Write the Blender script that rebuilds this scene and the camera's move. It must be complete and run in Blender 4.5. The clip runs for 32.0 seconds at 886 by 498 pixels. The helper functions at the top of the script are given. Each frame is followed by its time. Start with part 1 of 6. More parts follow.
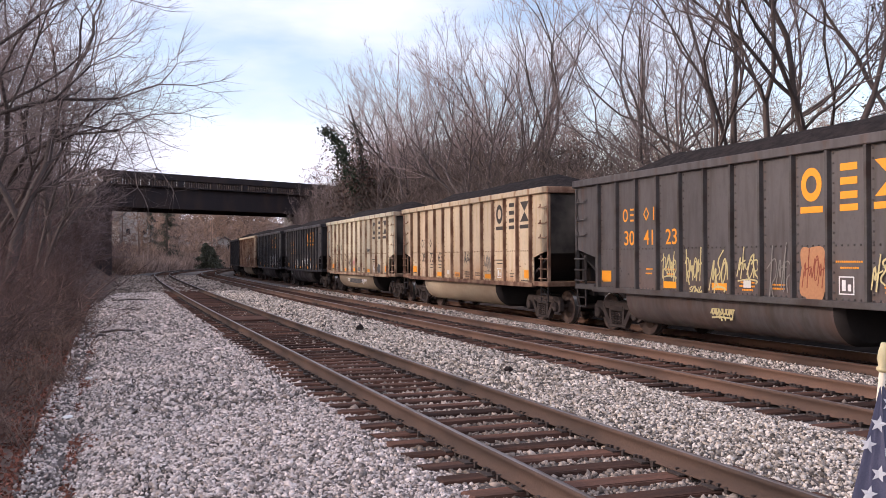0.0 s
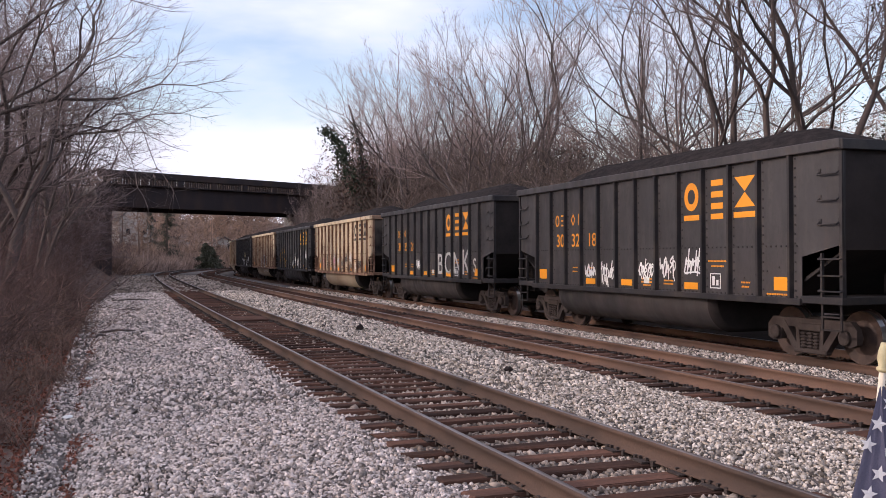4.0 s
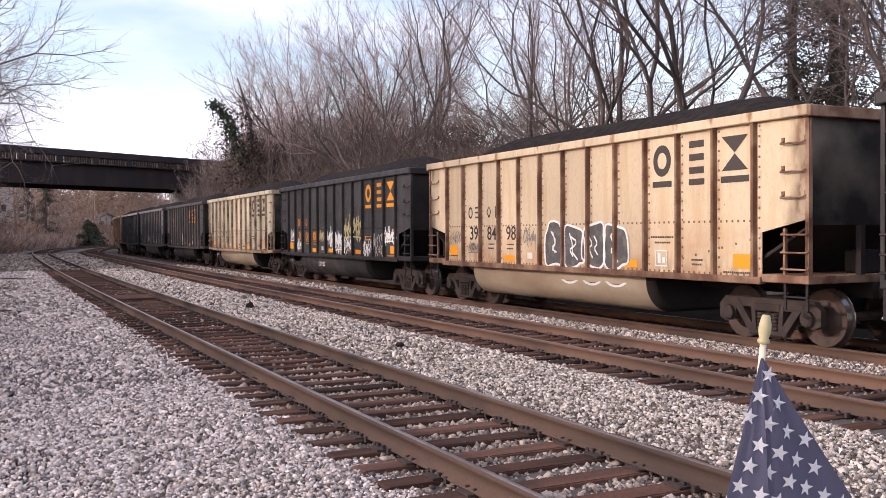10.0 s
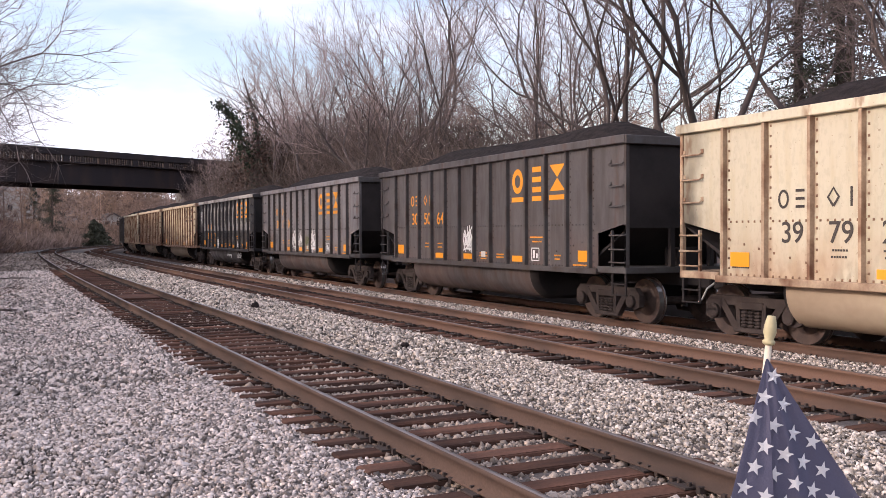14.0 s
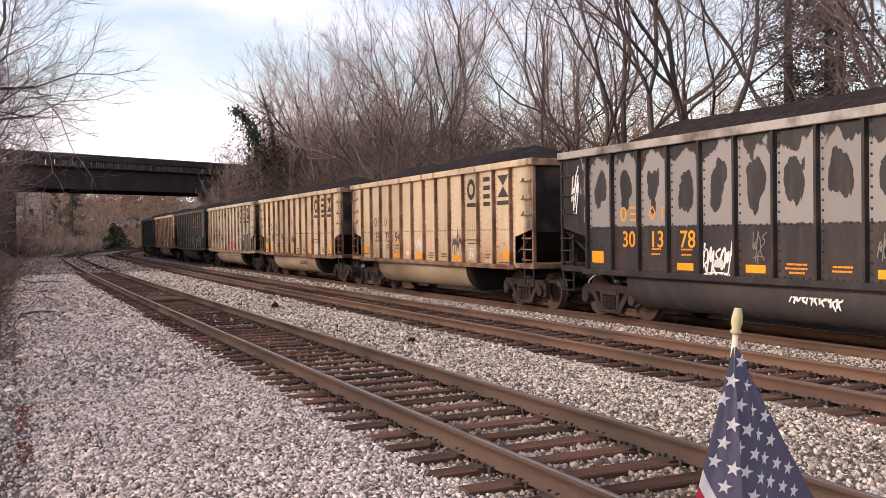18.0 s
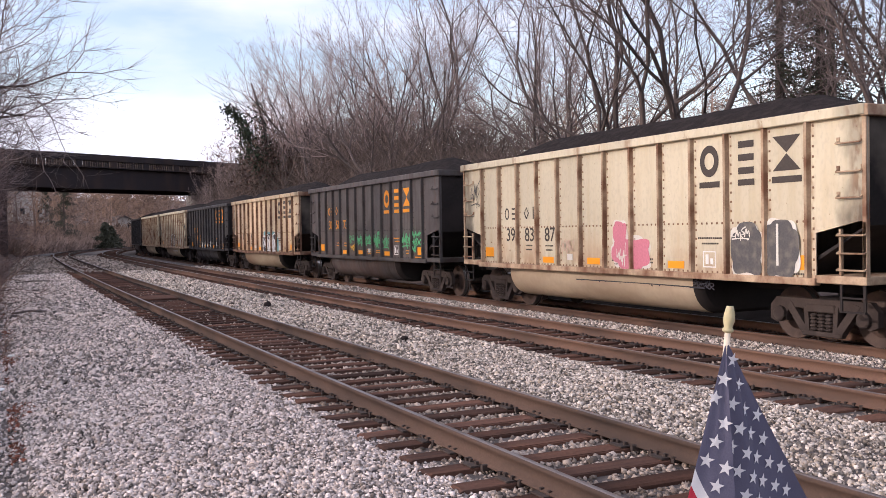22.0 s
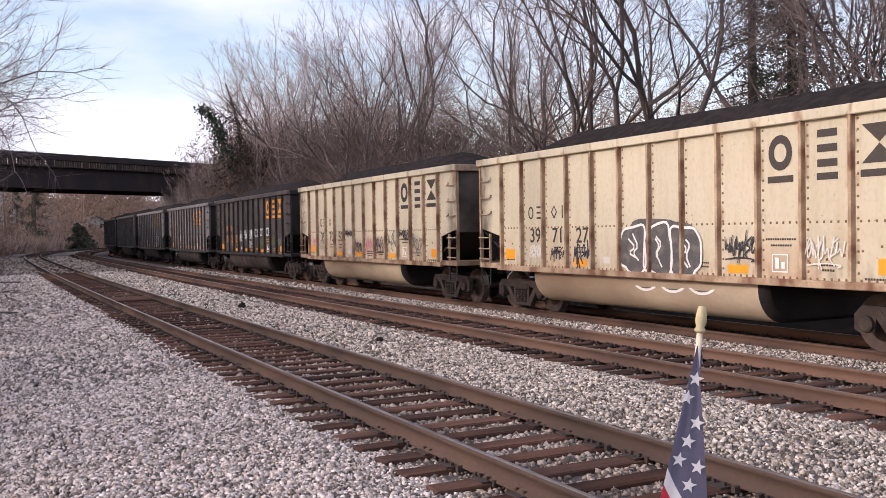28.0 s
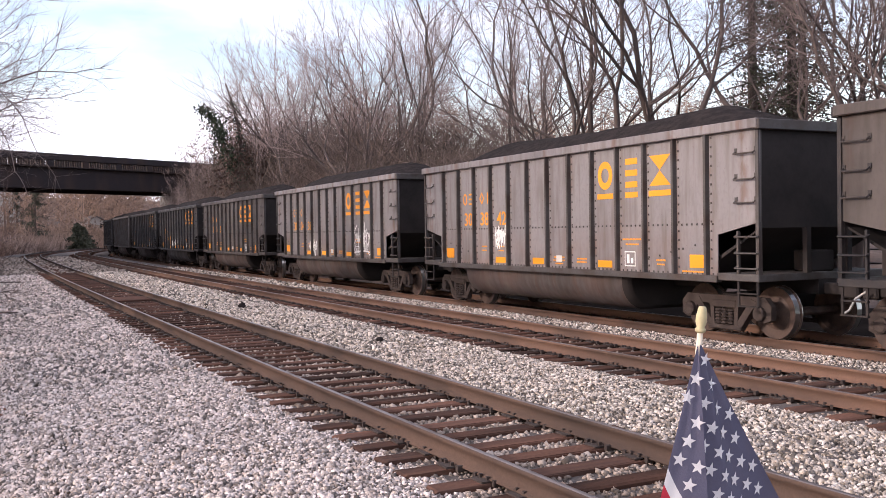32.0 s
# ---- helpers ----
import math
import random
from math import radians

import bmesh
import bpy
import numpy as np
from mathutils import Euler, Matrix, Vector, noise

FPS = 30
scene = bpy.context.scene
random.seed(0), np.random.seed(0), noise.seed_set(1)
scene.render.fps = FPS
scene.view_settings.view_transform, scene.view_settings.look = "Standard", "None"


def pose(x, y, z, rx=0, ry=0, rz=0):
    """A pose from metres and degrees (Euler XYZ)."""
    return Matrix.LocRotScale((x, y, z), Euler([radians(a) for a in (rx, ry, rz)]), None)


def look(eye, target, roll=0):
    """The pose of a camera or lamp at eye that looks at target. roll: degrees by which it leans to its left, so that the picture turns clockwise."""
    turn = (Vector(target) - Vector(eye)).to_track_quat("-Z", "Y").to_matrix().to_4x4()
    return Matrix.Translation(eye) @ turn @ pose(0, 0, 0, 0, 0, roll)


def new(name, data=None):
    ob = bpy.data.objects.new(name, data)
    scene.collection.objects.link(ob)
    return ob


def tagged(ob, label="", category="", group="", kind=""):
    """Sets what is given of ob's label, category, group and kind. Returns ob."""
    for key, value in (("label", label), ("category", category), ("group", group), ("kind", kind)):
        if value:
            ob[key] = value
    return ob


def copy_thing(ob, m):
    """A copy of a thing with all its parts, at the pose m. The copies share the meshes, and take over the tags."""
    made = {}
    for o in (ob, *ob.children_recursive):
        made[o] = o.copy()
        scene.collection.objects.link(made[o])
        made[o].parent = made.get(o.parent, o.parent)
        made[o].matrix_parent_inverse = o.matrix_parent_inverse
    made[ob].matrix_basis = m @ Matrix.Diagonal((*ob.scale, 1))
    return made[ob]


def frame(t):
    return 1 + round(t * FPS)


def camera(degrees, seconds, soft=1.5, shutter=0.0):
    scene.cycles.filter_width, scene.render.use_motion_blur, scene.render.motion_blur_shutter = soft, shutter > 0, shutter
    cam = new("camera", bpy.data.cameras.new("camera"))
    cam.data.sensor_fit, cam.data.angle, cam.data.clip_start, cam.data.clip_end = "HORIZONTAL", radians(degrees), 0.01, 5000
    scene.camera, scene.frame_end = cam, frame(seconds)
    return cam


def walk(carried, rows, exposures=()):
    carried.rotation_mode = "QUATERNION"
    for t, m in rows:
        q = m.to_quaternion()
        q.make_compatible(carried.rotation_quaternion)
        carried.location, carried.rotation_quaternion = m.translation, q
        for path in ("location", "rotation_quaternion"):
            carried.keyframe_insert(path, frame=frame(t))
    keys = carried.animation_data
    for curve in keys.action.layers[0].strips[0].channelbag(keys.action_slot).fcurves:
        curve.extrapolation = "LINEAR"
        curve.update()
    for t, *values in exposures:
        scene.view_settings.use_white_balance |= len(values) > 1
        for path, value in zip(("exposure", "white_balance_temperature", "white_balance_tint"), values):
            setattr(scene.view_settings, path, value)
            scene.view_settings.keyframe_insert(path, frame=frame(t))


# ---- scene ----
cam = camera(50.03, 32.0, soft=0.85)
CAMERA_ROWS = [
    (0, pose(0.232, 0.763, 1.871, 90.484, 0.235, -19.979)),
    (5.5, pose(0.232, 0.763, 1.871, 90.484, 0.235, -19.979)),
    (6, pose(0.232, 0.764, 1.871, 90.480, 0.206, -20.083)),
    (6.5, pose(0.232, 0.765, 1.871, 90.441, 0.261, -20.215)),
    (7, pose(0.232, 0.766, 1.870, 90.458, 0.295, -20.325)),
    (7.5, pose(0.232, 0.766, 1.870, 90.443, 0.319, -20.421)),
    (8, pose(0.232, 0.768, 1.870, 90.462, 0.198, -20.756)),
    (8.5, pose(0.250, 0.776, 1.880, 90.539, 0.310, -24.001)),
    (9, pose(0.250, 0.785, 1.879, 90.581, 0.307, -25.527)),
    (9.5, pose(0.236, 0.747, 1.860, 89.735, 0.332, -25.969)),
    (10, pose(0.247, 0.740, 1.860, 89.058, 0.324, -26.451)),
    (10.5, pose(0.248, 0.740, 1.860, 89.003, 0.381, -26.433)),
    (11, pose(0.248, 0.740, 1.860, 88.981, 0.359, -26.380)),
    (11.5, pose(0.248, 0.740, 1.860, 89.031, 0.319, -26.252)),
    (12, pose(0.248, 0.740, 1.860, 89.038, 0.301, -26.187)),
    (12.5, pose(0.248, 0.740, 1.860, 89.029, 0.331, -26.236)),
    (13, pose(0.248, 0.740, 1.860, 89.071, 0.237, -26.131)),
    (16.5, pose(0.248, 0.740, 1.860, 89.071, 0.237, -26.131)),
    (17, pose(0.137, 0.435, 1.883, 89.091, 0.332, -25.969)),
    (17.5, pose(-0.059, -0.189, 1.927, 89.054, 0.558, -25.599)),
    (18, pose(-0.263, -0.856, 1.962, 89.056, 0.780, -25.196)),
    (19, pose(-0.263, -0.856, 1.962, 89.056, 0.780, -25.196)),
    (19.5, pose(-0.263, -0.857, 1.963, 89.036, 0.701, -25.289)),
    (20, pose(-0.263, -0.857, 1.962, 88.937, 0.789, -25.356)),
    (20.5, pose(-0.263, -0.857, 1.962, 88.937, 0.789, -25.356)),
    (21, pose(-0.263, -0.858, 1.963, 88.920, 0.833, -25.423)),
    (21.5, pose(-0.263, -0.858, 1.963, 88.923, 0.838, -25.444)),
    (22, pose(-0.263, -0.859, 1.963, 88.951, 0.889, -25.640)),
    (22.5, pose(-0.263, -0.862, 1.964, 88.937, 0.872, -26.425)),
    (23, pose(-0.263, -0.864, 1.964, 88.940, 0.912, -27.043)),
    (23.5, pose(-0.262, -0.865, 1.964, 88.973, 0.877, -27.277)),
    (24, pose(-0.263, -0.865, 1.964, 88.987, 0.857, -27.188)),
    (24.5, pose(-0.263, -0.864, 1.964, 88.987, 0.846, -27.124)),
    (32, pose(-0.263, -0.864, 1.964, 88.987, 0.846, -27.124)),
]
walk(cam, CAMERA_ROWS, exposures=[
    (0, -0.07, 6000, 20), (1, -0.17, 6000, 20), (2, -0.25, 6000, 20), (3, -0.29, 6000, 20), (4.5, -0.15, 6000, 20), (6, -0.02, 6000, 20), (7, -0.25, 6000, 20),
    (8, -0.12, 6000, 20), (9, 0.01, 6050, 20), (11, 0.07, 6100, 20), (12, 0.21, 6150, 20), (13, -0.07, 6150, 20), (14, 0.03, 6100, 20), (14.5, 0.07, 6100, 20), (16.5, 0.19, 6750, 20), (17, 0.21, 6750, 20),
    (18, -0.01, 6650, 20), (20, -0.17, 6080, 20), (22, -0.07, 6000, 20), (23, -0.02, 6000, 20), (24, 0.20, 6050, 20), (25, -0.11, 6100, 20), (28, -0.13, 6050, 20),
    (29, -0.13, 6000, 20), (30, -0.03, 6050, 20), (31, 0.27, 6150, 20), (32, 0.23, 6150, 20)])

# ---- world, sun, exposure ----
SUN_ELEV, SUN_AZ = radians(20), radians(-78)      # azimuth from +y towards +x
world = bpy.data.worlds.new("sky")
scene.world = world
world.use_nodes = True
wn, wl = world.node_tree.nodes, world.node_tree.links
wn.clear()
w_out, w_bg = wn.new("ShaderNodeOutputWorld"), wn.new("ShaderNodeBackground")
w_sky = wn.new("ShaderNodeTexSky")
w_sky.sky_type, w_sky.sun_disc = "NISHITA", False
w_sky.sun_elevation, w_sky.sun_rotation = SUN_ELEV, SUN_AZ
w_sky.air_density, w_sky.dust_density = 1.0, 1.5
w_co = wn.new("ShaderNodeTexCoord")
w_map = wn.new("ShaderNodeMapping")
w_map.inputs["Scale"].default_value = (1.0, 1.0, 3.2)
w_map.inputs["Location"].default_value = (2.3, 0.7, 0.35)
w_noise = wn.new("ShaderNodeTexNoise")
w_noise.inputs["Scale"].default_value, w_noise.inputs["Detail"].default_value = 2.1, 6.0
w_ramp = wn.new("ShaderNodeValToRGB")
w_ramp.color_ramp.elements[0].position, w_ramp.color_ramp.elements[1].position = 0.36, 0.54
w_mix = wn.new("ShaderNodeMix")
w_mix.data_type = "RGBA"
w_mix.inputs["B"].default_value = (13.0, 13.0, 13.4, 1)
w_gain = wn.new("ShaderNodeMix")
w_gain.data_type, w_gain.blend_type = "RGBA", "MULTIPLY"
w_gain.inputs["Factor"].default_value = 1.0
w_gain.inputs["B"].default_value = (3.4, 3.0, 2.7, 1)
wl.new(w_co.outputs["Generated"], w_map.inputs["Vector"])
wl.new(w_map.outputs["Vector"], w_noise.inputs["Vector"])
wl.new(w_noise.outputs["Fac"], w_ramp.inputs["Fac"])
w_sep, w_thin, w_cover = wn.new("ShaderNodeSeparateXYZ"), wn.new("ShaderNodeMapRange"), wn.new("ShaderNodeMath")
w_thin.inputs["From Min"].default_value, w_thin.inputs["From Max"].default_value = 0.30, 0.66
w_thin.inputs["To Min"].default_value, w_thin.inputs["To Max"].default_value = 1.0, 0.30
w_cover.operation = "MULTIPLY"
wl.new(w_co.outputs["Generated"], w_sep.inputs["Vector"])
wl.new(w_sep.outputs["X"], w_thin.inputs["Value"])
wl.new(w_ramp.outputs["Color"], w_cover.inputs[0])
wl.new(w_thin.outputs["Result"], w_cover.inputs[1])
wl.new(w_cover.outputs["Value"], w_mix.inputs["Factor"])
wl.new(w_sky.outputs["Color"], w_gain.inputs["A"])
wl.new(w_gain.outputs["Result"], w_mix.inputs["A"])
wl.new(w_mix.outputs["Result"], w_bg.inputs["Color"])
w_bg.inputs["Strength"].default_value = 0.10
wl.new(w_bg.outputs["Background"], w_out.inputs["Surface"])

sun_data = bpy.data.lights.new("sun", "SUN")
sun_data.energy, sun_data.angle, sun_data.color = 2.7, radians(3), (1.0, 0.86, 0.70)
sun = new("sun", sun_data)
sun_from = Vector((math.sin(SUN_AZ) * math.cos(SUN_ELEV), math.cos(SUN_AZ) * math.cos(SUN_ELEV), math.sin(SUN_ELEV)))
sun.matrix_world = look(sun_from * 200, (0, 0, 0))


# ---- materials ----
def mat(name, base, rough=0.85, var=0.25, scale=2.0, fine=30.0, bump=0.15, metal=0.0, second=None, amount=0.5,
        stretch=(1, 1, 1), per_object=0.0, island=0.0, softness=0.12, spec=0.3):
    """A surface with variation at two scales; second: a stain colour that covers about `amount` of it."""
    m = bpy.data.materials.new(name)
    m.use_nodes = True
    n, l = m.node_tree.nodes, m.node_tree.links
    b = n["Principled BSDF"]
    b.inputs["Roughness"].default_value, b.inputs["Metallic"].default_value = rough, metal
    b.inputs["Specular IOR Level"].default_value = spec
    co, mp = n.new("ShaderNodeTexCoord"), n.new("ShaderNodeMapping")
    mp.inputs["Scale"].default_value = stretch
    l.new(co.outputs["Object"], mp.inputs["Vector"])
    info = n.new("ShaderNodeObjectInfo")
    sh = n.new("ShaderNodeVectorMath")
    sh.operation = "MULTIPLY_ADD"
    sh.inputs[1].default_value = (37.0, 53.0, 71.0)
    l.new(info.outputs["Random"], sh.inputs[0])
    l.new(mp.outputs["Vector"], sh.inputs[2])
    big, small = n.new("ShaderNodeTexNoise"), n.new("ShaderNodeTexNoise")
    big.inputs["Scale"].default_value, big.inputs["Detail"].default_value = scale, 5.0
    small.inputs["Scale"].default_value, small.inputs["Detail"].default_value = fine, 3.0
    l.new(sh.outputs["Vector"], big.inputs["Vector"])
    l.new(co.outputs["Object"], small.inputs["Vector"])

    def mixer(kind="MIX"):
        x = n.new("ShaderNodeMix")
        x.data_type, x.blend_type = "RGBA", kind
        return x
    first = mixer()
    lo, hi = [c * (1 - var) for c in base], [min(1, c * (1 + var)) for c in base]
    first.inputs["A"].default_value, first.inputs["B"].default_value = (*lo, 1), (*hi, 1)
    l.new(small.outputs["Fac"], first.inputs["Factor"])
    last = first.outputs["Result"]
    if second:
        ramp = n.new("ShaderNodeValToRGB")
        mid = 0.5 + (0.5 - amount) * 0.5
        ramp.color_ramp.elements[0].position, ramp.color_ramp.elements[1].position = mid - softness, mid + softness
        l.new(big.outputs["Fac"], ramp.inputs["Fac"])
        st = mixer()
        st.inputs["B"].default_value = (*second, 1)
        l.new(last, st.inputs["A"])
        l.new(ramp.outputs["Color"], st.inputs["Factor"])
        last = st.outputs["Result"]
    if per_object or island:
        hsv, rng = n.new("ShaderNodeHueSaturation"), n.new("ShaderNodeMapRange")
        k = per_object or island
        rng.inputs["To Min"].default_value, rng.inputs["To Max"].default_value = 1 - k, 1 + k
        if island:
            geo = n.new("ShaderNodeNewGeometry")
            l.new(geo.outputs["Random Per Island"], rng.inputs["Value"])
        else:
            l.new(info.outputs["Random"], rng.inputs["Value"])
        l.new(rng.outputs["Result"], hsv.inputs["Value"])
        l.new(last, hsv.inputs["Color"])
        last = hsv.outputs["Color"]
    l.new(last, b.inputs["Base Color"])
    if bump:
        bp = n.new("ShaderNodeBump")
        bp.inputs["Strength"].default_value, bp.inputs["Distance"].default_value = bump, 0.02
        l.new(small.outputs["Fac"], bp.inputs["Height"])
        l.new(bp.outputs["Normal"], b.inputs["Normal"])
    return m


def car_paint(name, base, streak, rust, rusty=0.6, sooty=0.8, rough=0.6, over=None, gap=0.939):
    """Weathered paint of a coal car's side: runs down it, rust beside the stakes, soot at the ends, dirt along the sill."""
    m = bpy.data.materials.new(name)
    m.use_nodes = True
    n, l = m.node_tree.nodes, m.node_tree.links
    b = n["Principled BSDF"]
    b.inputs["Specular IOR Level"].default_value = 0.3
    co, info, sep = n.new("ShaderNodeTexCoord"), n.new("ShaderNodeObjectInfo"), n.new("ShaderNodeSeparateXYZ")
    l.new(co.outputs["Object"], sep.inputs["Vector"])

    def calc(op, a, c=None, clamp=False):
        x = n.new("ShaderNodeMath")
        x.operation, x.use_clamp = op, clamp
        for k, v in enumerate((a, c)):
            if v is None:
                continue
            if isinstance(v, (int, float)):
                x.inputs[k].default_value = v
            else:
                l.new(v, x.inputs[k])
        return x.outputs[0]

    def span(v, a, c, lo=0.0, hi=1.0):
        x = n.new("ShaderNodeMapRange")
        x.interpolation_type = "SMOOTHSTEP"
        x.inputs["From Min"].default_value, x.inputs["From Max"].default_value = a, c
        x.inputs["To Min"].default_value, x.inputs["To Max"].default_value = lo, hi
        l.new(v, x.inputs["Value"])
        return x.outputs["Result"]

    def cloud(scale, stretch, detail=5.0, shift=True):
        mp, x = n.new("ShaderNodeMapping"), n.new("ShaderNodeTexNoise")
        mp.inputs["Scale"].default_value = stretch
        l.new(co.outputs["Object"], mp.inputs["Vector"])
        x.inputs["Scale"].default_value, x.inputs["Detail"].default_value = scale, detail
        sh = n.new("ShaderNodeVectorMath")
        sh.operation = "MULTIPLY_ADD"
        sh.inputs[1].default_value = (37.0, 53.0, 71.0)
        l.new(info.outputs["Random"], sh.inputs[0])
        l.new(mp.outputs["Vector"], sh.inputs[2])
        l.new(sh.outputs["Vector"], x.inputs["Vector"])
        return x.outputs["Fac"]

    def blend(under, over, fac):
        x = n.new("ShaderNodeMix")
        x.data_type = "RGBA"
        for key, v in (("A", under), ("B", over)):
            if isinstance(v, tuple):
                x.inputs[key].default_value = (*v, 1)
            else:
                l.new(v, x.inputs[key])
        l.new(fac, x.inputs["Factor"])
        return x.outputs["Result"]
    y, z = sep.outputs["Y"], sep.outputs["Z"]
    c = blend(base, streak, span(cloud(2.2, (1, 2.6, 0.30)), 0.44, 0.70))
    c = blend(c, tuple(k * 0.80 for k in base), calc("MULTIPLY", span(cloud(16, (1, 1, 0.6)), 0.45, 0.7), 0.5))
    if over:                                          # ragged overpaint on the upper part, worn through in blots
        edge = span(calc("ADD", z, calc("MULTIPLY", calc("SUBTRACT", cloud(6, (1, 1, 0.6)), 0.5), 0.12)), 2.03, 2.06)
        rim = span(calc("ADD", z, calc("MULTIPLY", calc("SUBTRACT", cloud(2.2, (1, 1, 0.5)), 0.5), 1.6)), 3.38, 3.42, 1.0, 0.0)
        inside = span(calc("ABSOLUTE", calc("ADD", y, calc("MULTIPLY", calc("SUBTRACT", cloud(2.5, (1, 1, 0.5)), 0.5), 1.4))), 5.75, 5.80, 1.0, 0.0)
        across = calc("DIVIDE", calc("SUBTRACT", calc("PINGPONG", calc("ADD", y, 0.4695 * 201), 0.4695), 0.0), 0.20)
        tall = calc("DIVIDE", calc("SUBTRACT", z, 2.78), 0.40)
        reach = calc("ADD", calc("ADD", calc("MULTIPLY", across, across), calc("MULTIPLY", tall, tall)), calc("MULTIPLY", calc("SUBTRACT", cloud(2.6, (1, 1, 0.6)), 0.5), 5.5))
        c = blend(c, over, calc("MULTIPLY", calc("MULTIPLY", edge, inside), calc("MULTIPLY", rim, span(reach, 1.0, 1.08))))
    near_stake = span(calc("PINGPONG", calc("ADD", y, 100 * gap), gap / 2), 0.02, 0.17, 1.0, 0.0)
    patch = span(cloud(5.5, (1, 1, 0.45)), 0.44, 0.62)
    c = blend(c, rust, calc("MULTIPLY", calc("MULTIPLY", near_stake, patch), rusty))
    c = blend(c, tuple(k * 0.6 for k in rust), calc("MULTIPLY", span(cloud(19, (1, 1, 0.8)), 0.68, 0.73), 0.7 * rusty))
    grime = cloud(1.6, (1, 1.2, 0.8))
    low = calc("MULTIPLY", span(z, 1.05, 1.62, 1.0, 0.0), span(cloud(7, (1, 1, 0.35)), 0.38, 0.62))
    c = blend(c, tuple(k * 0.55 for k in rust), calc("MULTIPLY", low, 0.55 * rusty))
    tint = calc("MULTIPLY", span(z, 1.15, 2.35, 1.0, 0.0), span(cloud(1.1, (1, 0.8, 1.0)), 0.36, 0.66))
    c = blend(c, tuple(min(1.0, k * 1.55) for k in rust), calc("MULTIPLY", tint, 0.62 * rusty))
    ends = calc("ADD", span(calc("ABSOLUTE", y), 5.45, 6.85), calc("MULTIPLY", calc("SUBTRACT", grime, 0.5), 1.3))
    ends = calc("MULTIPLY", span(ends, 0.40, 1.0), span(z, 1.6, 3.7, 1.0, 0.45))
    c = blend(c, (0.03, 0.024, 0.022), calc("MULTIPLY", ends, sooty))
    wn_ = n.new("ShaderNodeTexWhiteNoise")
    wn_.noise_dimensions = "1D"
    l.new(calc("ADD", calc("FLOOR", calc("DIVIDE", calc("ADD", y, 6 * gap), gap)), calc("MULTIPLY", info.outputs["Random"], 91.7)), wn_.inputs["W"])
    hsv = n.new("ShaderNodeHueSaturation")
    tone = calc("ADD", span(wn_.outputs["Value"], 0.0, 1.0, 0.90, 1.04), calc("MULTIPLY", calc("SUBTRACT", info.outputs["Random"], 0.5), 0.16))
    l.new(tone, hsv.inputs["Value"])
    l.new(c, hsv.inputs["Color"])
    l.new(hsv.outputs["Color"], b.inputs["Base Color"])
    l.new(span(grime, 0.3, 0.7, rough - 0.12, rough + 0.15), b.inputs["Roughness"])
    bp = n.new("ShaderNodeBump")
    bp.inputs["Strength"].default_value, bp.inputs["Distance"].default_value = 0.35, 0.05
    l.new(cloud(1.9, (1, 1, 0.7), 2.0), bp.inputs["Height"])
    l.new(bp.outputs["Normal"], b.inputs["Normal"])
    return m


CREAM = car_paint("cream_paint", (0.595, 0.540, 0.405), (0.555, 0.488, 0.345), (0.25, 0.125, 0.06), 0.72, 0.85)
TAN = car_paint("rust_tinged_cream_paint", (0.60, 0.485, 0.335), (0.54, 0.405, 0.250), (0.27, 0.125, 0.055), 0.88, 0.9)
CREAM_TUB = mat("dirty_cream_tub", (0.50, 0.415, 0.30), 0.7, 0.12, 0.5, 9, 0.05, second=(0.20, 0.125, 0.08), amount=0.42, stretch=(1, 0.6, 1.6), per_object=0.12, softness=0.22)
RIVET = mat("rust_stained_rivets", (0.23, 0.14, 0.09), 0.8, 0.3, 3, 30, 0.1)
CREAM_TRIM = mat("rusty_cream_trim", (0.42, 0.31, 0.21), 0.75, 0.3, 2.5, 25, 0.1, second=(0.17, 0.085, 0.05), amount=0.45, stretch=(1, 1, 0.8), per_object=0.15)
TAN_TRIM = mat("rust_brown_trim", (0.30, 0.19, 0.125), 0.75, 0.3, 2.5, 25, 0.1, second=(0.13, 0.062, 0.038), amount=0.55, stretch=(1, 1, 0.8), per_object=0.15)
BLACK = car_paint("black_paint", (0.047, 0.045, 0.048), (0.060, 0.057, 0.058), (0.066, 0.054, 0.050), 0.4, 0.45, 0.5)
BLACK_TRIM = mat("black_trim", (0.022, 0.020, 0.022), 0.55, 0.3, 2, 25, 0.1, second=(0.05, 0.04, 0.036), amount=0.35)
GREY = car_paint("grey_paint", (0.098, 0.088, 0.088), (0.073, 0.062, 0.059), (0.095, 0.055, 0.042), 0.55, 0.7, gap=0.866)
SILVER = car_paint("pale_grey_paint", (0.230, 0.215, 0.220), (0.165, 0.145, 0.138), (0.14, 0.075, 0.05), 0.6, 0.8, gap=0.866)
SOOTY = car_paint("dull_black_paint", (0.043, 0.040, 0.042), (0.056, 0.051, 0.051), (0.066, 0.050, 0.045), 0.4, 0.5, 0.55, gap=0.866)
GREYRAIL = mat("chipped_pale_top_rail", (0.34, 0.32, 0.30), 0.7, 0.2, 1.5, 20, 0.1, second=(0.10, 0.08, 0.07), amount=0.32)
CARDPAPER = mat("off_white_paint", (0.62, 0.60, 0.55), 0.7, 0.12, 3, 20, 0.02)
GREY_TRIM = mat("grey_trim", (0.075, 0.068, 0.066), 0.65, 0.25, 2, 25, 0.1, second=(0.05, 0.035, 0.03), amount=0.4)
PATCH = car_paint("patched_paint", (0.030, 0.029, 0.032), (0.050, 0.045, 0.043), (0.075, 0.045, 0.035), 0.35, 0.4, 0.5, over=(0.25, 0.238, 0.232))
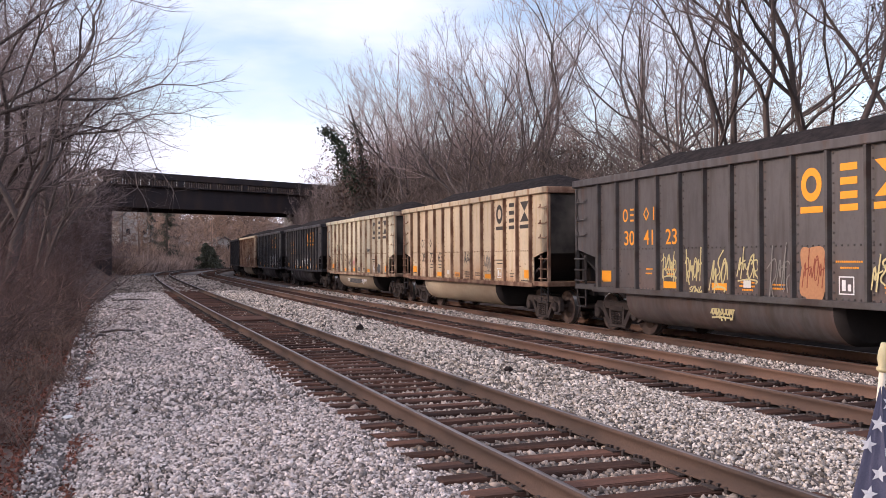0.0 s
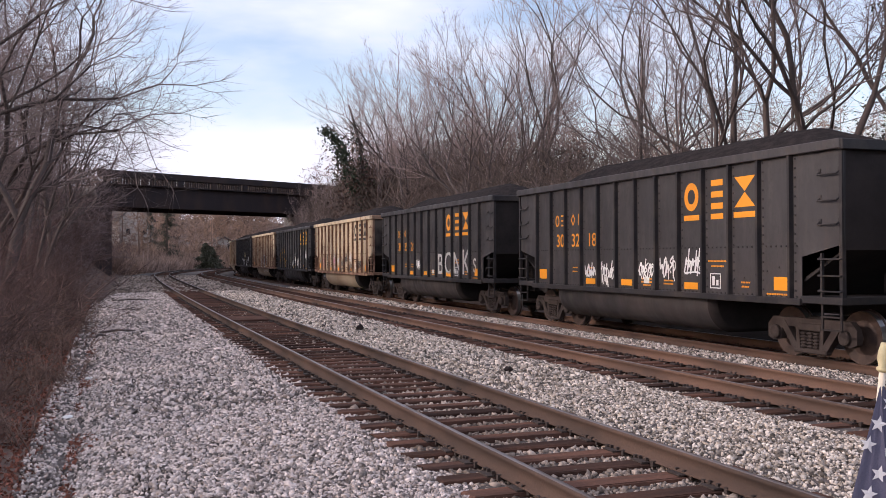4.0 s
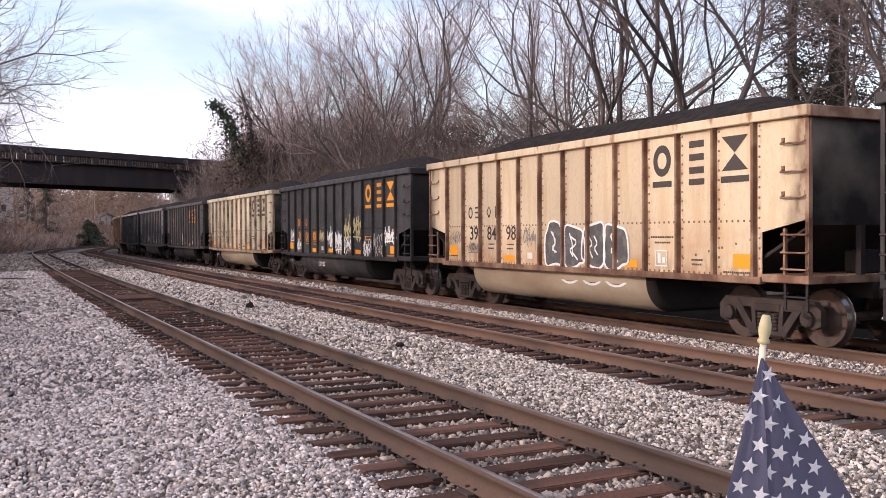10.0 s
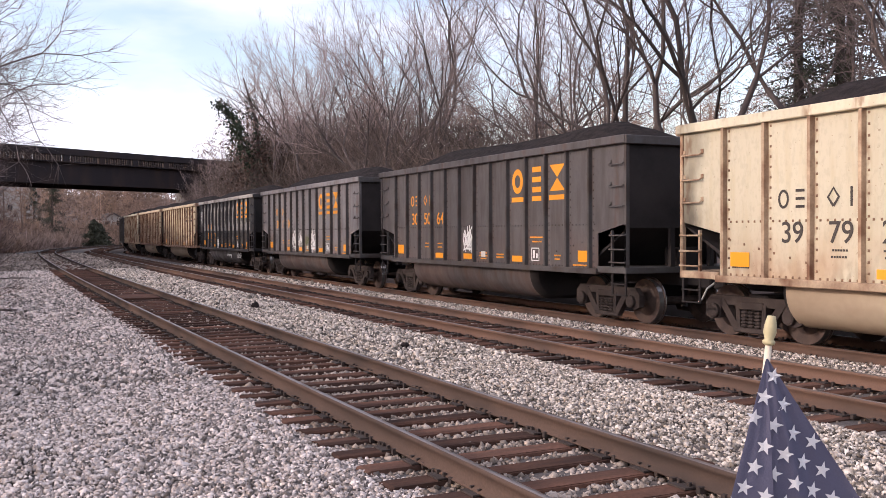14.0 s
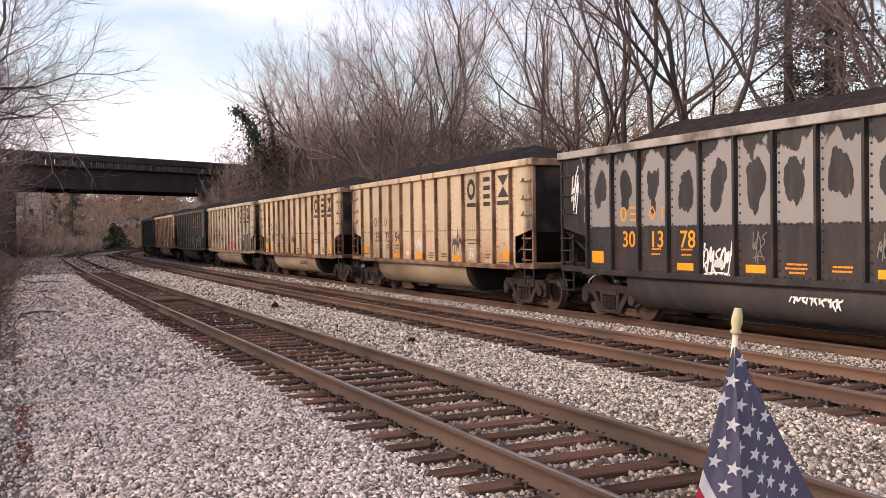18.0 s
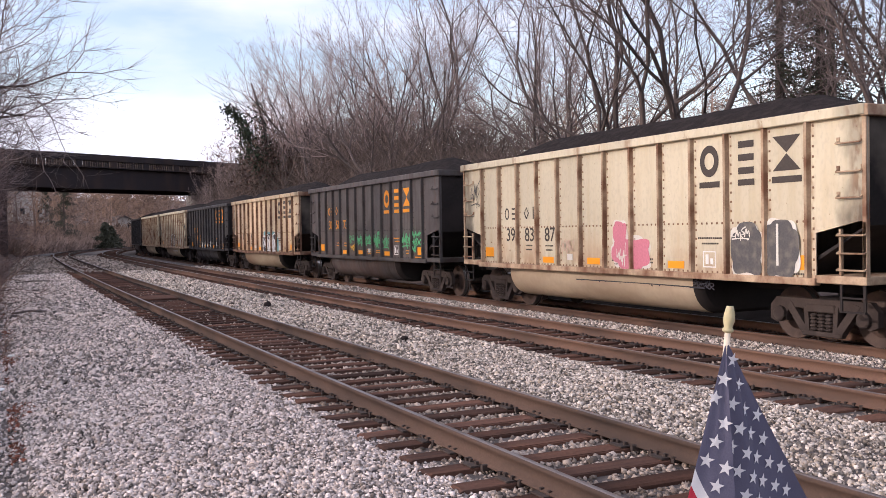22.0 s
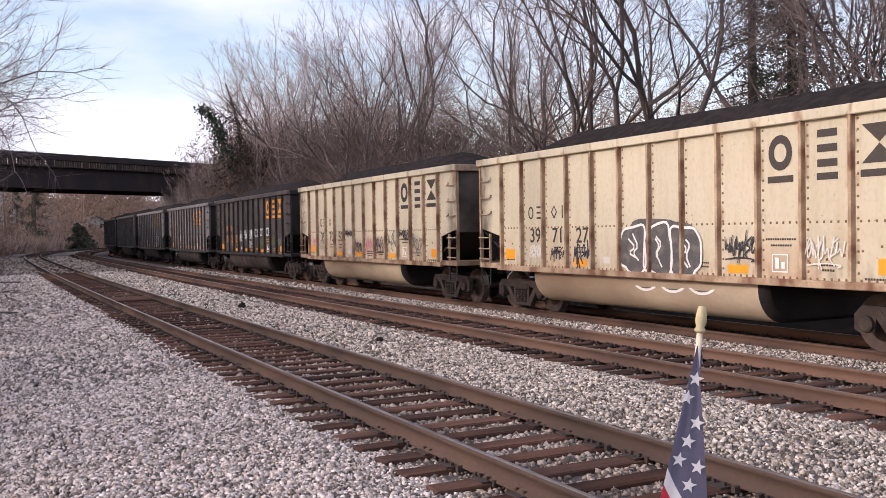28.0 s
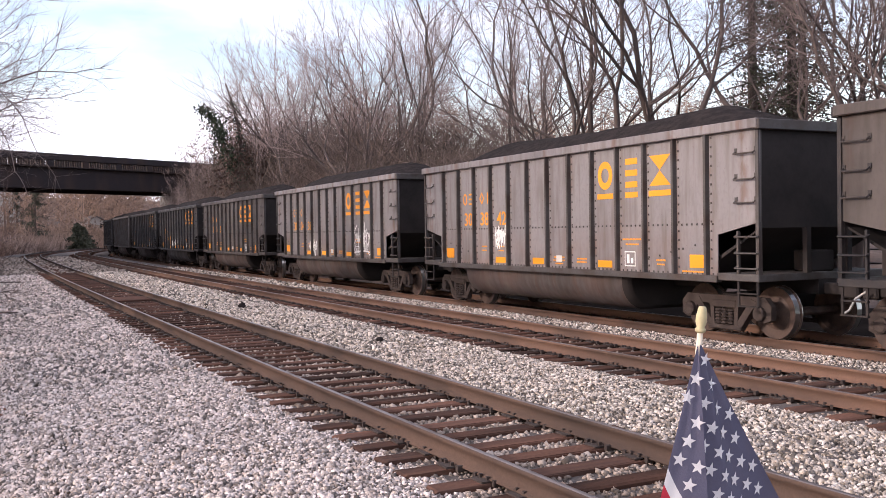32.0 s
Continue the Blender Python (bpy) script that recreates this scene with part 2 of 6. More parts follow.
DARKSTEEL = mat("near_black_steel", (0.016, 0.013, 0.013), 0.85, 0.4, 1.2, 14, 0.15, second=(0.040, 0.032, 0.030), amount=0.4, softness=0.25)
TRUCK = mat("dusty_cast_steel", (0.055, 0.041, 0.036), 0.85, 0.35, 4, 40, 0.2, second=(0.035, 0.025, 0.022), amount=0.5)
WHEEL = mat("rusty_wheel_steel", (0.075, 0.048, 0.038), 0.7, 0.3, 5, 40, 0.1, second=(0.04, 0.026, 0.022), amount=0.4)
TREAD = mat("polished_wheel_tread", (0.42, 0.40, 0.38), 0.3, 0.1, 5, 40, 0.02, metal=0.9)
COAL = mat("coal", (0.021, 0.0175, 0.0175), 0.95, 0.6, 5, 35, 1.0, second=(0.036, 0.029, 0.028), amount=0.45, spec=0.04)
ORANGE = mat("orange_paint", (0.80, 0.305, 0.02), 0.55, 0.12, 2, 20, 0.03)
AMBER = mat("amber_reflector", (0.85, 0.33, 0.02), 0.4, 0.05, 2, 20, 0.0)
YELLOW = mat("yellow_paint", (0.85, 0.45, 0.03), 0.55, 0.1, 2, 20, 0.03)
CHARCOAL = mat("charcoal_lettering", (0.055, 0.045, 0.04), 0.65, 0.3, 2, 20, 0.03)
WHITE = mat("white_paint", (0.75, 0.74, 0.72), 0.6, 0.1, 3, 20, 0.02)
GREENP = mat("green_spray", (0.10, 0.42, 0.19), 0.6, 0.2, 3, 20, 0.02)
PINKP = mat("pink_spray", (0.55, 0.19, 0.25), 0.6, 0.2, 3, 20, 0.02)
BLACKP = mat("dark_spray", (0.035, 0.035, 0.045), 0.6, 0.3, 3, 20, 0.02)
GREYP = mat("silver_spray", (0.36, 0.36, 0.36), 0.5, 0.2, 3, 20, 0.02)
RAIL = mat("rusty_rail_side", (0.140, 0.080, 0.056), 0.92, 0.25, 1.5, 50, 0.15, second=(0.080, 0.050, 0.038), amount=0.4, stretch=(1, 0.3, 1))
RAIL_NEAR = mat("dark_rusty_rail_side", (0.098, 0.064, 0.050), 0.9, 0.3, 1.5, 50, 0.15, second=(0.055, 0.040, 0.034), amount=0.45, stretch=(1, 0.3, 1), spec=0.12)
RAILHEAD = mat("worn_rail_head", (0.20, 0.165, 0.155), 0.42, 0.15, 1.5, 40, 0.03, metal=0.7, second=(0.12, 0.085, 0.07), amount=0.35)
TIE = mat("weathered_sleeper_wood", (0.118, 0.061, 0.044), 0.95, 0.4, 1.5, 25, 0.5, second=(0.056, 0.034, 0.028), amount=0.5, stretch=(0.4, 3, 1), per_object=0.4, spec=0.05)
BALLAST = mat("ballast_bed", (0.085, 0.072, 0.068), 0.95, 0.5, 1.2, 22, 1.0, second=(0.115, 0.092, 0.085), amount=0.35)
STONE = mat("ballast_stone", (0.465, 0.402, 0.378), 0.9, 0.25, 14, 60, 0.2, second=(0.30, 0.235, 0.195), amount=0.36, island=0.85)
STONE_DIRTY = mat("dirty_ballast_stone", (0.30, 0.245, 0.21), 0.95, 0.25, 0.5, 60, 0.2, second=(0.20, 0.155, 0.125), amount=0.45, island=0.7)
# dark stone and bed: the train's shade put into their colour
STONE_SHADE = mat("shade_darkened_stone", (0.075, 0.062, 0.056), 0.92, 0.3, 0.5, 60, 0.2, second=(0.035, 0.030, 0.028), amount=0.5, island=0.7, spec=0.05)
SHADEBED = mat("coal_dusted_bed", (0.018, 0.015, 0.014), 0.95, 0.4, 1.0, 22, 0.8, second=(0.032, 0.026, 0.023), amount=0.35, spec=0.0)
STONE_DUSTY = mat("brake_dusted_stone", (0.47, 0.412, 0.370), 0.92, 0.25, 14, 60, 0.2, second=(0.27, 0.215, 0.165), amount=0.42, island=0.85)
UNDER = mat("tan_undergrowth", (0.140, 0.103, 0.088), 0.95, 0.25, 0.15, 4, 0.0, second=(0.085, 0.064, 0.053), amount=0.5, island=0.5)
EARTH = mat("leaf_litter", (0.150, 0.102, 0.082), 0.95, 0.45, 0.9, 14, 0.8, second=(0.085, 0.058, 0.048), amount=0.5)
BARK = mat("grey_brown_bark", (0.092, 0.073, 0.067), 0.9, 0.3, 1.2, 22, 0.4, second=(0.085, 0.064, 0.058), amount=0.5, per_object=0.25)
ENDBLACK = mat("blackened_cream_steel", (0.015, 0.012, 0.012), 0.85, 0.4, 0.75, 14, 0.15, second=(0.15, 0.125, 0.10), amount=0.34, softness=0.16)
TWIG = mat("bare_twigs", (0.285, 0.216, 0.204), 0.9, 0.2, 0.8, 10, 0.0, per_object=0.25)
TWIG_DARK = mat("dark_bare_twigs", (0.19, 0.148, 0.138), 0.9, 0.2, 0.8, 10, 0.0, per_object=0.25)
TWIG_RED = mat("reddish_bare_twigs", (0.20, 0.145, 0.138), 0.9, 0.2, 0.8, 10, 0.0, per_object=0.25)
BRUSH = mat("dark_brush_canes", (0.100, 0.060, 0.052), 0.9, 0.3, 0.8, 10, 0.0, island=0.5)
LITTER = mat("red_brown_dead_leaves", (0.215, 0.085, 0.058), 0.9, 0.3, 2, 10, 0.0, island=0.6)
DRY = mat("dry_stalks", (0.175, 0.112, 0.088), 0.9, 0.3, 0.8, 10, 0.0, island=0.5)
FARWOOD = mat("far_bare_woods", (0.24, 0.170, 0.140), 0.95, 0.25, 0.03, 0.5, 0.0, second=(0.27, 0.170, 0.115), amount=0.4, island=0.5)
IVY = mat("ivy_leaves", (0.034, 0.047, 0.026), 0.6, 0.4, 1, 10, 0.0, island=0.5)
DEADVINE = mat("dead_brown_vines", (0.095, 0.062, 0.050), 0.9, 0.4, 1, 10, 0.0, island=0.5)
NEEDLE = mat("conifer_needles", (0.066, 0.068, 0.046), 0.7, 0.4, 1, 10, 0.0, island=0.5)
GIRDER = mat("weathered_dark_girder", (0.026, 0.019, 0.020), 0.75, 0.3, 0.5, 12, 0.1, second=(0.050, 0.030, 0.024), amount=0.4, stretch=(1, 1, 0.4))
CONCRETE = mat("stained_concrete", (0.26, 0.24, 0.225), 0.9, 0.2, 0.6, 14, 0.2, second=(0.16, 0.14, 0.13), amount=0.45, stretch=(1, 1, 0.4))
SIDING = mat("pale_siding", (0.46, 0.42, 0.38), 0.7, 0.08, 1, 12, 0.05)
ROOFING = mat("dark_roofing", (0.13, 0.115, 0.11), 0.9, 0.2, 1, 14, 0.2)
DARKGLASS = mat("dark_window_glass", (0.03, 0.035, 0.04), 0.08, 0.1, 1, 5, 0.0, spec=0.6)
NAVY = mat("navy_cotton", (0.120, 0.115, 0.172), 0.85, 0.15, 12, 400, 0.1, second=(0.095, 0.092, 0.145), amount=0.4, softness=0.25)
STARW = mat("white_cotton", (0.72, 0.70, 0.72), 0.85, 0.05, 12, 400, 0.05)
REDC = mat("red_cotton", (0.50, 0.035, 0.06), 0.85, 0.15, 12, 400, 0.1)
GOLD = mat("worn_gilded_wood", (0.47, 0.41, 0.24), 0.55, 0.15, 40, 120, 0.05, second=(0.40, 0.33, 0.22), amount=0.5)
DOWEL = mat("pale_wood_dowel", (0.72, 0.63, 0.50), 0.6, 0.12, 30, 120, 0.05)


# ---- mesh helpers ----
def mesh_of(bm, material, smooth=False):
    me = bpy.data.meshes.new("mesh")
    bm.to_mesh(me)
    bm.free()
    for m in (material if isinstance(material, (list, tuple)) else [material]):
        me.materials.append(m)
    if smooth:
        me.shade_smooth()
    return me


def part(name, bm, material, parent=None, label="", at=None, smooth=False):
    """Links a bmesh (or a ready mesh) as one object under its thing."""
    me = bm if isinstance(bm, bpy.types.Mesh) else mesh_of(bm, material, smooth)
    ob = new(name, me)
    if parent:
        ob.parent = parent
    if at is not None:
        ob.matrix_local = at
    return tagged(ob, label)


def thing(name, label, category, group="", kind="", at=None):
    ob = new(name)
    ob.empty_display_size = 0.3
    if at is not None:
        ob.matrix_basis = at
    return tagged(ob, label, category, group, kind)


def box(x0, x1, y0, y1, z0, z1, bm=None, bevel=0.0, mi=0):
    bm = bm or bmesh.new()
    made = bmesh.ops.create_cube(bm, size=1)["verts"]
    for v in made:
        v.co = Vector((x0 + (v.co.x + 0.5) * (x1 - x0), y0 + (v.co.y + 0.5) * (y1 - y0), z0 + (v.co.z + 0.5) * (z1 - z0)))
    if bevel:
        es = list({e for v in made for e in v.link_edges})
        bmesh.ops.bevel(bm, geom=es, offset=bevel, segments=1, affect="EDGES")
    if mi:
        for f in {f for v in made if v.is_valid for f in v.link_faces}:
            f.material_index = mi
    return bm


def rod(p0, p1, r, bm=None, sides=6, r1=None):
    bm = bm or bmesh.new()
    p0, p1 = Vector(p0), Vector(p1)
    d = p1 - p0
    m = Matrix.Translation((p0 + p1) / 2) @ d.to_track_quat("Z", "Y").to_matrix().to_4x4()
    bmesh.ops.create_cone(bm, cap_ends=True, segments=sides, radius1=r, radius2=r if r1 is None else r1, depth=d.length, matrix=m)
    return bm


def prism(poly, axis, a, b, bm=None):
    """Extrudes a polygon given in the plane across `axis` from a to b."""
    bm = bm or bmesh.new()

    def at(p, t):
        return {"x": (t, p[0], p[1]), "y": (p[0], t, p[1]), "z": (p[0], p[1], t)}[axis]
    lo, hi = [bm.verts.new(at(p, a)) for p in poly], [bm.verts.new(at(p, b)) for p in poly]
    n = len(poly)
    bm.faces.new(lo), bm.faces.new(hi)
    for i in range(n):
        bm.faces.new((lo[i], lo[(i + 1) % n], hi[(i + 1) % n], hi[i]))
    bmesh.ops.recalc_face_normals(bm, faces=bm.faces[:])
    return bm


def spin(profile, bm=None, sides=16, m=Matrix()):
    """Turns a profile of (radius, z) about z."""
    bm = bm or bmesh.new()
    rings = []
    for r, z in profile:
        rings.append([bm.verts.new(m @ Vector((r * math.cos(2 * math.pi * i / sides), r * math.sin(2 * math.pi * i / sides), z))) for i in range(sides)])
    for a, b in zip(rings, rings[1:]):
        for i in range(sides):
            bm.faces.new((a[i], a[(i + 1) % sides], b[(i + 1) % sides], b[i]))
    bm.faces.new(rings[0][::-1]), bm.faces.new(rings[-1])
    bmesh.ops.recalc_face_normals(bm, faces=bm.faces[:])
    return bm


def tubes(segs, sides=3, material=None):
    """One mesh out of many tapered tubes: rows of x0 y0 z0 x1 y1 z1 r0 r1."""
    segs = np.asarray(segs, float)
    p0, p1, r0, r1 = segs[:, 0:3], segs[:, 3:6], segs[:, 6], segs[:, 7]
    d = p1 - p0
    d /= np.maximum(np.linalg.norm(d, axis=1, keepdims=True), 1e-9)
    ref = np.where(np.abs(d[:, 2:3]) < 0.9, [[0, 0, 1.0]], [[1.0, 0, 0]])
    u = np.cross(d, ref)
    u /= np.linalg.norm(u, axis=1, keepdims=True)
    v = np.cross(d, u)
    a = 2 * np.pi * np.arange(sides) / sides
    ring = np.cos(a)[None, :, None] * u[:, None, :] + np.sin(a)[None, :, None] * v[:, None, :]
    co = np.concatenate([p0[:, None, :] + ring * r0[:, None, None], p1[:, None, :] + ring * r1[:, None, None]], 1).reshape(-1, 3)
    base = (np.arange(len(segs)) * 2 * sides)[:, None, None]
    i = np.arange(sides)
    j = (i + 1) % sides
    quad = np.stack([i, j, j + sides, i + sides], 1)[None] + base
    return raw_mesh(co, quad.reshape(-1, 4), material)


def cones(segs, material):
    """One mesh of many three-sided spikes: rows of x0 y0 z0 x1 y1 z1 r0 r1."""
    segs = np.asarray(segs, float)
    p0, p1, r0 = segs[:, 0:3], segs[:, 3:6], segs[:, 6]
    d = p1 - p0
    d /= np.maximum(np.linalg.norm(d, axis=1, keepdims=True), 1e-9)
    ref = np.where(np.abs(d[:, 2:3]) < 0.9, [[0, 0, 1.0]], [[1.0, 0, 0]])
    u = np.cross(d, ref)
    u /= np.linalg.norm(u, axis=1, keepdims=True)
    v = np.cross(d, u)
    a = 2 * np.pi * np.arange(3) / 3
    ring = np.cos(a)[None, :, None] * u[:, None, :] + np.sin(a)[None, :, None] * v[:, None, :]
    co = np.concatenate([p0[:, None, :] + ring * r0[:, None, None], p1[:, None, :]], 1).reshape(-1, 3)
    base = (np.arange(len(segs)) * 4)[:, None, None]
    return raw_mesh(co, (np.array([(0, 1, 3), (1, 2, 3), (2, 0, 3)])[None] + base).reshape(-1, 3), material)


def raw_mesh(co, faces, material, smooth=False):
    me = bpy.data.meshes.new("mesh")
    k = faces.shape[1]
    me.vertices.add(len(co))
    me.vertices.foreach_set("co", np.asarray(co, np.float32).ravel())
    me.loops.add(faces.size)
    me.loops.foreach_set("vertex_index", np.asarray(faces, np.int32).ravel())
    me.polygons.add(len(faces))
    me.polygons.foreach_set("loop_start", np.arange(0, faces.size, k, dtype=np.int32))
    me.update(calc_edges=True)
    me.validate()
    if material:
        me.materials.append(material)
    if smooth:
        me.shade_smooth()
    return me


# ---- the line of the tracks ----
S = np.arange(-60.0, 620.0, 0.5)
KAPPA = np.interp(S, [-60, 85, 100, 108, 260, 280], [0.0004, 0.0004, 0.0018, 0.0052, 0.0052, 0.0])
HEAD = np.cumsum(KAPPA) * 0.5
HEAD -= np.interp(0, S, HEAD)
PX, PY = np.cumsum(np.sin(HEAD)) * 0.5, np.cumsum(np.cos(HEAD)) * 0.5
PX -= np.interp(0, S, PX)
PY -= np.interp(0, S, PY)
TRACK_X = 4.228                                    # middle of the near track abreast of the camera
U1, U2, U3 = 0.0, 4.912, 9.01                      # the three tracks' offsets
RAIL_TOP = {U1: 0.18, U2: 0.137, U3: 0.008}


def along(s, u=0.0):
    """x, y and heading (turn to the right of +y) at arc length s, u metres to the right of the near track's middle."""
    h, x, y = np.interp(s, S, HEAD), np.interp(s, S, PX), np.interp(s, S, PY)
    return TRACK_X + x + u * np.cos(h), y - u * np.sin(h), h


def track_pose(s, u, z, extra=0.0):
    x, y, h = along(s, u)
    return Matrix.Translation((x, y, z)) @ Matrix.Rotation(-h + extra, 4, "Z")


def swept(profile, s_list, u, material, closed=True, smooth=False):
    """A profile of (offset, z) carried along the track line."""
    k, co = len(profile), []
    for s in s_list:
        for du, z in profile:
            x, y, _ = along(s, u + du)
            co.append((x, y, z))
    faces = []
    for i in range(len(s_list) - 1):
        for j in range(k if closed else k - 1):
            a, b = i * k + j, i * k + (j + 1) % k
            faces.append((a, b, b + k, a + k))
    return raw_mesh(np.array(co), np.array(faces)[:, ::-1], material, smooth)


# ---- ground ----
def lateral(x, y):
    """Metres to the right of the near track's middle."""
    return x - TRACK_X - np.interp(y, PY, PX)


def ground_z(x, y):
    l = lateral(x, y)
    z = np.full(np.shape(l), -0.32)
    bank = np.interp(y, [-40, 5, 35, 70, 100, 160, 400], [0.6, 0.8, 2.2, 5.5, 8.5, 5.0, 12.0])
    z = z + np.interp(l, [12.0, 15.5, 22.0, 40.0, 400.0], [0.0, 0.35, 1.0, 1.25, 2.2]) * bank
    # left bank, added high and unseen from y 48 on to shade the far cars
    left = np.interp(y, [-40, 48, 64, 80, 108, 128, 240, 600], [0.7, 0.8, 8.5, 11.0, 11.0, 2.0, 3.0, 14.0])
    z = z + np.interp(-l, [4.0, 5.6, 8.2, 12.5, 60.0, 400.0], [0.0, 0.07, 0.32, 1.0, 1.3, 2.2]) * left
    ripple = 0.10 * np.sin(0.9 * x + 0.4 * y) * np.sin(0.7 * y - 0.3 * x) + 0.25 * np.sin(0.13 * x + 1) * np.sin(0.11 * y)
    return z + ripple * np.clip(np.minimum(np.abs(l + 4.4), np.abs(l - 12.2)) / 4, 0, 1) * ((l < -4.4) | (l > 12.2))


def build_ground():
    xs = np.concatenate([[-2500, -1200, -700, -450], np.arange(-300, -40, 14.0), np.arange(-40, 60, 1.25), np.arange(60, 330, 12.0), [450, 700, 1200, 2500]])
    ys = np.concatenate([[-1500, -600, -250], np.arange(-120, -10, 10.0), np.arange(-10, 130, 1.5), np.arange(130, 420, 8.0), [500, 650, 900, 1500, 3000]])
    gx, gy = np.meshgrid(xs, ys)
    co = np.stack([gx, gy, ground_z(gx, gy)], -1).reshape(-1, 3)
    nx, ny = len(xs), len(ys)
    i = np.arange((ny - 1) * (nx - 1))
    a = (i // (nx - 1)) * nx + i % (nx - 1)
    ob = new("ground", raw_mesh(co, np.stack([a, a + 1, a + nx + 1, a + nx], 1), EARTH, True))
    tagged(ob, "brown leaf-littered ground and banks under bare woods", "ground", kind="structure")


def bed_z(u):
    """Height of the ballast's surface across the three tracks."""
    return np.interp(u, [-4.35, -3.7, -1.75, -1.35, -1.1, 1.1, 1.35, 1.8, 2.6, 3.3, 3.7, 6.05, 6.45, 7.2, 7.6, 7.85, 10.3, 11.3, 12.2],
                     [-0.26, -0.06, -0.02, -0.035, -0.050, -0.050, -0.035, 0.0, 0.0, -0.03, -0.092, -0.085, 0.0, -0.01, -0.11, -0.23, -0.245, -0.26, -0.38])


def tie_places(u):
    """Arc lengths of a track's sleepers."""
    rng = random.Random(int(u * 10) + 3)
    out = [-6.0]
    while out[-1] < 330:
        out.append(out[-1] + 0.53 + rng.uniform(-0.02, 0.02))
    return np.array(out[:-1])


def build_ballast():
    us = np.array([-4.6, -4.35, -3.9, -3.3, -2.6, -1.8, -1.3, 0, 1.3, 1.8, 2.4, 3.0, 3.6, 4.9, 6.05, 6.45, 7.2, 7.6, 7.85, 9.0, 10.6, 11.3, 12.2])
    s_list = np.concatenate([np.arange(-30, 60, 1.0), np.arange(60, 340, 4.0)])
    co = []
    for s in s_list:
        for u in us:
            x, y, _ = along(s, u)
            co.append((x, y, bed_z(u) + 0.018 * noise.noise((x * 1.3, y * 1.3, 0))))
    k = len(us)
    f = [(i * k + j, i * k + j + 1, i * k + k + j + 1, i * k + k + j) for i in range(len(s_list) - 1) for j in range(k - 1)]
    bed = new("ballast_bed", raw_mesh(np.array(co), np.array(f), BALLAST, True))
    tagged(bed, "grey crushed-stone ballast bed under three railway tracks", "ballast", kind="structure")
    # the strip under and behind the train has the shade there painted in
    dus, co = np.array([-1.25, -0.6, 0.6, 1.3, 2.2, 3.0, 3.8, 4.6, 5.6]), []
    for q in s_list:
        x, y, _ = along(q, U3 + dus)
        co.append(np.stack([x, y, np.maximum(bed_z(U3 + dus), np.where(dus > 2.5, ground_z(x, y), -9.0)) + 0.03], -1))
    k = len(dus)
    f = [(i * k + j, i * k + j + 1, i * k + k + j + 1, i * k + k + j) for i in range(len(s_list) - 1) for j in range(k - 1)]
    strip = raw_mesh(np.concatenate(co), np.array(f), SHADEBED, True)
    tagged(new("coal_dusted_bed", strip), "ballast strip under the train with its shade painted in black", "ballast", kind="structure")
    # loose stones, joined
    rng = np.random.default_rng(5)
    cube = np.array([(x, y, z) for x in (-0.68, 0.68) for y in (-0.68, 0.68) for z in (-0.68, 0.68)])
    ctri = np.array([(0, 1, 3), (0, 3, 2), (4, 6, 7), (4, 7, 5), (0, 4, 5), (0, 5, 1), (2, 3, 7), (2, 7, 6), (1, 5, 7), (1, 7, 3), (0, 2, 6), (0, 6, 4)])
    octa = np.array([(1, 0, 0), (-1, 0, 0), (0, 1, 0), (0, -1, 0), (0, 0, 1), (0, 0, -1)], float)
    otri = np.array([(0, 2, 4), (2, 1, 4), (1, 3, 4), (3, 0, 4), (2, 0, 5), (1, 2, 5), (3, 1, 5), (0, 3, 5)])
    # zones: s range, u range, how many, size, shape
    zones = [(3.2, 8.5, -4.2, -1.05, 25000, 0.0172, True), (8.5, 13.0, -4.2, -1.1, 16000, 0.0190, True), (13.0, 24.0, -4.15, -1.15, 10500, 0.031, False), (24.0, 55.0, -4.2, -1.2, 11000, 0.046, False),
             (1.0, 13.0, 1.12, 3.75, 25000, 0.0185, True), (13.0, 26.0, 1.15, 3.75, 8500, 0.032, False), (26.0, 55.0, 1.2, 3.75, 7000, 0.050, False),
             (2.0, 14.0, -1.1, 1.1, 10500, 0.023, True), (14.0, 40.0, -1.1, 1.1, 9500, 0.029, False), (2.0, 14.0, 6.0, 7.8, 9500, 0.022, False),
             (14.0, 30.0, 6.05, 7.8, 7500, 0.028, False), (30.0, 60.0, 6.1, 7.9, 2500, 0.055, False), (3.0, 30.0, 3.8, 6.0, 6500, 0.024, False),
             (55.0, 105.0, -4.1, 3.7, 6000, 0.085, False), (-3.0, 3.2, -4.0, -1.1, 1500, 0.030, False), (3.0, 30.0, 7.9, 11.6, 6000, 0.030, False), (3.0, 20.0, -4.75, -4.0, 5200, 0.019, True), (20.0, 50.0, -4.7, -4.05, 1800, 0.036, False)]
    cos, fcs, n0 = [], [], 0
    for s0, s1, u0, u1, n, size, fine in zones:
        b, t = (cube, ctri) if fine else (octa, otri)
        s, u = rng.uniform(s0, s1, n), rng.uniform(u0, u1, n)
        keep = np.ones(n, bool)                       # few stones lie on the sleepers
        for track in (U1, U2, U3):
            ties = tie_places(track)
            k = np.clip(np.searchsorted(ties, s), 1, len(ties) - 1)
            gap = np.minimum(np.abs(ties[k] - s), np.abs(ties[k - 1] - s))
            keep &= ~((np.abs(u - track) < 1.28) & (gap < 0.105) & (rng.random(n) < np.where(np.abs(u - track) > 0.98, 0.45, 0.86 if track == U1 else 0.55)))
        s, u = s[keep], u[keep]
        n = len(s)
        x, y, _ = along(s, u)
        r = 0.92 * size * rng.lognormal(0, 0.24, n)
        v = b[None] * r[:, None, None] * rng.uniform(0.6, 1.35, (n, 1, 3))
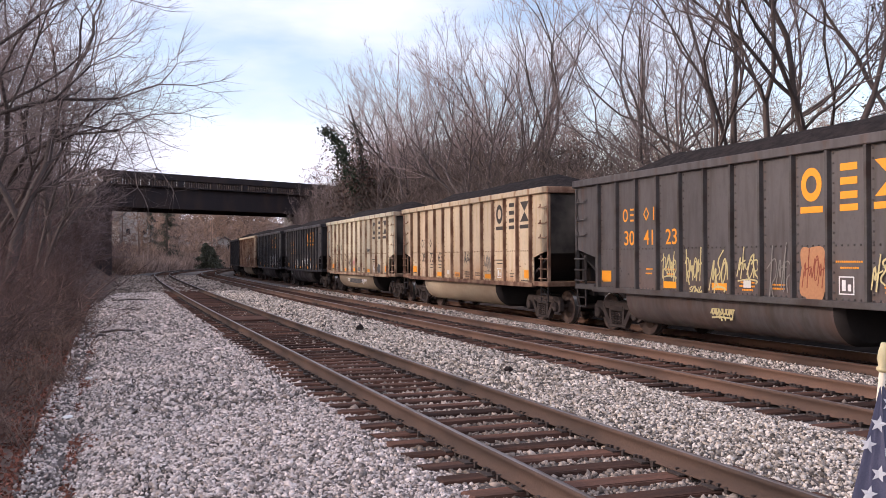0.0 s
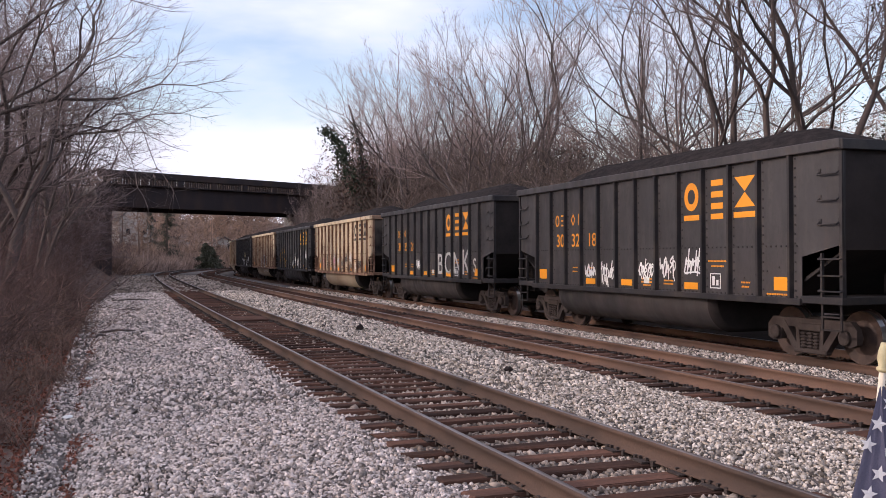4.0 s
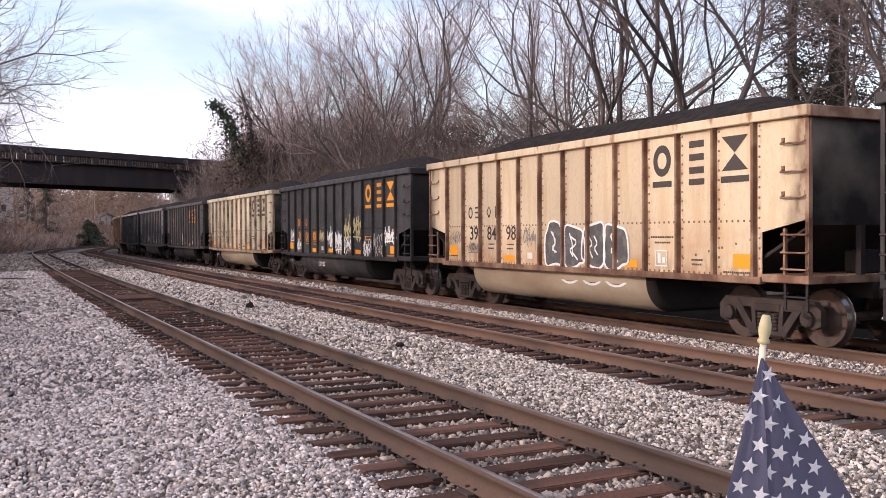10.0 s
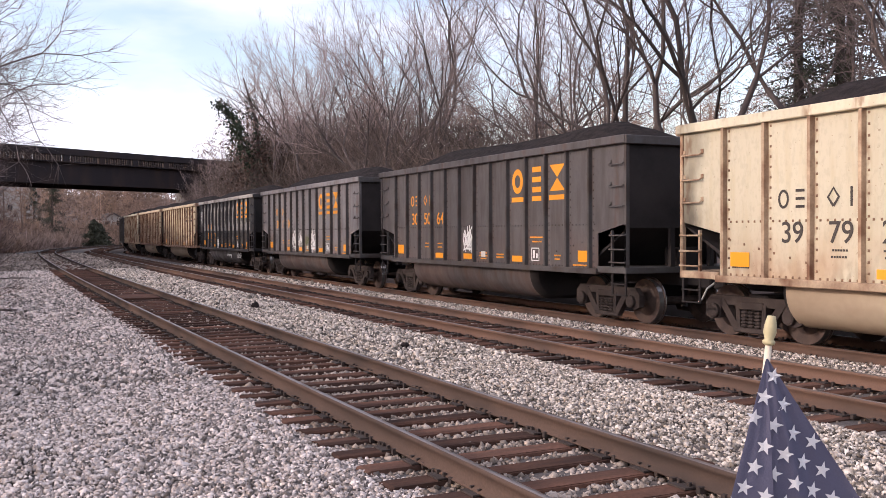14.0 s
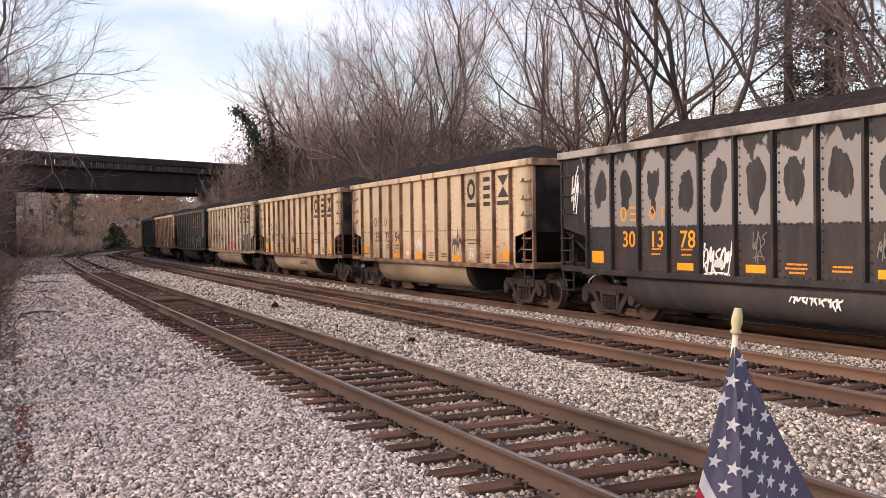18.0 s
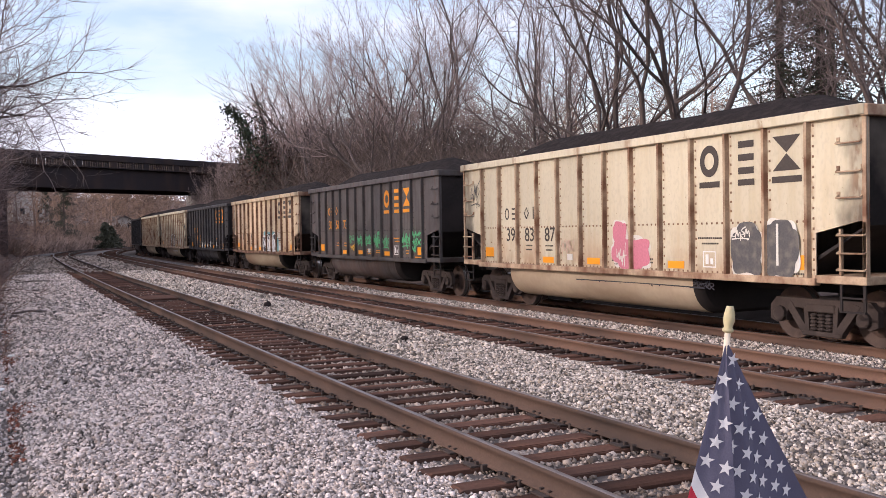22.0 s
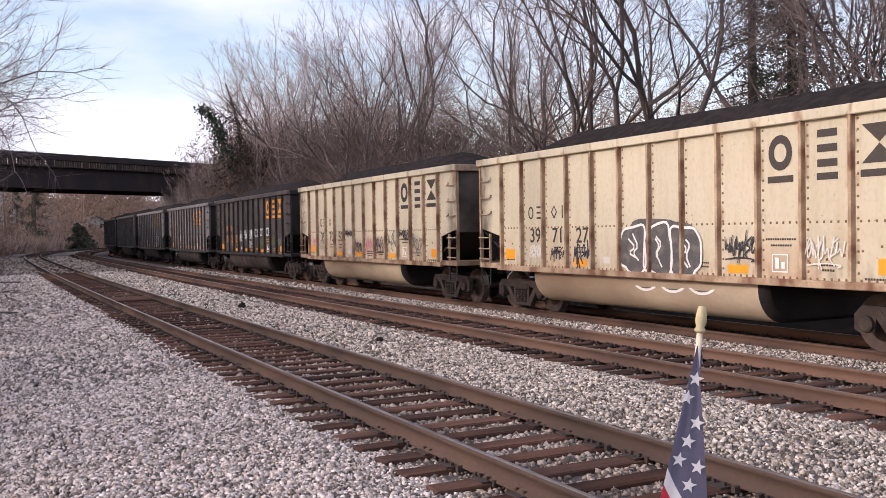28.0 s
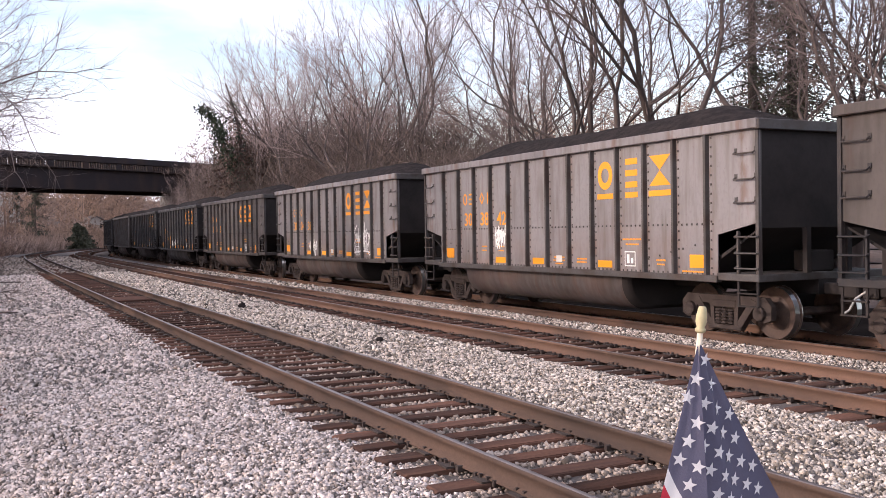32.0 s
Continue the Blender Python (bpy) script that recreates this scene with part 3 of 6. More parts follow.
        v = v * rng.uniform(0.7, 1.25, (n, len(b), 1))
        q = rng.normal(size=(n, 4))
        q /= np.linalg.norm(q, axis=1, keepdims=True)
        w_, x_, y_, z_ = q.T
        rot = np.stack([1 - 2 * (y_**2 + z_**2), 2 * (x_ * y_ - z_ * w_), 2 * (x_ * z_ + y_ * w_), 2 * (x_ * y_ + z_ * w_), 1 - 2 * (x_**2 + z_**2), 2 * (y_ * z_ - x_ * w_),
                        2 * (x_ * z_ - y_ * w_), 2 * (y_ * z_ + x_ * w_), 1 - 2 * (x_**2 + y_**2)], -1).reshape(n, 3, 3)
        v = np.einsum("nij,nkj->nki", rot, v)
        v += np.stack([x, y, bed_z(u) + r * 0.28], -1)[:, None, :]
        cos.append(v.reshape(-1, 3))
        fcs.append((t[None] + (n0 + np.arange(n) * len(b))[:, None, None]).reshape(-1, 3))
        n0 += n * len(b)
    for name, material, label in (("coaly_ballast_stones", STONE_SHADE, "ballast stones under the train, coloured dark for its shade"), ("dusty_ballast_stones", STONE_DUSTY, "grey-brown dusted ballast stones between the tracks"), ("ballast_stones", STONE, "loose pale grey crushed ballast stones beside the rails"), ("dirty_ballast_stones", STONE_DIRTY, "rust-dusted brownish ballast stones between the rails")):
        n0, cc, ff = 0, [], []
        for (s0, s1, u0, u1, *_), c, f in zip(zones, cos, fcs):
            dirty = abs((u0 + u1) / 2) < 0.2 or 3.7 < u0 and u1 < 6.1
            if material is (STONE_SHADE if u0 > 7.8 else STONE_DIRTY if dirty else STONE_DUSTY if u0 > 1 else STONE):
                cc.append(c), ff.append(f - f.min() + n0)
                n0 += len(c)
        tagged(new(name, raw_mesh(np.concatenate(cc), np.concatenate(ff), material)), label, "gravel", kind="stuff")


def build_track(u, label, near_until):
    top = RAIL_TOP[u]
    tie_top = top - 0.18
    t = thing("railway_track", label, "railway track", group="parallel railway tracks", kind="structure")
    s_list = np.concatenate([np.arange(-30, 60, 3.0), np.arange(60, 340, 5.0)])
    for side in (-1, 1):
        c = side * 0.7525
        prof = [(c - 0.07, tie_top + 0.012), (c + 0.07, tie_top + 0.012), (c + 0.07, tie_top + 0.024), (c + 0.012, tie_top + 0.045), (c + 0.010, tie_top + 0.130),
                (c + 0.036, tie_top + 0.145), (c + 0.036, tie_top + 0.172), (c + 0.026, tie_top + 0.1795), (c - 0.026, tie_top + 0.1795), (c - 0.036, tie_top + 0.172),
                (c - 0.036, tie_top + 0.145), (c - 0.010, tie_top + 0.130), (c - 0.012, tie_top + 0.045), (c - 0.07, tie_top + 0.024)]
        rail = part("rail", swept(prof, s_list, u, RAIL_NEAR if u == U1 else RAIL), None, t)
        head = [(c - 0.030, tie_top + 0.1735), (c + 0.030, tie_top + 0.1735), (c + 0.022, tie_top + 0.1825), (c - 0.022, tie_top + 0.1825)]
        part("running_surface", swept(head, s_list, u, RAILHEAD), None, rail, "worn shiny running surface")
    # sleepers with their plates
    rng = random.Random(int(u * 10) + 3)
    tie_me = [mesh_of(box(-1.3, 1.3, -0.115, 0.115, -0.17, 0.0, bevel=0.015), TIE) for _ in range(4)]
    for me in tie_me:
        for v in me.vertices:
            v.co += Vector((rng.uniform(-0.03, 0.03), rng.uniform(-0.012, 0.012), rng.uniform(-0.008, 0.004)))
    pl = bmesh.new()
    for side in (-1, 1):
        c = side * 0.7525
        box(c - 0.16, c + 0.16, -0.095, 0.095, 0.0, 0.014, pl)
        for dx in (-0.085, 0.085):
            for dy in (-0.055, 0.055):
                box(c + dx - 0.014, c + dx + 0.014, dy - 0.014, dy + 0.014, 0.01, 0.042, pl)
        for dy in (-0.15, 0.15):
            box(c - 0.09, c + 0.09, dy - 0.02, dy + 0.02, -0.02, 0.03, pl)
    plate_me = mesh_of(pl, TRUCK)
    rest = []
    for s in tie_places(u):
        m = track_pose(s, u + rng.uniform(-0.04, 0.04), tie_top, rng.uniform(-0.012, 0.012))
        if s < near_until:
            tie = part("sleeper", rng.choice(tie_me), None, t, at=m)
            part("tie_plates", plate_me, None, tie)
        else:
            rest.append(m)
    unit = np.array([(x, y, z) for x in (-1.3, 1.3) for y in (-0.115, 0.115) for z in (-0.17, 0)], float)
    q = np.array([(0, 1, 3, 2), (4, 6, 7, 5), (0, 4, 5, 1), (2, 3, 7, 6), (1, 5, 7, 3)])
    co = np.concatenate([(np.array(m.to_3x3()) @ unit.T).T + np.array(m.translation) for m in rest])
    fc = np.concatenate([q + 8 * i for i in range(len(rest))])
    far = part("distant_sleepers", raw_mesh(co, fc, TIE), None, t)
    tagged(far, kind="stuff")
    return t


def build_bridge():
    """Dark plate-girder road bridge across the tracks, a little askew."""
    a, b = Vector((1.0, 100.5, 0)), Vector((33.0, 118.0, 0))
    d = b - a
    length, turn = d.length, math.atan2(d.y, d.x)
    t = thing("road_bridge", "dark weathered plate-girder road bridge over the tracks", "bridge", at=Matrix.Translation(a) @ Matrix.Rotation(turn, 4, "Z"))
    z0, z1 = 7.1, 9.2
    for y, nm in ((0.0, "girder"), (8.6, "girder")):
        g = part(nm, box(-1.0, length, y, y + 0.10, z0, z1), GIRDER, t)
        fl = box(-1.0, length, y - 0.10, y + 0.34, z0 - 0.05, z0, None)
        box(-1.0, length, y - 0.10, y + 0.34, z1, z1 + 0.05, fl)
        part("flange", fl, GIRDER, g)
    part("deck", box(-1.0, length, 0.12, 8.58, z1 - 0.7, z1 - 0.2), CONCRETE, t)
    far_rail = part("railing", box(-1.0, length, 8.9, 8.96, z1 + 0.75, z1 + 0.82), GIRDER, t, "thin steel railing")
    for k in range(int(length // 3)):
        part("post", box(k * 3.0, k * 3.0 + 0.06, 8.9, 8.96, z1 - 0.2, z1 + 0.749), GIRDER, far_rail)
    for y in (-0.45,):
        par = part("parapet", box(-1.0, length, y, y + 0.4, z1 + 0.052, z1 + 0.14), GIRDER, t, "stained concrete parapet with an open balustrade")
        part("coping", box(-1.0, length, y - 0.06, y + 0.46, z1 + 0.78, z1 + 1.46, bevel=0.03), GIRDER, par)
        panel, n = 4.15, int(length // 4.15)
        for i in range(n + 1):
            part("pier_block", box(i * panel - 0.35, i * panel + 0.35, y, y + 0.4, z1 + 0.142, z1 + 0.778), GIRDER, par)
        me = mesh_of(box(-0.06, 0.06, y + 0.06, y + 0.34, z1 + 0.142, z1 + 0.778), GIRDER)
        for i in range(n):
            for k in range(11):
                part("baluster", me, None, par, at=Matrix.Translation((i * panel + 0.5 + (k + 0.5) * (panel - 1.0) / 11, 0, 0)))
    part("abutment", box(-3.2, 0.3, -0.6, 9.4, -1.0, z0 - 0.06, bevel=0.05), GIRDER, t, "dark stained abutment wall")
    part("abutment", box(length - 6.5, length + 1.5, -0.6, 9.4, -1.0, z0 - 0.06, bevel=0.05), CONCRETE, t, "concrete abutment wall in the wooded bank")


# ---- coal cars ----
HALF, PITCH = 6.70, 14.85                           # the train's unit: half a car and the distance between cars
LONG, SHORT = (6.77, 0.939), (6.44, 0.866)          # the two kinds of body: half length and distance between stakes
FACE = -1.58                                        # plane of the side sheets


def flip_x(me):
    """The mirror image of a mesh across the car's middle."""
    m = me.copy()
    m.transform(Matrix.Scale(-1, 4, (1, 0, 0)))
    m.flip_normals()
    return m


def side_sheet(material, e):
    poly = [(-e, 3.64), (e, 3.64), (e, 2.05), (e - 1.0, 1.84), (e - 1.0, 1.06), (-e + 1.0, 1.06), (-e + 1.0, 1.84), (-e, 2.05)]
    return mesh_of(prism(poly, "x", FACE, FACE + 0.02), material)


def coal_heap(seed):
    rng = random.Random(seed)
    nx, ny = 9, 34
    bm = bmesh.new()
    peaks = [rng.uniform(0.92, 1.06) for _ in range(6)]
    grid = []
    for j in range(ny):
        v = j / (ny - 1)
        y = -6.55 + 13.1 * v
        end = min(1, min(v, 1 - v) / 0.17)
        crest = 0.72 * end ** 0.8 * np.interp(v, np.linspace(0, 1, 6), peaks)
        row = []
        for i in range(nx):
            w = i / (nx - 1) * 2 - 1
            z = 3.62 + crest * (1 - abs(w) ** 1.7) + 0.035 * noise.noise((w * 4, y * 1.7, seed * 3.1))
            row.append(bm.verts.new((w * 1.5, y, z)))
        grid.append(row)
    for j in range(ny - 1):
        for i in range(nx - 1):
            bm.faces.new((grid[j][i], grid[j][i + 1], grid[j + 1][i + 1], grid[j + 1][i]))
    return mesh_of(bm, COAL, True)


def belly_tub(material):
    half = [(1.46, 1.08), (1.46, 0.95)] + [(0.86 + 0.60 * math.cos(radians(a)), 0.92 - 0.62 * math.sin(radians(a))) for a in range(8, 91, 9)]
    poly = half + [(-x, z) for x, z in half[::-1]]
    bm = bmesh.new()
    rings = []
    for y, k, lift in ((-2.80, 0.90, 0.10), (-2.65, 1.0, 0.0), (4.40, 1.0, 0.0), (4.60, 0.90, 0.10)):
        rings.append([bm.verts.new((x * k, y, 1.08 - (1.08 - z) * (1 - lift))) for x, z in poly])
    n = len(poly)
    for a, b in zip(rings, rings[1:]):
        for i in range(n - 1):
            bm.faces.new((a[i], a[i + 1], b[i + 1], b[i]))
    bm.faces.new(rings[0]), bm.faces.new(rings[-1])
    bmesh.ops.recalc_face_normals(bm, faces=bm.faces[:])
    # the tub's end faces and tapers take the near-black second material
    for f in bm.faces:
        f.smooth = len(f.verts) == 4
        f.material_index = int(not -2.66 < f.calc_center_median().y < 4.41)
    return mesh_of(bm, [material, DARKSTEEL])


def frame_mesh():
    """Cast side frame of a freight bogie, facing -x."""
    bm = bmesh.new()
    x0, x1 = -1.16, -1.04
    prism([(-1.12, 0.60), (-0.98, 0.74), (0.98, 0.74), (1.12, 0.60), (1.12, 0.36), (0.98, 0.30), (0.76, 0.34), (0.72, 0.58), (-0.72, 0.58), (-0.76, 0.34), (-0.98, 0.30), (-1.12, 0.36)], "x", x0, x1, bm)
    for s in (-1, 1):
        prism([(s * 0.80, 0.66), (s * 0.66, 0.70), (s * 0.26, 0.20), (s * 0.40, 0.15)], "x", x0 - 0.01, x1, bm)
        prism([(s * 0.36, 0.62), (s * 0.27, 0.62), (s * 0.24, 0.18), (s * 0.33, 0.18)], "x", x0 - 0.012, x1, bm)
        spin([(0.10, -0.06), (0.13, -0.04), (0.13, 0.05), (0.06, 0.08)], bm, 10, Matrix.Translation((x0 - 0.02, s * 0.875, 0.46)) @ Matrix.Rotation(math.pi / 2, 4, "Y"))
    box(x0 - 0.02, x1, -0.42, 0.42, 0.12, 0.21, bm, 0.02)
    box(x0 - 0.03, x1 + 0.02, -0.30, 0.30, 0.52, 0.66, bm, 0.02)
    return mesh_of(bm, TRUCK)


def springs_mesh():
    prof = []
    for k in range(5):
        prof += [(0.05, 0.215 + k * 0.058), (0.073, 0.235 + k * 0.058), (0.073, 0.250 + k * 0.058), (0.05, 0.268 + k * 0.058)]
    return mesh_of(spin(prof, None, 8, Matrix.Translation((-1.14, 0, 0))), TRUCK)


def wheelset_mesh():
    bm = bmesh.new()
    rot = Matrix.Rotation(math.pi / 2, 4, "Y")
    for s in (-1, 1):
        prof = [(0.09, -0.09), (0.12, -0.07), (0.30, -0.02), (0.40, -0.045), (0.457, -0.06), (0.462, 0.05), (0.487, 0.075), (0.485, 0.10), (0.40, 0.10), (0.33, 0.03), (0.12, 0.06), (0.09, 0.09)]
        m = Matrix.Translation((s * 0.76, 0, 0)) @ rot
        spin([(r, z if s > 0 else z) for r, z in prof] if s < 0 else [(r, -z) for r, z in prof], bm, 24, m)
    rod((-1.06, 0, 0), (1.06, 0, 0), 0.08, bm, 10)
    for k in range(3):                               # end-cap bolts
        a = k * 2.094
        rod((-1.20, 0.05 * math.cos(a), 0.05 * math.sin(a)), (-1.03, 0.05 * math.cos(a), 0.05 * math.sin(a)), 0.016, bm, 5)
    for f in bm.faces:                                # the polished tread
        if min(math.hypot(v.co.y, v.co.z) for v in f.verts) > 0.45 and abs(f.normal.x) < 0.5:
            f.material_index = 1
    return mesh_of(bm, [WHEEL, TREAD])


FRAME_ME, SPRINGS_ME, WHEELS_ME = frame_mesh(), springs_mesh(), wheelset_mesh()
FRAME_R, SPRINGS_R = flip_x(FRAME_ME), flip_x(SPRINGS_ME)
BOLSTER_ME = mesh_of(box(-1.02, 1.02, -0.22, 0.22, 0.42, 0.78, bevel=0.04), DARKSTEEL)
BRAKE_ME = mesh_of(box(-0.85, 0.85, -0.06, 0.06, 0.28, 0.42, bevel=0.02, bm=box(-0.72, -0.66, -0.55, 0.55, 0.30, 0.36)), DARKSTEEL)
COUPLER_ME = mesh_of(box(-0.16, 0.16, -0.20, 0.10, -0.14, 0.14, bevel=0.03, bm=box(-0.09, 0.09, 0.0, 0.75, -0.10, 0.10, bevel=0.02)), DARKSTEEL)
HOSE_ME = tubes([(0.3, 0, 0, 0.33, -0.18, -0.12, 0.022, 0.022), (0.33, -0.18, -0.12, 0.34, -0.30, -0.32, 0.022, 0.022), (0.34, -0.30, -0.32, 0.30, -0.46, -0.40, 0.022, 0.022)], 6, GREYP)
END_POST = mesh_of(box(-0.05, 0.05, -0.05, 0.05, 1.17, 1.95), DARKSTEEL)
BRAKE_BOX = mesh_of(box(-0.3, 0.3, -0.2, 0.2, 1.17, 1.55, bevel=0.03), DARKSTEEL)
HEAPS = [coal_heap(k) for k in range(4)]


def ladder_mesh():
    """Corner ladder: two stiles and rungs that stand proud of the opening."""
    bm = bmesh.new()
    box(FACE - 0.03, FACE + 0.03, -0.03, 0.03, 1.05, 2.0, bm)
    box(FACE - 0.025, FACE + 0.025, 0.44, 0.485, 1.05, 1.90, bm)
    for z in (1.26, 1.52, 1.80):
        rod((FACE - 0.06, -0.02, z), (FACE - 0.06, 0.50, z), 0.016, bm, 6)
        for y in (-0.02, 0.50):
            rod((FACE - 0.06, y, z), (FACE, y, z + 0.03), 0.016, bm, 5)
    return bm


def step_mesh():
    """Stirrup step hung under the corner."""
    bm = bmesh.new()
    for y in (0.02, 0.46):
        box(FACE - 0.012, FACE + 0.012, y - 0.022, y + 0.022, 0.60, 1.05, bm)
    for z in (0.60, 0.82):
        box(FACE - 0.03, FACE + 0.03, 0.0, 0.48, z, z + 0.025, bm)
    return bm


def grab_mesh():
    bm = bmesh.new()
    rod((FACE - 0.07, 0, 0), (FACE - 0.07, 0.46, 0), 0.015, bm, 6)
    for y in (0.0, 0.46):
        rod((FACE - 0.07, y, 0), (FACE, y, 0.05), 0.015, bm, 5)
        box(FACE - 0.015, FACE, y - 0.03, y + 0.03, 0.02, 0.10, bm)
    return bm


def rivet_mesh(material, half, gap):
    bm = bmesh.new()

    def rivet(y, z, x=FACE):
        ring = [bm.verts.new((x, y + a, z + b)) for a, b in ((-0.020, -0.020), (0.020, -0.020), (0.020, 0.020), (-0.020, 0.020))]
        tip = bm.verts.new((x - 0.022, y, z))
        for k in range(4):
            bm.faces.new((ring[k], tip, ring[(k + 1) % 4]))
    y = -half + 1.12
    while y < half - 1.05:
        rivet(y, 2.03), rivet(y, 1.14)
        y += 0.136
    for k in range(14):
        yk = (min(k, 12) - 6) * gap
        for j in range(15):
            rivet(yk - 0.088, 1.25 + j * 0.165)
    for s in (-1, 1):
        for j in range(6):
            rivet(s * (half - 1.25 - 0.33 * j), 1.72 - 0.068 * j)
        for j in range(9):
            rivet(s * (half - 0.03), 2.12 + j * 0.17)
    return mesh_of(bm, material)


def coal_car(paint, trim, tub, body=LONG, rail=None):
    """A bathtub coal gondola; its middle on the rail's top is the origin, +y its tail."""
    half, gap = body
    car = thing("coal_car", "", "coal car", group="coal cars of the moving train")
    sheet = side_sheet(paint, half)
    sill = mesh_of(box(FACE - 0.08, FACE + 0.06, -half + 0.96, half - 0.96, 1.0, 1.12, bevel=0.01), trim)
    chord = mesh_of(box(FACE - 0.10, FACE + 0.10, -half - 0.02, half + 0.02, 3.62, 3.785, bevel=0.012), rail or paint)
    stake = mesh_of(prism([(FACE - 0.085, -0.028), (FACE - 0.085, 0.028), (FACE, 0.044), (FACE, -0.044)], "z", 1.121, 3.619), trim)
    corner = mesh_of(box(FACE - 0.03, FACE + 0.05, -0.035, 0.035, 1.05, 3.62), trim)
    plat = mesh_of(box(-1.62, 1.62, -0.5, 0.5, 1.04, 1.17, bevel=0.012), trim)
    ladder, grab, rivets = mesh_of(ladder_mesh(), trim), mesh_of(grab_mesh(), trim), rivet_mesh(RIVET if paint in (CREAM, TAN) else trim, half, gap)
    back = Matrix.Scale(-1, 4, (0, 1, 0))
    step = mesh_of(step_mesh(), DARKSTEEL)
    step_b = step.copy()
    step_b.transform(back), step_b.flip_normals()
    ladder_b = ladder.copy()
    ladder_b.transform(back), ladder_b.flip_normals()
    for mirror in (False, True):
        f = flip_x if mirror else (lambda m: m)
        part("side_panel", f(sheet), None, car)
        part("side_sill", f(sill), None, car)
        part("top_chord", f(chord), None, car)
        st, co, gr = f(stake), f(corner), f(grab)
        for k in range(13):
            part("stake", st, None, car, at=Matrix.Translation((0, (k - 6) * gap, 0)))
        for s in (-1, 1):
            part("corner_post", co, None, car, at=Matrix.Translation((0, s * (half - 0.037), 0)))
        tagged(part("rivets", f(rivets), None, car), kind="stuff")
        la, lb = f(ladder), f(ladder_b)
        part("ladder", la, None, car, at=Matrix.Translation((0, -half + 0.04, 0)))
        part("ladder", lb, None, car, at=Matrix.Translation((0, half - 0.04, 0)))
        part("stirrup_step", f(step), None, car, at=Matrix.Translation((0, -half + 0.04, 0)))
        part("stirrup_step", f(step_b), None, car, at=Matrix.Translation((0, half - 0.04, 0)))
        for s, y in ((-1, -half + 0.08), (1, half - 0.56)):
            for z in (2.38, 2.78, 3.22):
                part("grab_iron", gr, None, car, at=Matrix.Translation((0, y, z)))
    for s in (-1, 1):
        part("end_wall", box(-1.55, 1.55, s * (half - 0.06) - 0.02, s * (half - 0.06) + 0.02, 1.95, 3.62), ENDBLACK if paint in (CREAM, TAN) else DARKSTEEL, car, "near-black blotched end wall")
        part("end_chord", box(-1.66, 1.66, s * half - 0.07, s * half + 0.07, 3.60, 3.775, bevel=0.012), trim, car)
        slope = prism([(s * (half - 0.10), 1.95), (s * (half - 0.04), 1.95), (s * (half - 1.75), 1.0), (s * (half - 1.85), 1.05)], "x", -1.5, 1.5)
        part("slope_sheet", slope, DARKSTEEL, car)
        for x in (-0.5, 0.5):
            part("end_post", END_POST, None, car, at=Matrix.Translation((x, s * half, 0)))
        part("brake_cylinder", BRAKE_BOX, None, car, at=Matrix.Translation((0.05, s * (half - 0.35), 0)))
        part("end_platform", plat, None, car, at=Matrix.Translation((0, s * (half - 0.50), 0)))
        c = part("coupler", COUPLER_ME, None, car, at=Matrix.Translation((0, s * (half + 0.55), 0.88)) @ Matrix.Rotation(0 if s < 0 else math.pi, 4, "Z"))
        part("air_hose", HOSE_ME, None, c)
        truck = part("bogie", BOLSTER_ME, None, car, "dusty cast-steel bogie", at=Matrix.Translation((0, s * (half - 1.3), 0)))
        part("side_frame", FRAME_ME, None, truck)
        part("side_frame", FRAME_R, None, truck)
        for y in (-0.16, 0.0, 0.16):
            part("spring", SPRINGS_ME, None, truck, at=Matrix.Translation((0, y, 0)))
        part("spring", SPRINGS_R, None, truck)
        part("brake_beam", BRAKE_ME, None, truck)
        for y in (-0.875, 0.875):
            part("wheelset", WHEELS_ME, None, truck, "rusty steel wheels on an axle", at=Matrix.Translation((0, y, 0.457)))
    part("centre_sill", box(-0.22, 0.22, -half, half, 0.78, 1.04), DARKSTEEL, car)
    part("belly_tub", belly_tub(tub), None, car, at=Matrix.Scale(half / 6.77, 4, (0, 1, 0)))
    part("floor", box(-1.5, 1.5, -5.0, 5.0, 1.085, 1.13), DARKSTEEL, car)
    part("coal_load", HEAPS[0], None, car, "heaped black coal", at=Matrix.Scale(half / 6.77, 4, (0, 1, 0)))
    return car


def text_mesh(body, size, material):
    cu = bpy.data.curves.new("text", "FONT")
    cu.body, cu.size, cu.extrude, cu.align_x = body, size, 0.002, "CENTER"
    cu.offset = 0.003
    ob = bpy.data.objects.new("text", cu)
    me = bpy.data.meshes.new_from_object(ob)
    bpy.data.objects.remove(ob)
    me.materials.append(material) if not me.materials else None
    me.materials[0] = material
    return me


def on_side(k, z, body=LONG, lift=0.006, shift=0.0):
    """Pose of a mark on the car's near side: k counts the stakes from the leading end, shift is in metres towards the tail."""
    return Matrix(((0, 0, -1, FACE - lift), (-1, 0, 0, (k - 6) * body[1] + shift), (0, 1, 0, z), (0, 0, 0, 1)))


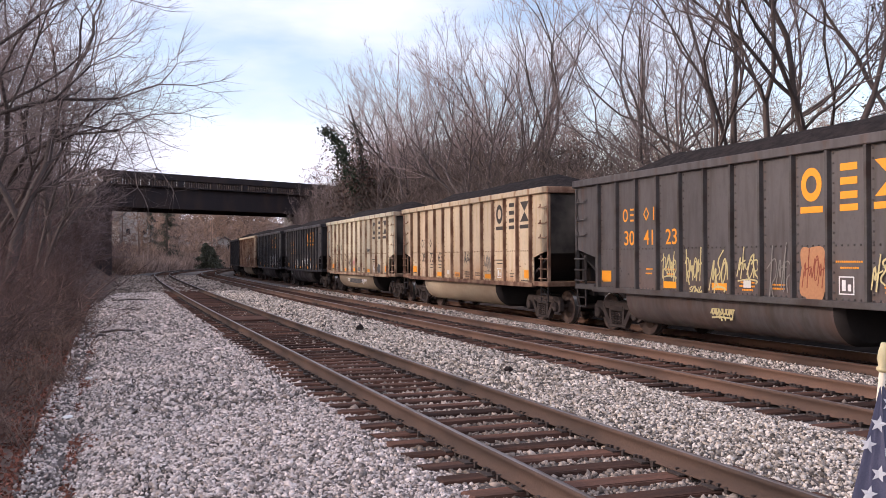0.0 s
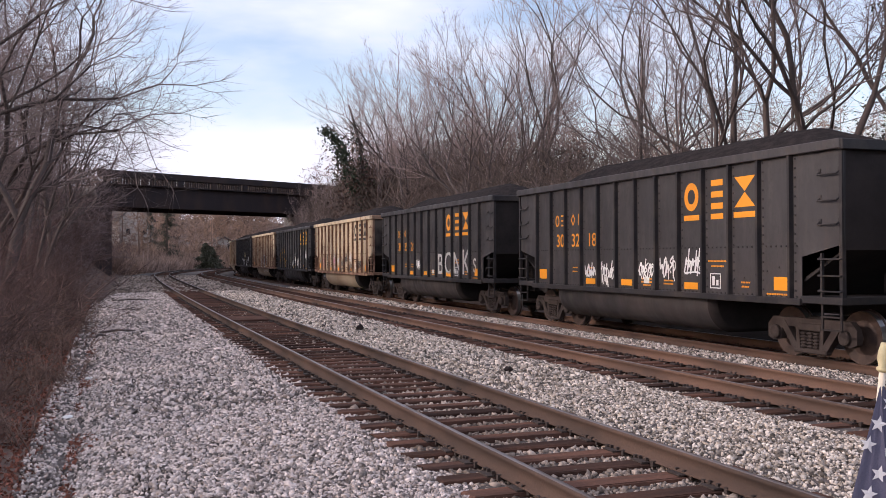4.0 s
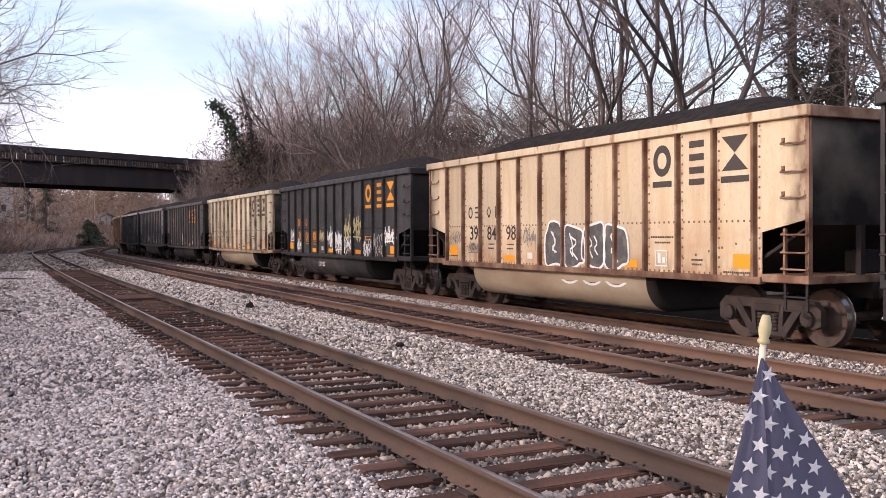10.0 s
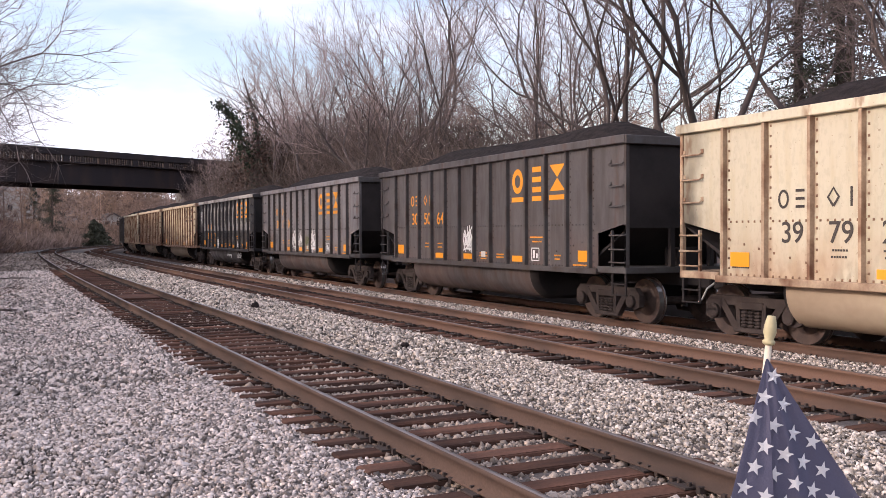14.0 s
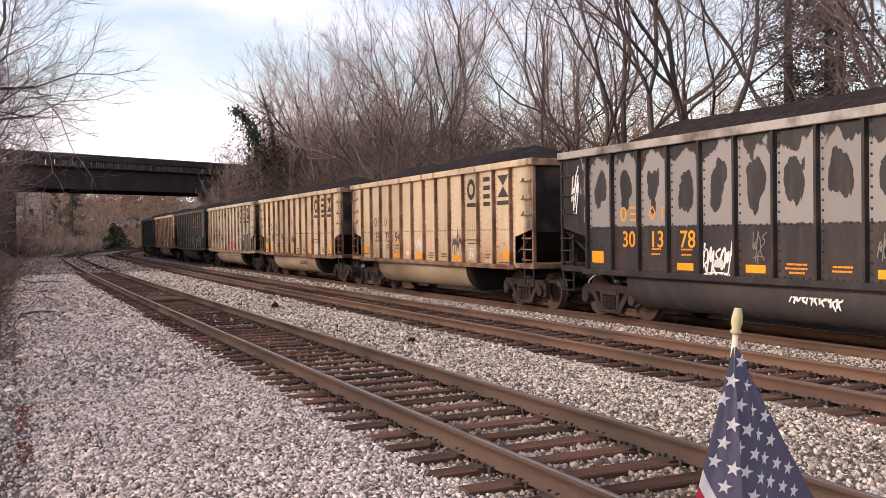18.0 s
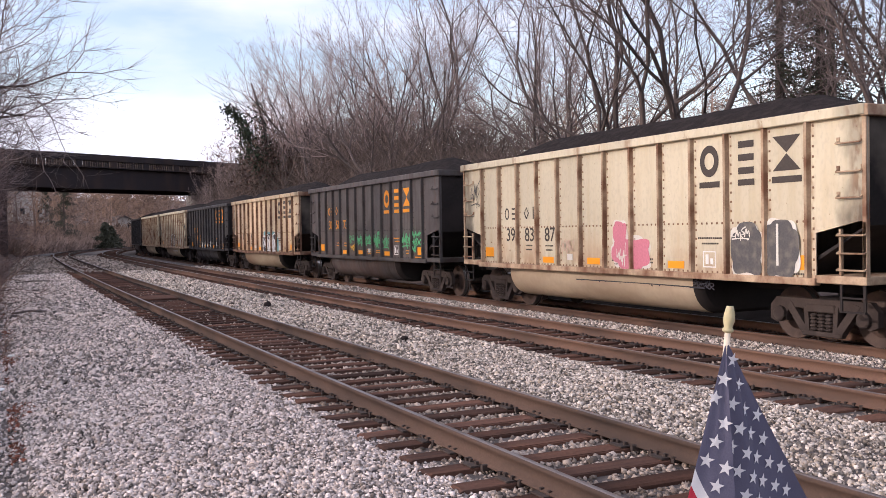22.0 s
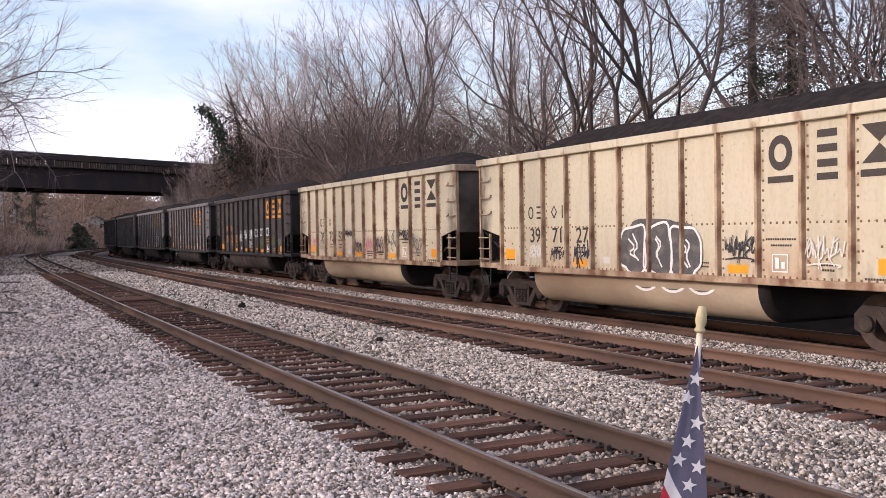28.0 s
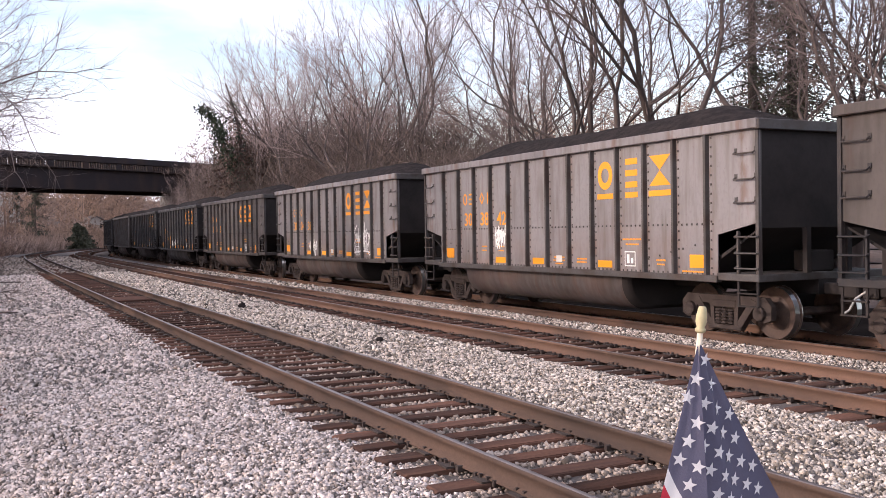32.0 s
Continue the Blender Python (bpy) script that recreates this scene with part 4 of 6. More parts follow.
def emblem_meshes(material):
    """Three bold plain shapes, each over a bar: a closed ring, three stacked bars and an hourglass of two triangles."""
    out = []
    bm, n = bmesh.new(), 28
    ring = []
    for i in range(n):
        c, s = math.cos(2 * math.pi * i / n), math.sin(2 * math.pi * i / n)
        ring.append([bm.verts.new((0.25 * c * q, 0.29 * s * q + 0.285, 0)) for q in (0.52, 1)])
    for a, b in zip(ring, ring[1:] + ring[:1]):
        bm.faces.new((a[0], a[1], b[1], b[0]))
    out.append((bm, 0.27))
    bm = bmesh.new()
    for z in (0, 0.23, 0.46):
        box(-0.19, 0.19, z, z + 0.12, -0.001, 0.001, bm)
    out.append((bm, 0.20))
    bm = bmesh.new()
    for z, tip in ((0, 0.285), (0.58, 0.295)):
        bm.faces.new([bm.verts.new(q) for q in ((-0.31, z, 0), (0.31, z, 0), (0, tip, 0))])
    out.append((bm, 0.33))
    return [(mesh_of(bm, material), mesh_of(box(-w, w, -0.20, -0.09, -0.001, 0.001), material)) for bm, w in out]


def mark_meshes(material):
    """Four small plain signs: a closed ring, stacked bars, a diamond and an upright bar."""
    def strokes(lines):
        bm = bmesh.new()
        for k, line in enumerate(lines):
            ribbon(bm, [Vector((x, y, 0)) for x, y in line], 0.044, 0.0008 * k)
        return mesh_of(bm, material)
    ring = [(0.09 * math.cos(radians(a)), 0.155 + 0.13 * math.sin(radians(a))) for a in range(0, 361, 20)]
    return [strokes([ring]), strokes([[(-0.09, z), (0.09, z)] for z in (0.03, 0.155, 0.28)]), strokes([[(0, 0.02), (0.10, 0.155), (0, 0.29), (-0.10, 0.155), (0, 0.02)]]), strokes([[(0, 0.01), (0, 0.30)]])]


EMBLEMS = {m.name: emblem_meshes(m) for m in (CHARCOAL, ORANGE, YELLOW)}
LETTERS = {}
REFLECT = {k: mesh_of(box(-w / 2, w / 2, -h / 2, h / 2, 0, 0.004), AMBER) for k, w, h in (("big", 0.44, 0.24), ("small", 0.48, 0.14))}
PLACARD = bmesh.new()
for r4 in ((-0.17, 0.17, 0.13, 0.15), (-0.17, 0.17, -0.15, -0.13), (-0.17, -0.15, -0.13, 0.13), (0.15, 0.17, -0.13, 0.13), (-0.10, -0.02, -0.09, 0.09), (0.03, 0.10, -0.09, 0.02)):
    box(r4[0], r4[1], r4[2], r4[3], 0, 0.004, PLACARD)
PLACARD = mesh_of(PLACARD, WHITE)
CARD = mesh_of(box(-0.11, 0.11, -0.07, 0.07, 0, 0.004), CARDPAPER)


STROKES = [[[(0, 0), (0.25, 1.1), (0.4, 0.1), (0.7, 0.9), (0.8, -0.2)]], [[(0, 0.2), (0.5, 1.1), (0.9, 0.5), (0.4, -0.1), (0.1, 0.5), (0.7, 0.9), (1.2, 0.2)]],
           [[(-0.2, 0.6), (0.5, 0.9), (0.9, 0.3), (0.3, 0.2), (0.8, -0.3)], [(0.1, 1.1), (0.3, -0.2)]], [[(0, 0.9), (0.2, 0.1), (0.5, 0.7), (0.75, 0.0), (1.1, 0.9)]],
           [[(0.9, 1.0), (0.1, 0.7), (0.9, 0.45), (0.0, 0.2), (0.7, -0.1)]], [[(0.1, 0.0), (0.4, 0.9), (0.55, 0.2), (0.3, 0.5), (1.2, 0.6)], [(0.9, 1.2), (0.7, -0.1)]]]


def scribble(seed, width, height, stroke, material):
    """A sprayed tag: looping strokes crowded side by side, too wild to read."""
    rng = random.Random(seed)
    letters = max(3, round(width / max(0.12, height * 0.29)))
    cell, lines, slant = width / letters, [], rng.uniform(0.05, 0.35)
    for k in range(letters):
        tall, drop = rng.uniform(0.75, 1.15), rng.uniform(-0.10, 0.10)
        for line in rng.choice(STROKES):
            pts = []
            for px, pz in line:
                h = (pz - 0.5) * height * tall + drop * height + rng.uniform(-0.07, 0.07) * height
                pts.append(Vector((-width / 2 + cell * (k + px * 1.35 - 0.15 + rng.uniform(-0.16, 0.16)) + slant * h * 0.5, h, 0)))
            lines.append(pts)
    if rng.random() < 0.4:
        lines.append([Vector((-width * 0.5, -height * 0.62, 0)), Vector((0, -height * 0.52, 0)), Vector((width * 0.5, -height * 0.60, 0)), Vector((width * 0.35, -height * 0.7, 0))])
    bm = bmesh.new()
    for q, pts in enumerate(lines):
        for _ in range(2):                            # round the corners
            fine = [pts[0]]
            for a, b in zip(pts, pts[1:]):
                fine += [a * 0.75 + b * 0.25, a * 0.25 + b * 0.75]
            pts = fine + [pts[-1]]
        prev, n = None, len(pts)
        for i, p in enumerate(pts):
            d = (pts[min(i + 1, n - 1)] - pts[max(i - 1, 0)]).normalized()
            side = Vector((-d.y, d.x, 0)) * stroke * 0.36 * (0.75 + 0.4 * abs(math.sin(i * 0.4 + seed)))
            up = Vector((0, 0, 0.0001 * q + 0.0006 * i / n))
            pair = [bm.verts.new(p + side + up), bm.verts.new(p - side + up)]
            if prev:
                bm.faces.new((prev[0], prev[1], pair[1], pair[0]))
            prev = pair
    return mesh_of(bm, material)


def blob(seed, width, height, material, bumps=5):
    """A filled patch of spray paint with a lobed outline."""
    rng = random.Random(seed)
    bm = bmesh.new()
    ph = rng.uniform(0, 6)
    vs = []
    for i in range(48):
        a = 2 * math.pi * i / 48
        r = 0.84 + 0.16 * abs(math.sin(a * bumps / 2 + ph)) + 0.05 * math.sin(a * 3 + ph)
        c, s = math.cos(a), math.sin(a)
        vs.append(bm.verts.new((width / 2 * r * math.copysign(abs(c) ** 0.55, c), height / 2 * r * math.copysign(abs(s) ** 0.7, s), 0)))
    bm.faces.new(vs)
    return mesh_of(bm, material)


def ribbon(bm, pts, w, lift=0.0):
    """A flat painted stroke along the points."""
    prev, n = None, len(pts)
    for i, q in enumerate(pts):
        d = (pts[min(i + 1, n - 1)] - pts[max(i - 1, 0)]).normalized()
        side = Vector((-d.y, d.x, 0)) * w / 2
        pair = [bm.verts.new(q + side + Vector((0, 0, lift))), bm.verts.new(q - side + Vector((0, 0, lift)))]
        if prev:
            bm.faces.new((prev[0], prev[1], pair[1], pair[0]))
        prev = pair


def throw_up(seed, width, height, lobes, fill):
    """Fat rounded shapes side by side: a sprayed filling and a pale outline with a stroke inside each."""
    rng = random.Random(seed)
    line, body = bmesh.new(), bmesh.new()
    cell = width / lobes
    for k in range(lobes):
        cx, cz = -width / 2 + cell * (k + 0.5), rng.uniform(-0.04, 0.04) * height
        rx, rz, ph = cell * 0.54, height * rng.uniform(0.44, 0.5), rng.uniform(0, 6)
        ring = []
        for i in range(33):
            a = 2 * math.pi * i / 32
            c, q = math.cos(a), math.sin(a)
            r = 1 + 0.09 * math.sin(3 * a + ph) + 0.05 * math.sin(5 * a + 2 * ph)
            ring.append(Vector((cx + rx * r * math.copysign(abs(c) ** 0.6, c), cz + rz * r * math.copysign(abs(q) ** 0.6, q), 0.0006 * k)))
        body.faces.new([body.verts.new(v) for v in ring[:-1]])
        ribbon(line, ring, 0.05, 0.004)
        for _ in range(2):
            x0, x1 = cx + rx * rng.uniform(-0.45, 0.1), cx + rx * rng.uniform(-0.1, 0.45)
            pts = [Vector((x0, cz + rz * rng.uniform(0.3, 0.7), 0)), Vector((x1, cz + rz * rng.uniform(0.0, 0.3), 0)), Vector((x0, cz - rz * 0.15, 0)), Vector((x1, cz - rz * rng.uniform(0.3, 0.7), 0))]
            fine = [pts[0]]
            for u, v in zip(pts, pts[1:]):
                fine += [u * 0.75 + v * 0.25, u * 0.25 + v * 0.75]
            ribbon(line, fine + [pts[-1]], 0.04, 0.005)
    return mesh_of(line, WHITE), mesh_of(body, fill)


def scallops(width, height, lobes, fill):
    """A row of drooping half rounds, filled and outlined."""
    line, body = bmesh.new(), bmesh.new()
    cell = width / lobes
    for k in range(lobes):
        cx = -width / 2 + cell * (k + 0.5)
        arc = [Vector((cx + cell * 0.52 * math.cos(math.pi + math.pi * i / 14), height / 2 + height * math.sin(math.pi + math.pi * i / 14), 0.0006 * k)) for i in range(15)]
        body.faces.new([body.verts.new(v) for v in arc])
        ribbon(line, arc, 0.05, 0.004)
    return mesh_of(line, WHITE), mesh_of(body, fill)


# paint, lettering colour, number in pairs, sprayed marks (kind, place counted in stakes, height, width, height, stroke, colour)
CARS = [
    ("grey", "orange", ("30", "41", "23"), [("tag", 8.5, 1.68, 0.55, 0.55, 0.04, "straw"), ("tag", 7.5, 1.65, 0.5, 0.6, 0.05, "straw"), ("tag", 6.5, 1.58, 0.45, 0.75, 0.05, "straw"), ("tag", 7.4, 1.16, 0.5, 0.22, 0.04, "straw"), ("tag", 6.6, 0.78, 0.7, 0.3, 0.05, "straw"), ("tag", 5.45, 1.68, 0.62, 0.6, 0.04, "straw"), ("tag", 4.4, 1.6, 0.55, 0.8, 0.035, "dull"), ("blob", 3.42, 1.56, 0.74, 0.98, 0, "rust"), ("tag", 3.42, 1.65, 0.5, 0.6, 0.03, "red"), ("tag", 1.55, 1.6, 0.6, 0.6, 0.045, "straw")]),
    ("tan", "charcoal", ("39", "73", "63"), [("tag", 5.45, 1.82, 0.6, 0.45, 0.03, "dark"), ("tag", 3.5, 1.68, 0.62, 0.6, 0.035, "dull"), ("blob", 6.5, 1.25, 0.40, 0.10, 0, "rust")]),
    ("cream", "charcoal", ("39", "78", "26"), [("tag", 10.45, 1.50, 0.55, 0.55, 0.03, "dark"), ("tag", 7.5, 1.65, 0.6, 0.62, 0.035, "dark"), ("tag", 6.5, 1.62, 0.6, 0.5, 0.03, "pink"), ("tag", 3.5, 2.2, 0.7, 0.25, 0.04, "dark"), ("blob", 5.5, 1.30, 0.5, 0.14, 0, "dull"), ("blob", 6.8, 0.76, 2.9, 0.34, 0, "murk"), ("tag", 5.0, 0.78, 0.9, 0.3, 0.05, "white"), ("tag", 8.4, 0.80, 0.45, 0.22, 0.04, "white"), ("blob", 1.5, 1.35, 0.6, 0.4, 0, "murk")]),
    ("sooty", "orange", ("30", "32", "18"), [("tag", 8.5, 1.5, 0.55, 0.5, 0.05, "white"), ("tag", 7.5, 1.5, 0.6, 0.5, 0.05, "white"), ("tag", 5.5, 1.55, 0.6, 0.45, 0.05, "white"), ("tag", 4.5, 1.65, 0.6, 0.5, 0.05, "white"), ("tag", 3.4, 1.75, 0.65, 0.5, 0.05, "white")]),
    ("sooty", "orange", ("30", "35", "20"), [("tag", 7.5, 1.60, 0.6, 0.42, 0.04, "white"), ("letters", 4.55, 1.64, 0.95, "B", 0, "pale"), ("letters", 3.5, 1.68, 1.0, "O", 0, "pale"), ("letters", 2.5, 1.70, 0.95, "N", 0, "pale"), ("letters", 1.5, 1.72, 1.1, "K", 0, "pale"), ("letters", 0.55, 1.6, 0.6, "S", 0, "pale")]),
    ("tan", "charcoal", ("39", "88", "41"), [("tag", 11.5, 1.7, 0.55, 0.5, 0.03, "dull"), ("tag", 10.45, 1.58, 0.55, 0.7, 0.03, "pink"), ("tag", 9.45, 1.45, 0.5, 0.4, 0.03, "dark"), ("tag", 7.5, 1.80, 0.62, 0.5, 0.05, "card"), ("tag", 7.5, 1.70, 0.55, 0.5, 0.03, "pink"), ("tag", 6.5, 1.7, 0.6, 0.5, 0.05, "card"), ("tag", 5.5, 1.62, 0.72, 0.75, 0.07, "murk"), ("tag", 4.5, 1.78, 0.75, 0.45, 0.05, "dark"), ("tag", 3.45, 1.85, 0.7, 0.6, 0.06, "card"), ("tag", 3.5, 1.38, 0.65, 0.5, 0.05, "murk"), ("tag", 1.5, 1.58, 0.85, 0.4, 0.05, "dark")]),
    ("black", "yellow", ("39", "40", "34"), [("tag", 9.2, 1.42, 0.5, 0.55, 0.05, "white"), ("tag", 7.1, 1.78, 0.55, 0.9, 0.05, "silver"), ("tag", 6.0, 1.48, 0.7, 0.55, 0.06, "white"), ("tag", 4.9, 1.74, 0.72, 0.75, 0.055, "white"), ("tag", 3.8, 1.60, 0.65, 0.85, 0.055, "white"), ("tag", 2.5, 2.10, 0.55, 0.95, 0.05, "silver"), ("tag", 0.5, 2.0, 0.7, 0.5, 0.05, "white"), ("bar", 11.5, 1.80, 0.05, 0.7, 0, "yellow"), ("bar", 8.9, 1.45, 0.05, 0.45, 0, "yellow")]),
    ("tan", "charcoal", ("39", "84", "98"), [("tag", 11.5, 1.75, 0.6, 0.4, 0.03, "dull"), ("tag", 7.5, 1.78, 0.55, 0.6, 0.035, "dull"), ("throw", 5.2, 1.57, 2.95, 0.98, 4, "murk"), ("scallops", 5.1, 0.90, 2.5, 0.26, 3, "murk"), ("tag", 10.4, 1.5, 0.6, 0.3, 0.03, "dull")]),
    ("black", "orange", ("30", "06", "00"), [("tag", 11.5, 1.82, 0.6, 0.5, 0.045, "white"), ("tag", 10.5, 1.48, 0.6, 0.4, 0.04, "white"), ("tag", 7.5, 1.82, 0.62, 0.5, 0.05, "straw"), ("tag", 6.45, 1.74, 0.72, 0.6, 0.06, "white"), ("tag", 5.5, 1.62, 0.75, 0.85, 0.075, "white"), ("tag", 5.5, 1.62, 0.75, 0.70, 0.06, "white"), ("tag", 4.5, 1.50, 0.8, 0.6, 0.06, "white"), ("tag", 4.0, 2.08, 1.75, 0.75, 0.07, "straw"), ("tag", 2.5, 1.42, 0.85, 0.6, 0.05, "white"), ("tag", 1.5, 1.60, 0.85, 0.85, 0.05, "pale"), ("tag", 0.45, 1.82, 0.85, 0.45, 0.06, "white"), ("tag", 8.0, 0.82, 0.7, 0.3, 0.04, "white")]),
    ("cream", "charcoal", ("39", "79", "23"), [("tag", 7.5, 1.8, 0.6, 0.65, 0.03, "dull"), ("tag", 5.45, 1.75, 0.62, 0.75, 0.03, "pink"), ("tag", 3.5, 1.92, 0.68, 1.05, 0.03, "dull")]),
    ("grey", "orange", ("30", "50", "64"), [("tag", 6.5, 1.72, 0.5, 0.6, 0.06, "white"), ("tag", 6.5, 1.70, 0.45, 0.55, 0.05, "white")]),
    ("silver", "orange", ("30", "17", "90"), [("tag", 10.5, 1.75, 0.5, 0.6, 0.03, "murk"), ("tag", 7.5, 1.70, 0.65, 0.8, 0.06, "white"), ("tag", 7.5, 1.70, 0.60, 0.8, 0.05, "white"), ("tag", 6.5, 1.65, 0.7, 0.65, 0.055, "white"), ("tag", 5.45, 1.65, 0.6, 0.35, 0.05, "dullgreen"), ("tag", 4.5, 1.65, 0.72, 0.8, 0.06, "white"), ("tag", 4.5, 1.62, 0.72, 0.7, 0.05, "white")]),
    ("patch", "orange", ("30", "13", "78"), [("tag", 7.55, 1.42, 0.75, 0.6, 0.055, "white"), ("tag", 5.2, 0.84, 1.1, 0.30, 0.05, "white"), ("tag", 2.8, 0.80, 0.9, 0.28, 0.04, "silver"), ("tag", 12.55, 2.9, 0.25, 1.2, 0.05, "white"), ("tag", 6.4, 1.7, 0.3, 0.5, 0.03, "dull"), ("tag", 3.6, 1.65, 0.35, 0.45, 0.03, "dull")]),
    ("tan", "charcoal", ("39", "75", "94"), [("tag", 6.5, 1.62, 0.55, 0.45, 0.035, "white"), ("tag", 3.5, 1.74, 0.6, 0.6, 0.03, "dark")]),
    ("tan", "charcoal", ("39", "72", "98"), [("tag", 6.5, 2.55, 0.6, 0.5, 0.045, "pink"), ("tag", 6.4, 1.80, 0.6, 0.38, 0.04, "dark"), ("tag", 5.1, 0.84, 1.2, 0.32, 0.04, "dark"), ("tag", 11.5, 1.75, 0.5, 0.35, 0.04, "murk"), ("blob", 7.5, 1.6, 0.5, 0.7, 0, "blush"), ("blob", 3.9, 1.2, 0.3, 0.2, 0, "murk")]),
    ("cream", "charcoal", ("39", "83", "87"), [("blob", 5.05, 1.46, 1.42, 0.72, 0, "card"), ("blob", 5.45, 1.85, 0.55, 0.62, 0, "card"), ("blob", 5.05, 1.45, 1.36, 0.66, 0, "pink"), ("blob", 5.45, 1.84, 0.49, 0.58, 0, "pink"), ("tag", 5.4, 1.4, 0.3, 0.45, 0.03, "card"), ("blob", 1.48, 1.55, 0.84, 1.0, 0, "card"), ("blob", 0.62, 1.58, 0.82, 1.06, 0, "card"), ("blob", 1.48, 1.55, 0.79, 0.95, 0, "murk"), ("blob", 0.62, 1.58, 0.77, 1.01, 0, "murk"), ("tag", 1.62, 1.85, 0.45, 0.22, 0.03, "card"), ("bar", 0.7, 1.65, 0.05, 0.7, 0, "card"), ("tag", 12.4, 3.0, 0.5, 0.7, 0.03, "dark"), ("tag", 5.0, 0.90, 4.6, 0.16, 0.03, "dark"), ("tag", 7.6, 1.6, 0.5, 0.4, 0.03, "blush")]),
    ("grey", "orange", ("30", "50", "73"), [("tag", 7.5, 1.76, 0.62, 0.36, 0.04, "green"), ("tag", 7.45, 1.44, 0.5, 0.28, 0.035, "yellow"), ("tag", 6.5, 1.72, 0.65, 0.38, 0.045, "green"), ("tag", 5.5, 1.74, 0.65, 0.36, 0.045, "green"), ("tag", 4.5, 1.70, 0.70, 0.50, 0.045, "green"), ("tag", 4.4, 1.95, 0.2, 0.12, 0.03, "green"), ("tag", 3.6, 1.65, 0.55, 0.45, 0.04, "green"), ("tag", 1.5, 1.72, 0.75, 0.45, 0.045, "green"), ("tag", 0.5, 1.90, 0.85, 0.25, 0.04, "green"), ("tag", 0.5, 1.66, 0.85, 0.25, 0.04, "green"), ("tag", 0.75, 1.42, 0.3, 0.22, 0.04, "green")]),
    ("tan", "charcoal", ("39", "73", "49"), [("blob", 4.45, 1.70, 3.0, 0.85, 0, "teal"), ("blob", 2.95, 1.45, 0.5, 0.75, 0, "teal"), ("blob", 4.5, 1.54, 2.75, 0.92, 0, "dark"), ("throw", 4.5, 1.53, 2.55, 0.80, 4, "dark"), ("tag", 4.5, 1.53, 2.4, 0.7, 0.09, "white"), ("tag", 2.4, 1.96, 0.85, 0.35, 0.045, "card")]),
    ("black", "orange", ("30", "08", "21"), [("tag", 7.0, 1.35, 2.4, 0.4, 0.05, "white"), ("tag", 4.6, 1.4, 1.2, 0.5, 0.05, "white")]),
    ("cream", "charcoal", ("39", "71", "27"), [("tag", 10.4, 1.48, 0.55, 0.35, 0.06, "card"), ("tag", 9.4, 1.48, 0.55, 0.35, 0.035, "dark"), ("tag", 8.4, 1.50, 0.65, 0.6, 0.05, "dark"), ("blob", 5.75, 1.68, 2.3, 0.95, 0, "murk"), ("throw", 5.75, 1.55, 2.25, 1.0, 3, "murk"), ("scallops", 5.5, 0.90, 2.4, 0.28, 3, "murk"), ("tag", 3.45, 1.66, 0.72, 0.5, 0.035, "dark"), ("tag", 1.55, 1.6, 0.7, 0.5, 0.03, "card"), ("tag", -0.55, 2.6, 0.7, 0.6, 0.05, "dark")]),
    ("cream", "charcoal", ("39", "70", "50"), [("tag", 11.45, 1.7, 0.5, 0.4, 0.03, "pink"), ("tag", 10.5, 1.55, 0.5, 0.4, 0.03, "dull"), ("tag", 7.5, 1.98, 0.7, 0.3, 0.05, "dark"), ("tag", 6.5, 1.55, 0.72, 0.4, 0.035, "dark"), ("tag", 5.5, 1.62, 0.65, 0.6, 0.035, "pink"), ("tag", 4.5, 1.62, 0.8, 0.6, 0.04, "dark"), ("tag", 3.55, 1.76, 0.75, 0.75, 0.035, "dark"), ("tag", 2.5, 1.94, 0.8, 0.3, 0.045, "dark"), ("tag", 1.5, 1.66, 0.8, 0.65, 0.04, "dull")]),
    ("dark", "orange", ("30", "20", "07"), [("tag", 7.5, 1.92, 0.62, 0.52, 0.06, "white"), ("tag", 6.5, 2.02, 0.66, 0.42, 0.06, "white"), ("tag", 5.5, 2.02, 0.68, 0.46, 0.06, "white"), ("letters", 4.5, 2.06, 0.46, "CR", 0.40, "white"), ("letters", 3.5, 2.08, 0.46, "OT", 0.40, "white"), ("letters", 2.45, 2.10, 0.48, "CH", 0.40, "white"), ("tag", 5.5, 1.55, 0.7, 0.45, 0.055, "pale"), ("tag", 3.5, 1.62, 0.6, 0.6, 0.05, "dullgreen"), ("tag", 1.5, 1.70, 0.6, 0.45, 0.05, "dullgreen"), ("tag", 6.45, 1.60, 0.14, 0.4, 0.03, "dull"), ("tag", 0.45, 1.70, 0.5, 0.3, 0.035, "dull")]),
    ("silver", "orange", ("30", "38", "42"), [("tag", 8.5, 1.85, 0.45, 0.55, 0.06, "white"), ("tag", 8.5, 1.85, 0.40, 0.5, 0.05, "white")]),
    ("silver", "orange", ("30", "04", "38"), [("tag", 8.0, 1.5, 0.9, 0.5, 0.05, "white"), ("tag", 2.0, 1.8, 1.6, 1.0, 0.06, "white")]),
    ("grey", "orange", ("30", "12", "55"), []), ("black", "orange", ("30", "47", "10"), [("tag", 7.0, 1.5, 2.0, 0.5, 0.06, "white")]),
    ("black", "orange", ("30", "11", "83"), []), ("grey", "orange", ("30", "29", "72"), []), ("black", "orange", ("30", "26", "41"), []),
    ("black", "orange", ("30", "44", "30"), []), ("black", "orange", ("30", "39", "07"), []),
]
